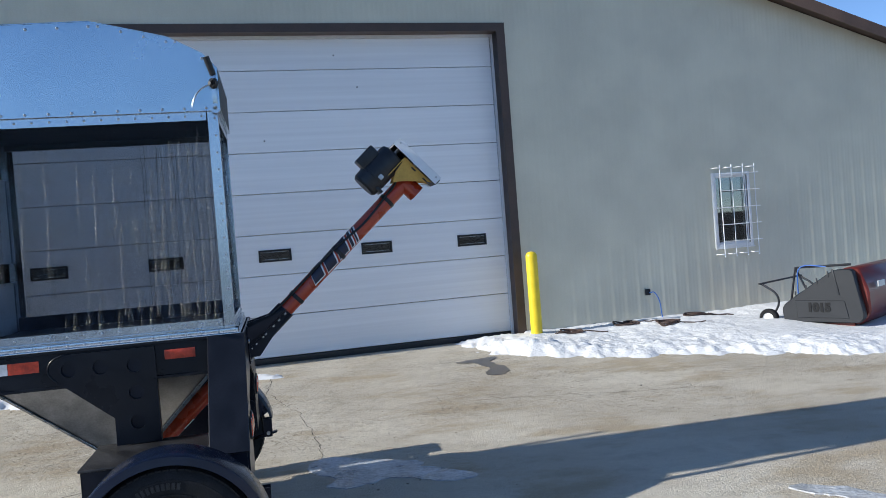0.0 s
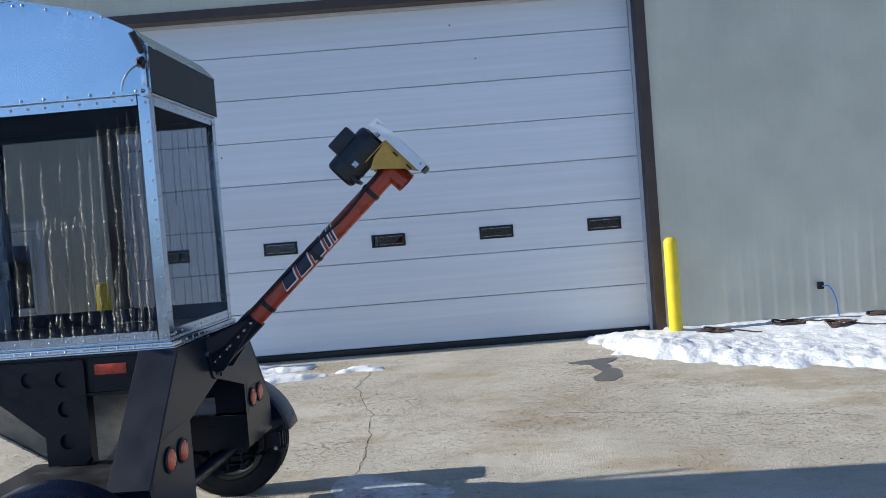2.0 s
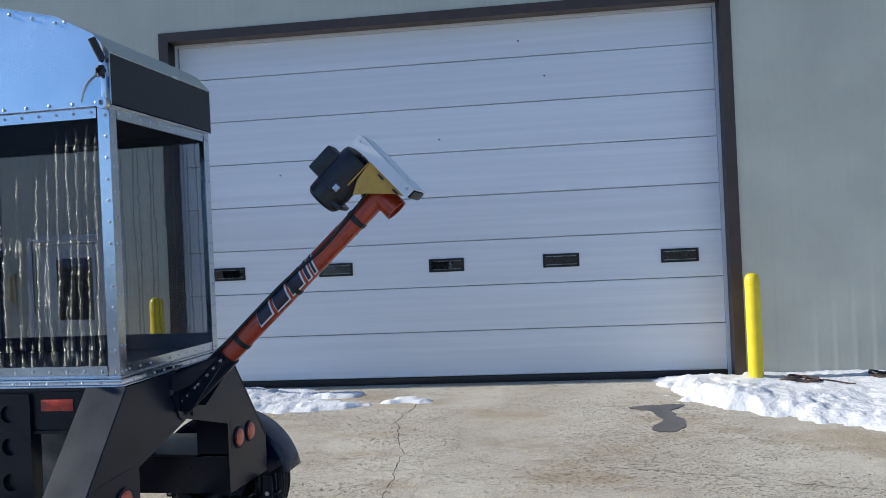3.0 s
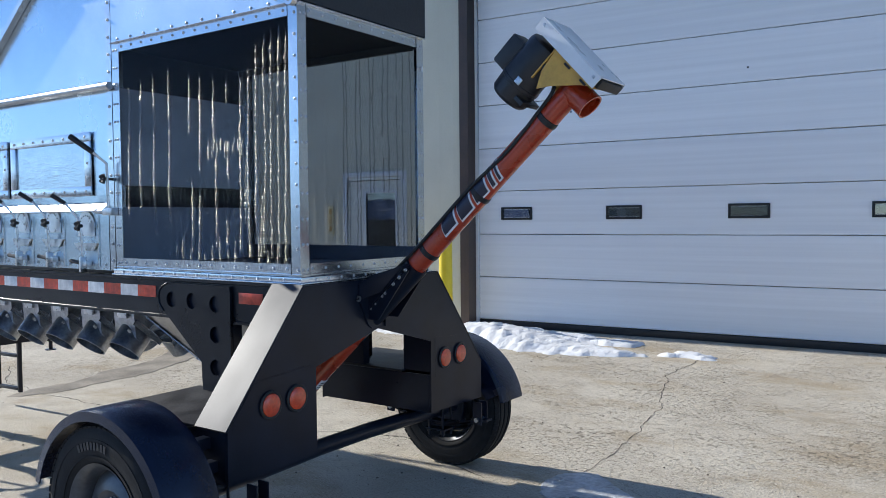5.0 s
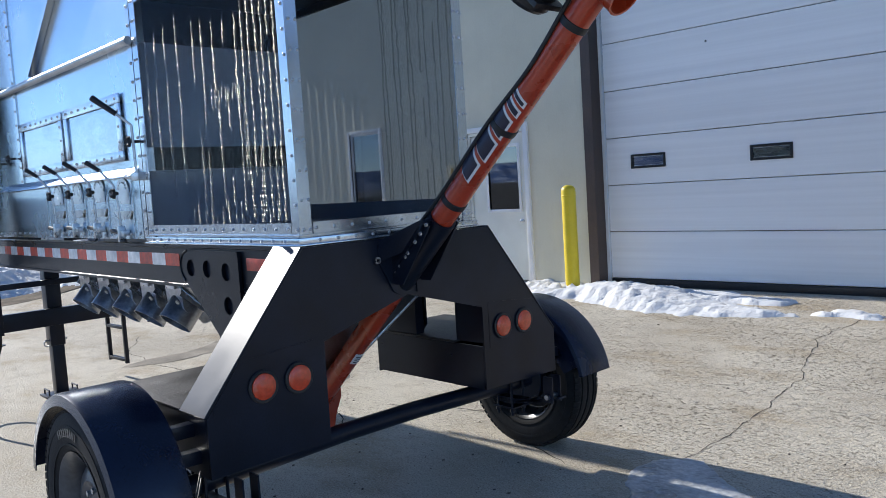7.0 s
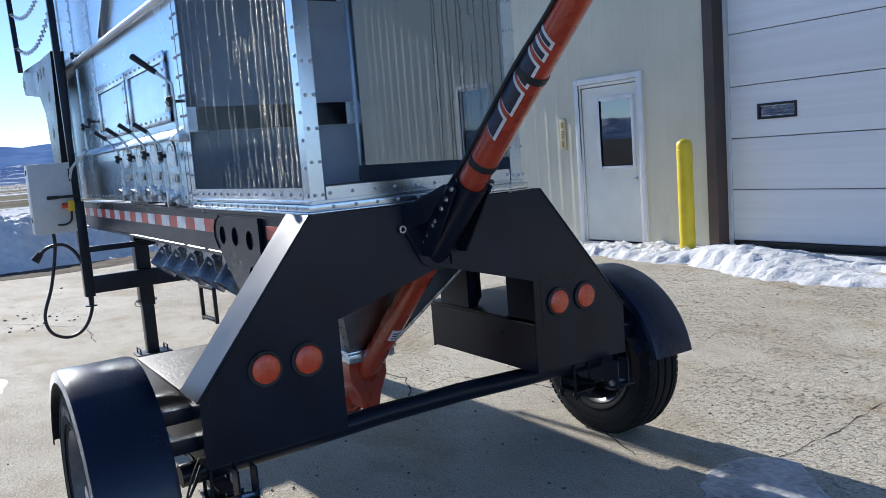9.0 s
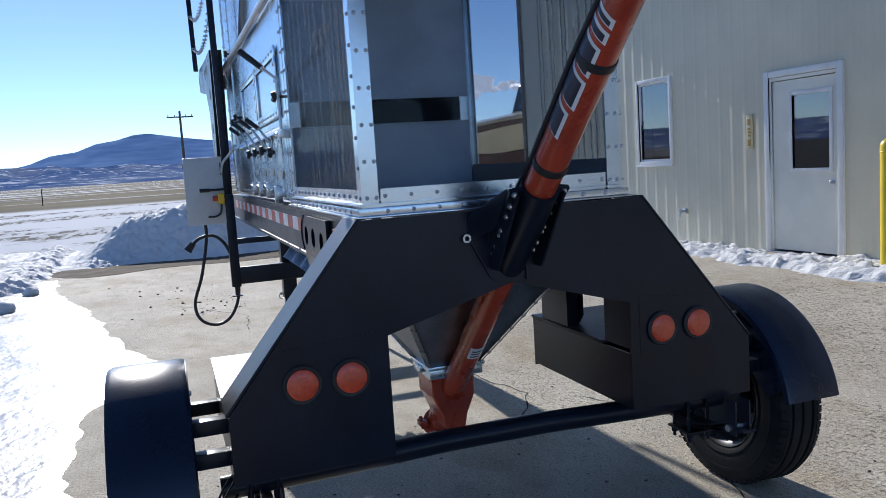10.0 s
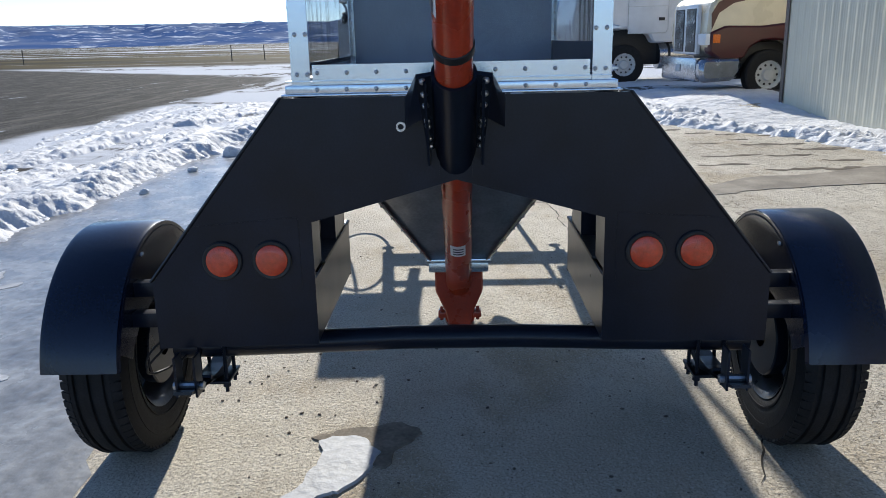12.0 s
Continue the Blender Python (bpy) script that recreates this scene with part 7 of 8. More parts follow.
RUNS = ((-0.835, 2.36, 2.08), (-0.750, 2.35, 1.44), (-0.640, 2.33, 1.98), (-0.630, 1.98, 1.48), (-0.545, 2.31, 1.50), (-0.445, 2.32, 1.46), (-0.385, 2.36, 1.44), (-0.330, 2.47, 1.62), (-0.270, 2.50, 1.46), (-0.225, 2.52, 1.44), (-0.170, 2.53, 1.45), (-0.125, 2.50, 1.43), (-0.82, 1.83, 1.45), (-0.30, 1.75, 1.43), (-0.41, 1.9, 1.5), (-1.00, 2.42, 1.62), (-1.13, 2.40, 1.55), (-1.25, 2.38, 1.70), (-1.36, 2.36, 1.66))
for k, (x, zt, zl) in enumerate(RUNS):
    ripple_run(x, zt, zl, k + 1, 1.45, -0.015)
# the patch where several strips join, and short ones along the foot
for k in range(9):
    ripple_run(-0.69 + 0.032 * k, 2.035 - 0.01 * (k % 3), 1.93 + 0.012 * (k % 4), 40 + k, 1.5)
for k in range(16):
    ripple_run(-1.02 + 0.058 * k, 1.455 + 0.022 * (k * 7 % 5), 1.415, 60 + k, 1.7)


# Dark strips on the far sheet, the ripples' shade put into their tint.
for k in range(12):
    ripple_run(-0.075 - 0.052 * k + 0.012 * math.sin(3 * k), 2.57, 1.42, 90 + k, 0.42, 0.0, YF - 0.0125, M_RIPPLE_SHADE)


# ---- things round the yard ----
def sweeper():
    m = pose(7.82, 4.78, ground_z(7.8, 4.8) - 0.07, 0, 0, 31) @ Matrix.Scale(0.83, 4)
    t = thing("lawn_sweeper", "tow-behind lawn sweeper with grey end cap and dark red body", "sweeper", m)
    prof = [(-0.66, 0.17), (-0.60, 0.14), (0.62, 0.14), (0.69, 0.22), (0.70, 0.30), (0.56, 1.02), (0.50, 1.06), (0.28, 1.05), (0.20, 1.02), (-0.46, 0.58), (-0.64, 0.44), (-0.68, 0.36)]
    prof = [(-a, b) for a, b in prof]
    bm = bmesh.new()
    prism(bm, prof, 0.0, 0.14, "x", 0.015)
    cap = part("end_cap", bm, M_GREY_PLASTIC, t, "grey moulded plastic end cap")
    bm = bmesh.new()
    prism(bm, [(0.44, 0.52), (-0.40, 0.52), (-0.46, 0.22), (0.42, 0.22), (0.40, 0.30)], -0.012, 0.0, "x", 0.005)
    box(bm, -0.012, 0.0, -0.44, -0.41, 0.55, 1.0, 0.004, Matrix.Rotation(radians(-11), 4, "X"))
    for k in range(4):
        yy = 0.42 - 0.19 * k
        box(bm, -0.006, 0.002, yy - 0.012, yy + 0.012, 0.58 + 0.115 * k, 0.68 + 0.115 * k)
    part("cap_rib", bm, M_GREY_PLASTIC, cap)
    cu = bpy.data.curves.new("model_number", "FONT")
    cu.body, cu.size, cu.extrude, cu.align_x = "1015", 0.20, 0.004, "CENTER"
    cu.offset = 0.013
    cu.materials.append(M_RUBBER)
    tx = new("model_number", cu)
    tx.parent = cap
    tx.matrix_local = pose(-0.017, 0.03, 0.335, 90, 0, -90)
    bm = bmesh.new()
    body = [(-0.60, 0.10), (0.58, 0.10), (0.62, 0.30), (0.40, 0.55), (-0.18, 0.96), (-0.40, 1.08), (-0.60, 1.07), (-0.74, 0.70), (-0.76, 0.30)]
    prism(bm, body, 0.145, 1.95, "x", 0.03)
    part("tank", bm, M_TANK_RED, t, "dark red steel body")
    bm = bmesh.new()
    prism(bm, [(-0.50, 0.02), (0.45, 0.05), (0.45, 0.10), (-0.50, 0.13)], 0.10, 1.95, "x")
    part("skirt", bm, M_TANK_RED, t)
    bm = bmesh.new()
    prism(bm, prof, 1.955, 2.09, "x", 0.015)
    part("end_cap", bm, M_GREY_PLASTIC, t, "grey moulded plastic end cap")
    for x in (0.32, 1.8):
        bm = bmesh.new()
        lathe(bm, [(0.10, -0.05), (0.15, -0.058), (0.17, -0.04), (0.175, 0.0), (0.17, 0.04), (0.15, 0.058), (0.10, 0.05)], (x - 0.2, 0.98, 0.175), (1, 0, 0), 30)
        w = part("wheel", bm, M_RUBBER, t, "small tyre with white disc")
        bm = bmesh.new()
        lathe(bm, [(0.105, -0.045), (0.09, -0.03), (0.05, -0.05), (0.03, -0.06), (0.0, -0.06)], (x - 0.2, 0.98, 0.175), (1, 0, 0), 26)
        part("rim", bm, M_VINYL, w, "white wheel disc")
    for x in (0.18, 1.85):
        bm = bmesh.new()
        tube(bm, curve_pts([(x, 0.95, 0.2), (x, 0.82, 0.42), (x, 0.86, 0.62), (x, 1.12, 0.80)], 5), 0.02, 8)
        part("frame_arm", bm, M_GREY_PLASTIC, t, "bent tube frame")
    bm = bmesh.new()
    bar(bm, (0.12, 1.13, 0.80), (1.95, 1.13, 0.80), 0.03, 0.03)
    part("cross_tube", bm, M_RUBBER_SOFT, t)
    bm = bmesh.new()
    tube(bm, [(0.24, 0.62, 0.42), (0.24, 0.50, 1.08), (0.24, -0.45, 1.12)], 0.022, 8)
    tube(bm, [(0.24, 0.50, 1.08), (0.24, 0.30, 0.62)], 0.018, 8)
    part("handle_frame", bm, M_GREY_PLASTIC, t, "raised tube frame")
    bm = bmesh.new()
    tube(bm, curve_pts([(0.20, -0.05, 1.09), (0.20, 0.30, 1.12), (0.20, 0.44, 1.02), (0.20, 0.46, 0.75), (0.20, 0.48, 0.40), (0.22, 0.72, 0.22)], 6), 0.012, 7)
    part("hose", bm, M_BLUE_HOSE, t, "blue rubber hose")
    bm = bmesh.new()
    box(bm, 0.40, 0.70, -0.815, -0.80, 0.72, 0.82, 0.003)
    part("badge", bm, M_BOX, t, "pale label plate")


sweeper()


def truck_wheel(t, x, y, r, rimmat):
    bm = bmesh.new()
    lathe(bm, [(r * 0.55, -0.11), (r * 0.72, -0.14), (r * 0.93, -0.135), (r, -0.10), (r, 0.10), (r * 0.93, 0.135), (r * 0.72, 0.14), (r * 0.55, 0.11)], (x, y, r), (1, 0, 0), 36)
    w = part("wheel", bm, M_RUBBER, t, "truck tyre with pierced steel disc")
    bm = bmesh.new()
    lathe(bm, [(r * 0.57, 0.115), (r * 0.52, 0.10), (r * 0.46, 0.045), (r * 0.25, 0.03), (r * 0.20, 0.10), (0.0, 0.11)], (x, y, r), (1, 0, 0), 32)
    rim = part("rim", bm, rimmat, w, "pale dusty steel disc")
    bm = bmesh.new()
    for k in range(10):
        a = 2 * math.pi * k / 10
        rod(bm, (x + 0.058, y + r * 0.39 * math.cos(a), r + r * 0.39 * math.sin(a)), (x + 0.062, y + r * 0.39 * math.cos(a), r + r * 0.39 * math.sin(a)), r * 0.05, 10)
    part("hand_hole", bm, M_RUBBER_SOFT, w, kind="stuff")


def conventional_truck():
    """Nose towards -y, its flank towards +x."""
    t = thing("highway_truck", "cream and maroon long-nosed truck parked behind the shed corner", "truck", pose(-14.05, 5.0, 0.13, 0, 0, 6) @ Matrix.Scale(0.93, 4))
    arch = [(2.02, 1.02), (1.95, 1.15), (1.72, 1.26), (1.45, 1.29), (1.18, 1.26), (0.95, 1.13), (0.84, 0.90)]
    bm = bmesh.new()
    prism(bm, [(0.10, 1.05), (0.02, 1.25), (0.05, 2.00), (0.16, 2.16), (0.42, 2.28), (2.9, 2.66), (2.9, 1.02)] + arch + [(0.5, 0.92)], -2.28, -0.10, "x", 0.07)
    hood = part("hood", bm, M_TRUCK_CREAM, t, "long cream bonnet")
    bm = bmesh.new()
    # maroon band that climbs from behind the grille and runs back along the bonnet
    prism(bm, [(0.10, 1.52), (0.24, 1.86), (0.55, 2.06), (1.3, 2.20), (2.9, 2.40), (2.9, 2.52), (1.3, 2.34), (0.5, 2.22), (0.22, 2.08), (0.08, 1.85)], -0.100, -0.086, "x")
    part("stripe", bm, M_TRUCK_RED, hood, "maroon stripe")
    bm = bmesh.new()
    prism(bm, [(0.06, 1.05), (0.06, 1.46), (0.4, 1.60), (1.2, 1.58), (2.0, 1.66), (2.9, 1.70), (2.9, 1.02)] + arch + [(0.3, 0.88)], -0.36, -0.02, "x", 0.04)
    part("fender", bm, M_TRUCK_RED, t, "maroon front wing")
    bm = bmesh.new()
    prism(bm, [(-0.10, 0.40), (-0.16, 0.60), (-0.14, 0.90), (0.0, 0.94), (0.80, 0.94), (0.78, 0.60), (0.66, 0.44)], -0.30, 0.02, "x", 0.09)
    box(bm, -2.3, -0.26, -0.17, 0.0, 0.42, 0.93, 0.04)
    bumper = part("bumper", bm, M_CHROME, t, "dusty chrome bumper")
    bm = bmesh.new()
    box(bm, -1.34, -1.08, -0.185, -0.172, 0.62, 0.78, 0.004)
    part("plate", bm, M_BOX, bumper, "pale number plate without marks")
    bm = bmesh.new()
    box(bm, -1.88, -0.52, -0.05, 0.04, 1.0, 2.06, 0.02)
    g = part("grille", bm, M_TRUCK_WHITE, t, "white grille surround split in two")
    for c0 in (-1.80, -1.14):
        bm = bmesh.new()
        box(bm, c0, c0 + 0.54, -0.060, -0.051, 1.05, 1.98, 0.004)
        mesh_panel = part("grille_panel", bm, M_RUBBER_SOFT, g, "dark grille mesh")
        for k in range(9):
            bm = bmesh.new()
            box(bm, c0 + 0.03 + k * 0.056, c0 + 0.045 + k * 0.056, -0.068, -0.061, 1.07, 1.96)
            part("grille_bar", bm, M_CHROME, mesh_panel)
    bm = bmesh.new()
    box(bm, -0.48, -0.06, -0.04, 0.10, 1.20, 1.44, 0.02)
    lampo = part("headlamp", bm, M_VINYL, t, "rectangular headlamp")
    bm = bmesh.new()
    box(bm, -0.045, 0.0, 0.11, 0.27, 1.24, 1.42, 0.015)
    part("turn_lamp", bm, M_ORANGE, lampo, "amber corner lamp")
    truck_wheel(t, -0.20, 1.45, 0.54, M_BOX)
    bm = bmesh.new()
    prism(bm, [(2.9, 0.9), (2.9, 2.64), (3.18, 3.42), (3.3, 3.5), (5.2, 3.56), (5.2, 0.9)], -2.28, -0.08, "x", 0.06)
    cab = part("cab", bm, M_TRUCK_CREAM, t, "cream cab")
    for c0, c1 in ((-2.16, -1.22), (-1.16, -0.22)):
        bm = bmesh.new()
        prism(bm, [(2.905, 2.70), (2.93, 2.69), (3.15, 3.36), (3.125, 3.37)], c0, c1, "x")
        part("windscreen", bm, M_DARK_GLASS, cab, "dark split windscreen")
    bm = bmesh.new()
    box(bm, -0.078, -0.068, 3.35, 4.2, 2.55, 3.30, 0.004)
    part("side_window", bm, M_DARK_GLASS, cab)
    bm = bmesh.new()
    prism(bm, [(2.86, 3.36), (2.90, 3.44), (3.22, 3.52), (3.22, 3.46)], -2.2, -0.16, "x")
    visor = part("sun_visor", bm, M_CHROME, cab, "grey sun visor over the windscreen")
    for k in range(5):
        bm = bmesh.new()
        box(bm, -1.95 + 0.38 * k, -1.80 + 0.38 * k, 3.18, 3.30, 3.50, 3.58, 0.02)
        part("roof_lamp", bm, M_ORANGE, cab, "amber roof lamp")
    bm = bmesh.new()
    tube(bm, curve_pts([(-0.06, 3.1, 2.75), (0.28, 3.0, 2.78), (0.28, 3.0, 3.1)], 4), 0.02, 7)
    box(bm, 0.18, 0.38, 2.96, 3.04, 2.85, 3.32, 0.02)
    part("mirror", bm, M_CHROME, cab, "tall side mirror on an arm")
    bm = bmesh.new()
    box(bm, -2.0, -0.42, 0.5, 5.2, 0.45, 1.24, 0.02)
    part("underbody", bm, M_RUBBER_SOFT, t, "dark frame and axle")


conventional_truck()


def cab_truck():
    t = thing("cabover_truck", "white cab truck standing beyond the shed corner", "truck", pose(-19.0, 4.36, 0.20, 0, 0, 4))
    bm = bmesh.new()
    cab = [(-1.35, 0.75), (-1.40, 1.6), (-1.15, 3.0), (0.9, 3.15), (1.55, 3.1), (1.60, 1.1), (0.75, 1.05), (0.62, 1.28), (0.35, 1.42), (-0.35, 1.42), (-0.62, 1.25), (-0.75, 0.75)]
    prism(bm, cab, -2.4, 0.0, "x", 0.05)
    part("cab", bm, M_TRUCK_WHITE, t, "white painted cab")
    bm = bmesh.new()
    box(bm, 0.002, 0.02, 0.05, 1.10, 1.30, 2.98, 0.008)
    d = part("door", bm, M_TRUCK_WHITE, t, "white cab door with seam")
    bm = bmesh.new()
    box(bm, 0.021, 0.028, 0.15, 1.0, 2.15, 2.85, 0.004)
    part("window", bm, M_DARK_GLASS, d)
    bm = bmesh.new()
    tube(bm, [(0.022, 0.05, 2.95), (0.022, 0.05, 1.40), (0.022, 0.12, 1.31), (0.022, 1.03, 1.31), (0.022, 1.10, 1.40), (0.022, 1.10, 2.95)], 0.012, 6)
    tube(bm, [(0.022, 0.06, 1.98), (0.022, 1.09, 1.98)], 0.008, 6)
    part("seam", bm, M_BOX, d, "grey rubber seam round the door")
    bm = bmesh.new()
    box(bm, 0.021, 0.045, 0.85, 1.0, 1.62, 1.70, 0.006)
    part("handle", bm, M_RUBBER_SOFT, d)
    bm = bmesh.new()
    tube(bm, curve_pts([(0.05, -0.55, 2.1), (0.30, -0.65, 2.1), (0.30, -0.65, 1.9)], 4), 0.02, 7)
    box(bm, 0.24, 0.36, -0.72, -0.58, 1.75, 2.4, 0.02)
    part("mirror", bm, M_RUBBER_SOFT, t)
    truck_wheel(t, -0.15, 0.0, 0.52, M_BOX)
    bm = bmesh.new()
    rod(bm, (-0.4, 0.95, 0.72), (-0.4, 2.2, 0.72), 0.33, 26)
    tank = part("fuel_tank", bm, M_CHROME, t, "round aluminium fuel tank")
    for yy in (1.2, 1.9):
        bm = bmesh.new()
        ring(bm, (-0.4, yy, 0.72), (0, 1, 0), 0.34, 0.325, 0.06, 26)
        part("strap", bm, M_RUBBER_SOFT, tank)
    bm = bmesh.new()
    box(bm, -2.2, -0.1, 1.65, 6.5, 0.95, 1.15, 0.01)
    box(bm, -1.9, -0.3, 1.65, 2.0, 1.15, 2.8, 0.02)
    box(bm, -2.0, -0.42, -0.9, 1.65, 0.5, 1.4, 0.02)
    part("chassis", bm, M_RUBBER_SOFT, t, "dark frame rails")
    bm = bmesh.new()
    rod(bm, (-0.25, 1.78, 1.0), (-0.25, 1.78, 3.6), 0.07, 14)
    part("exhaust_stack", bm, M_CHROME, t)
    bm = bmesh.new()
    box(bm, 0.0, 0.02, -0.70, -0.55, 1.02, 1.10, 0.006)
    part("marker", bm, M_ORANGE, t)
    truck_wheel(t, -0.15, 5.0, 0.52, M_BOX)


cab_truck()


# ---- distance ----
def utility_pole(x, y, lean):
    t = thing("utility_pole", "weathered wooden power pole with one cross arm", "pole", pose(x, y, 0, 0, lean, 0))
    bm = bmesh.new()
    rod(bm, (0, 0, -0.5), (0, 0, 8.6), 0.16, 12, r2=0.11)
    part("pole", bm, M_WOOD, t)
    bm = bmesh.new()
    bar(bm, (0.12, -1.35, 7.95), (0.12, 1.35, 7.95), 0.11, 0.13)
    a = part("cross_arm", bm, M_WOOD, t)
    for yy in (-1.2, -0.55, 0.55, 1.2):
        bm = bmesh.new()
        lathe(bm, [(0.02, 0), (0.05, 0.03), (0.045, 0.10), (0.06, 0.12), (0.03, 0.18), (0, 0.19)], (0.12, yy, 8.02), (0, 0, 1), 10)
        part("insulator", bm, M_BOX, a)


utility_pole(-87, 1.2, -1.2)
utility_pole(-150, 60.0, 0.5)


def wire_fence():
    for k, y in enumerate((-72, -55, -39, -20.1, -17.1, -13.9, -10.6)):
        x = -70 + 0.3 * math.sin(k * 2.1)
        f = thing("fence_post", "dark slim fence post in the field", "fence post", pose(x, y, 0, 1.5 * math.sin(k * 5), 1.5 * math.cos(k * 3), 0), "posts of the field fence")
        bm = bmesh.new()
        rod(bm, (0, 0, -0.3), (0, 0, 1.35), 0.045, 8, r2=0.04)
        part("post", bm, M_RUBBER_SOFT, f)
    w = thing("fence_wire", "thin strands of a field fence", "fence", (0, 0, 0))
    for z in (0.5, 0.9, 1.3):
        bm = bmesh.new()
        tube(bm, [(-70, y, z) for y in range(-96, -4, 4)], 0.008, 4)
        part("strand", bm, M_BOLT, w)


wire_fence()


# Far slopes: low and high carry the blue haze of distance in their colour.
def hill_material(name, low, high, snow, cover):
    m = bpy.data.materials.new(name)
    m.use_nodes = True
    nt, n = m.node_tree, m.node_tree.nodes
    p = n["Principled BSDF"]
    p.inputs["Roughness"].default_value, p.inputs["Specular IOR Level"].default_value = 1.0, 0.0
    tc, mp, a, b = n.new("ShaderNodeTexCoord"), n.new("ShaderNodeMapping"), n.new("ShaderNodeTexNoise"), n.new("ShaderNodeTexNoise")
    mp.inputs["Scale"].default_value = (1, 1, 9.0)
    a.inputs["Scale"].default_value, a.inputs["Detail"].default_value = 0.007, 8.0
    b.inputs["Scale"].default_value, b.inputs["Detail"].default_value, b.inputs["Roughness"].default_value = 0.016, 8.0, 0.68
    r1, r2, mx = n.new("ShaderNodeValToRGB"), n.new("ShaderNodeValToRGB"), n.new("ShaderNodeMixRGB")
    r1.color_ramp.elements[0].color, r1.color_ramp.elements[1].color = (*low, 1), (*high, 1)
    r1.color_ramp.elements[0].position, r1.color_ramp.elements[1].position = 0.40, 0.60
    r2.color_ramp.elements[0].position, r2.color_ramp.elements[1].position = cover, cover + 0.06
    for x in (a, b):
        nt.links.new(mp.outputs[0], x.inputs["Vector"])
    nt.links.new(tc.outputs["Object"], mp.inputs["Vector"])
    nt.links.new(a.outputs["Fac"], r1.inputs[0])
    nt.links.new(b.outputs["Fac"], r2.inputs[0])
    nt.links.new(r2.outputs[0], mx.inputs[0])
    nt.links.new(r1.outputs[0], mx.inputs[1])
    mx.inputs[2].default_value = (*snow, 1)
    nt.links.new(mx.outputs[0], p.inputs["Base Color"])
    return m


def skyline(name, dist, depth, profile, rough, mat, label, a0=-80.0, a1=80.0, step=0.25):
    """Far land: a strip of ground that climbs to a skyline given as (bearing from -x towards +y, elevation) in degrees."""
    xs, ys = [p[0] for p in profile], [p[1] for p in profile]
    verts, faces, rows = [], [], 14
    angs = np.arange(a0, a1 + 1e-6, step)
    for i, b in enumerate(angs):
        top = dist * math.tan(radians(float(np.interp(b, xs, ys))))
        for j in range(rows):
            f = j / (rows - 1)
            d = dist - depth * (1 - f)
            wob = noise.fractal(Vector((b * 0.55, f * 2.0, dist * 0.01)), 0.9, 2.0, 5)
            h = top * (f ** 1.3) * (1 + rough * wob * (1 if f < 1 else 0.06)) - (2 if j == 0 else 0)
            verts.append((-d * math.cos(radians(b)), d * math.sin(radians(b)), h))
    for i in range(len(angs) - 1):
        for j in range(rows - 1):
            k = i * rows + j
            faces.append((k, k + 1, k + rows + 1, k + rows))
    me = bpy.data.meshes.new(name)
    me.from_pydata(verts, [], faces)
    me.materials.append(mat)
    for p in me.polygons:
        p.use_smooth = True
    return tagged(new(name, me), label, "hills", kind="structure")


# Haze, and a lift for the backlit slopes, are put into these colours.
skyline("backdrop_mountain", 3900, 900, [(-80, 0.6), (-9.2, 1.25), (-8.0, 1.5), (-6.8, 1.95), (-5.2, 2.15), (-4.0, 2.6), (-2.6, 2.8), (-1.6, 3.1), (-0.6, 3.15), (0.4, 2.95), (1.6, 2.75), (3.0, 2.55), (4.2, 2.45), (6, 2.25), (7.5, 2.4), (9, 2.2), (12, 1.8), (18, 1.5), (30, 1.3), (80, 1.3)], 0.10, hill_material("hazy_mountain", (0.16, 0.27, 0.50), (0.22, 0.34, 0.57), (0.50, 0.58, 0.70), 0.80), "wooded mountain beyond the plain, haze blue in its colour")
skyline("backdrop_mesa", 2400, 1000, [(-80, 1.40), (-40, 1.36), (-30, 1.38), (-20, 1.36), (-13, 1.40), (-9, 1.36), (-7, 1.30), (-4, 1.10), (-2, 1.25), (0, 1.05), (3, 1.0), (6, 1.2), (12, 1.0), (30, 0.9), (80, 0.9)], 0.35, hill_material("hazy_mesa", (0.08, 0.14, 0.30), (0.17, 0.22, 0.34), (0.66, 0.71, 0.78), 0.545), "long snow-dusted bench of low bluffs, haze blue in its colour")


def far_cloud():
    rnd = random.Random(12)
    bm = bmesh.new()
    d = Vector((-0.923, 0.375, 0.084)) * 3300
    side = Vector((0.375, 0.923, 0.0)).normalized()
    for k in range(26):
        f = rnd.uniform(-1, 1)
        r = rnd.uniform(24, 52) * (1 - 0.45 * abs(f))
        p = d + side * (f * 170) + Vector((0, 0, rnd.uniform(-10, 62) * (1 - 0.7 * abs(f))))
        bmesh.ops.create_icosphere(bm, subdivisions=3, radius=r, matrix=Matrix.Translation(p) @ Matrix.Diagonal((1, 1, 0.75, 1)))
    for v in bm.verts:
        v.co += Vector((0, 0, 1)) * 9 * noise.noise(v.co / 30) + side * 9 * noise.noise(v.co / 26 + Vector((9, 0, 0)))
    ob = new("backdrop_cloud", mesh_of("backdrop_cloud", bm, M_CLOUD, 180))
    tagged(ob, "low white cumulus cloud beyond the plain, glowing faintly", "cloud", kind="structure")


M_CLOUD = material("cloud_glow", (0.86, 0.86, 0.86), 1.0, vary=0.04, scale=0.01, fine=0.05, bump=0.0, spec=0.0)
# The cloud glows by itself in place of sunlight scattered through it.
cloud_bsdf = M_CLOUD.node_tree.nodes["Principled BSDF"]
cloud_bsdf.inputs["Emission Color"].default_value, cloud_bsdf.inputs["Emission Strength"].default_value = (0.95, 0.96, 1.0, 1), 0.5
far_cloud()


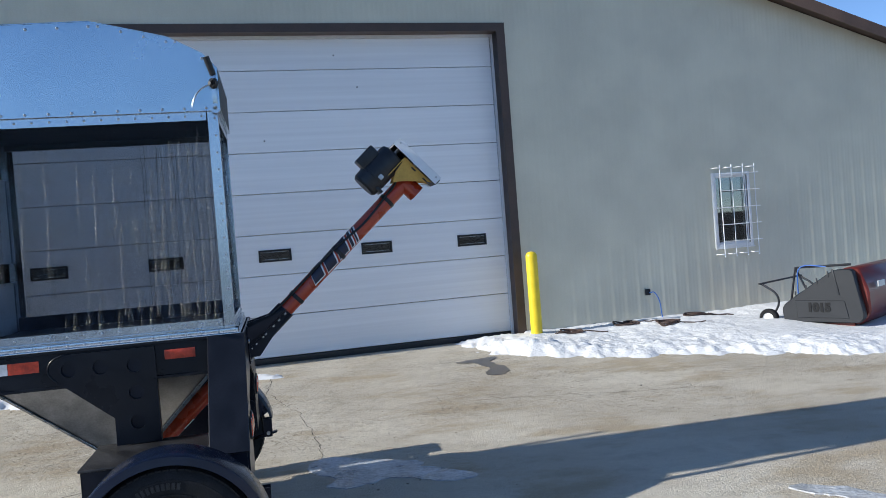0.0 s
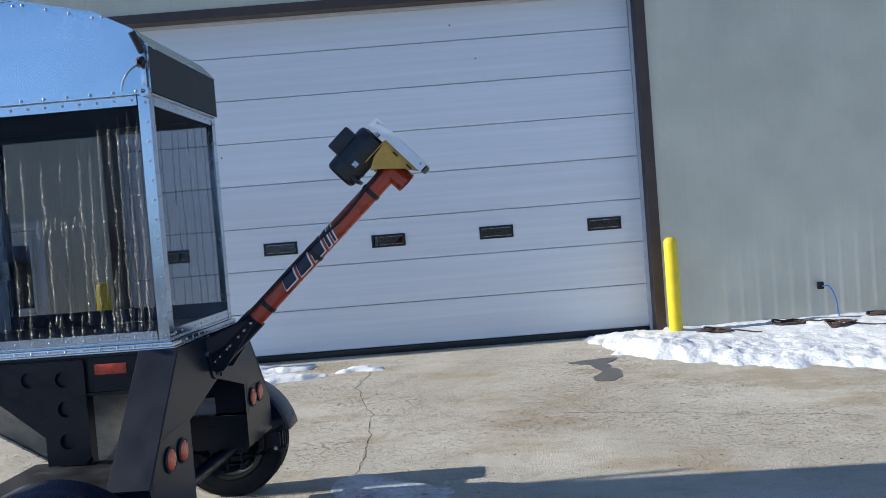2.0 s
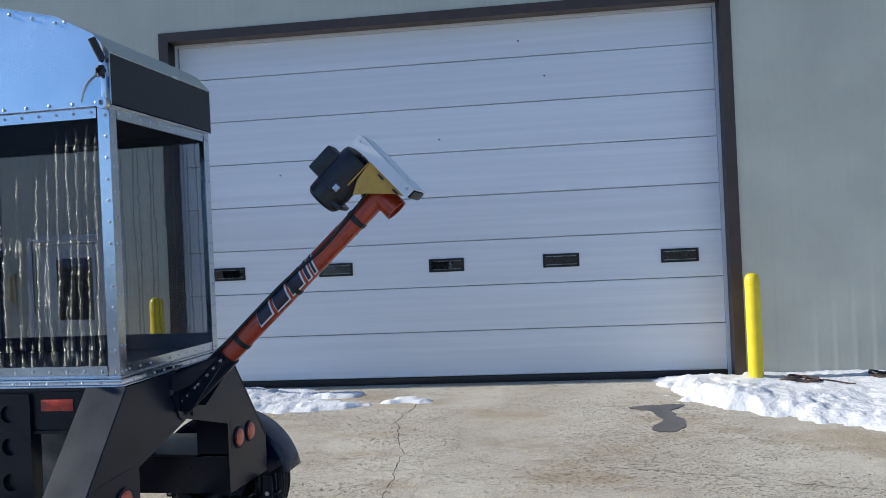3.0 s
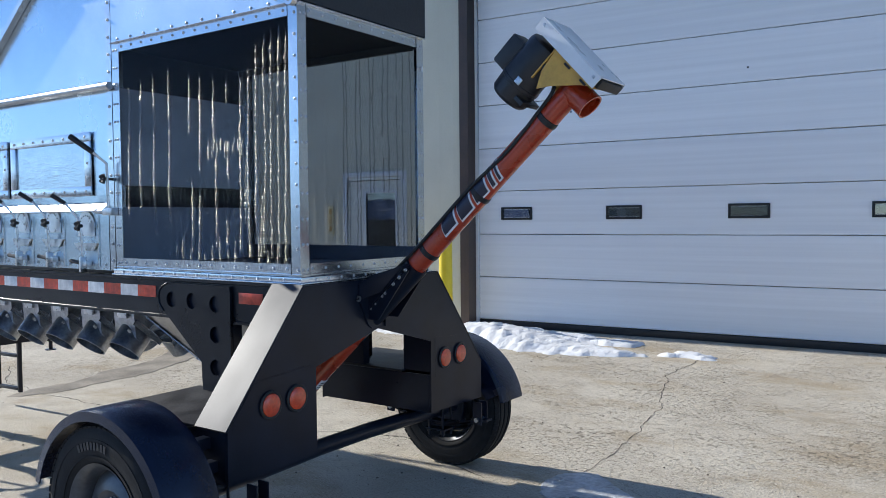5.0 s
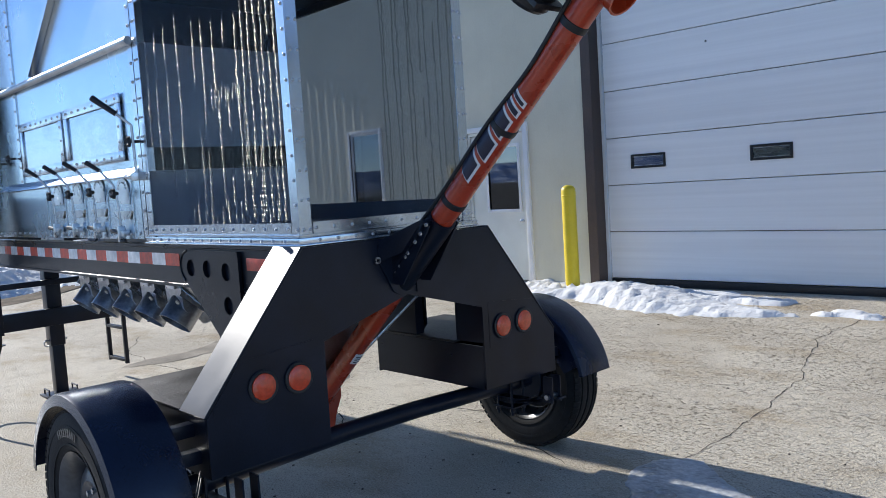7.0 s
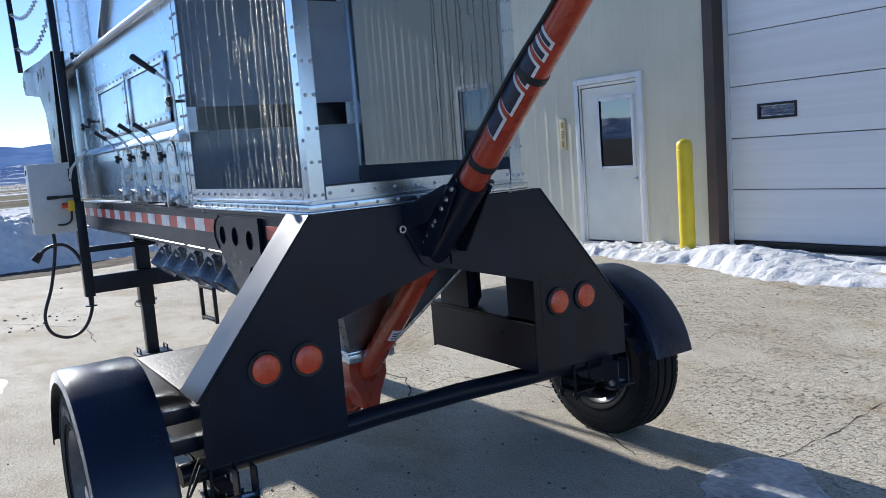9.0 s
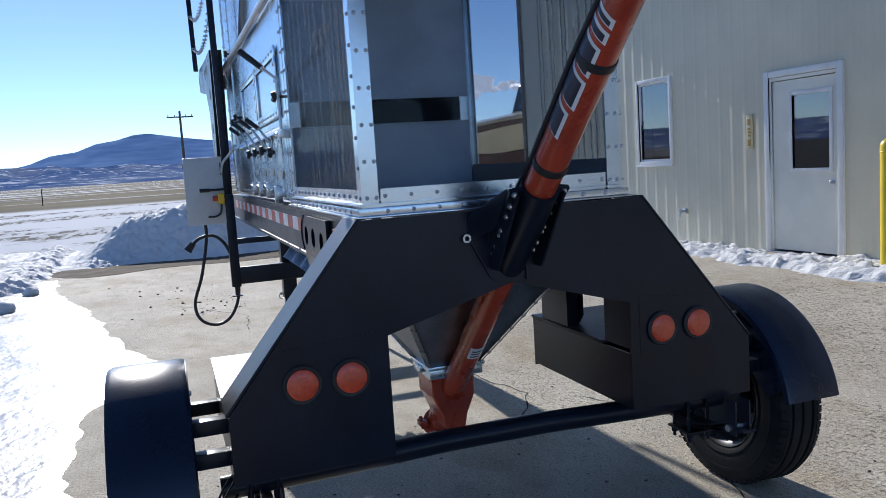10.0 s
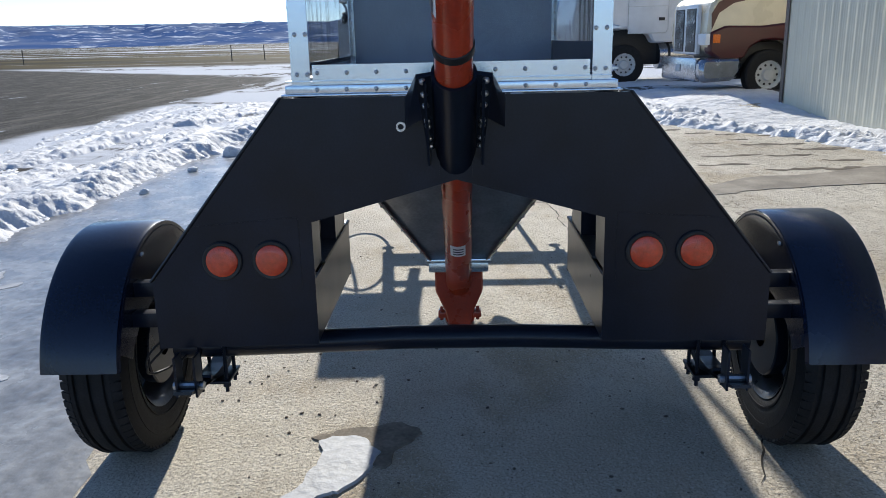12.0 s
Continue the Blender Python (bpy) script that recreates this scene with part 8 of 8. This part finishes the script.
# ---- small litter on the yard ----
def pebbles():
    rnd = random.Random(4)
    bm = bmesh.new()
    spots = [(-7.6, -0.9, 0.6, 40), (-6.8, -0.7, 0.5, 30), (-9.0, -1.0, 0.8, 30), (-1.2, 0.2, 2.5, 90), (1.0, 3.0, 3.0, 120), (-3.5, 2.5, 3.0, 110), (4.5, 2.5, 2.2, 60), (-0.9, -0.9, 0.6, 40), (0.0, 0.2, 0.9, 50)]
    for cx, cy, s, k in spots:
        for _ in range(k):
            x, y, r = rnd.gauss(cx, s * 0.6), rnd.gauss(cy, s * 0.6), rnd.choice((0.003, 0.004, 0.005, 0.007, 0.007, 0.013, 0.018) if cx < -5 else (0.003, 0.004, 0.005, 0.007))
            m = Matrix.Translation((x, y, ground_z(x, y) + r * 0.4)) @ Matrix.Rotation(rnd.uniform(0, 6), 4, "Z") @ Matrix.Diagonal((rnd.uniform(0.8, 1.8), 1, 0.6, 1))
            bmesh.ops.create_icosphere(bm, subdivisions=1, radius=r, matrix=m)
    ob = new("pebbles", mesh_of("pebbles", bm, M_STONE))
    tagged(ob, "scattered dark crumbs and small stones on concrete", "gravel", kind="stuff")


M_STONE = material("dark_stone", (0.11, 0.09, 0.07), 0.9, vary=0.4, scale=30)
pebbles()


def hose_coil(x, y, seed):
    """A hose that lies in loose loops, half sunk in the drift."""
    rnd = random.Random(seed)
    z = ground_z(x, y) + max(snow_right(x, y), 0.0) - 0.012
    t = thing("hose_coil", "brown hose in loose loops half sunk in snow", "hose", (x, y, z), "hoses in the snow")
    pts = []
    for k in range(30):
        a = 1.05 * k
        r = rnd.uniform(0.06, 0.17)
        u, v = 1.25 * r * math.cos(a) + 0.05 * math.sin(0.2 * k), r * math.sin(a)
        drape = max(snow_right(x + u, y + v), 0.0) + ground_z(x + u, y + v) - z
        pts.append((u, v, drape + rnd.uniform(-0.004, 0.035)))
    for k in range(5):
        u, v = 0.17 + 0.09 * k, -0.06 - 0.03 * k + rnd.uniform(-0.03, 0.03)
        pts.append((u, v, max(snow_right(x + u, y + v), 0.0) + ground_z(x + u, y + v) - z + 0.006))
    bm = bmesh.new()
    tube(bm, curve_pts(pts, 4), 0.011, 6)
    part("hose", bm, M_TWIG, t)


M_TWIG = material("brown_rubber", (0.06, 0.036, 0.028), 0.7, vary=0.4, scale=8)
for i, (x, y) in enumerate(((4.45, 6.0), (5.45, 6.2), (5.95, 5.8), (6.75, 6.35))):
    hose_coil(x, y, i)
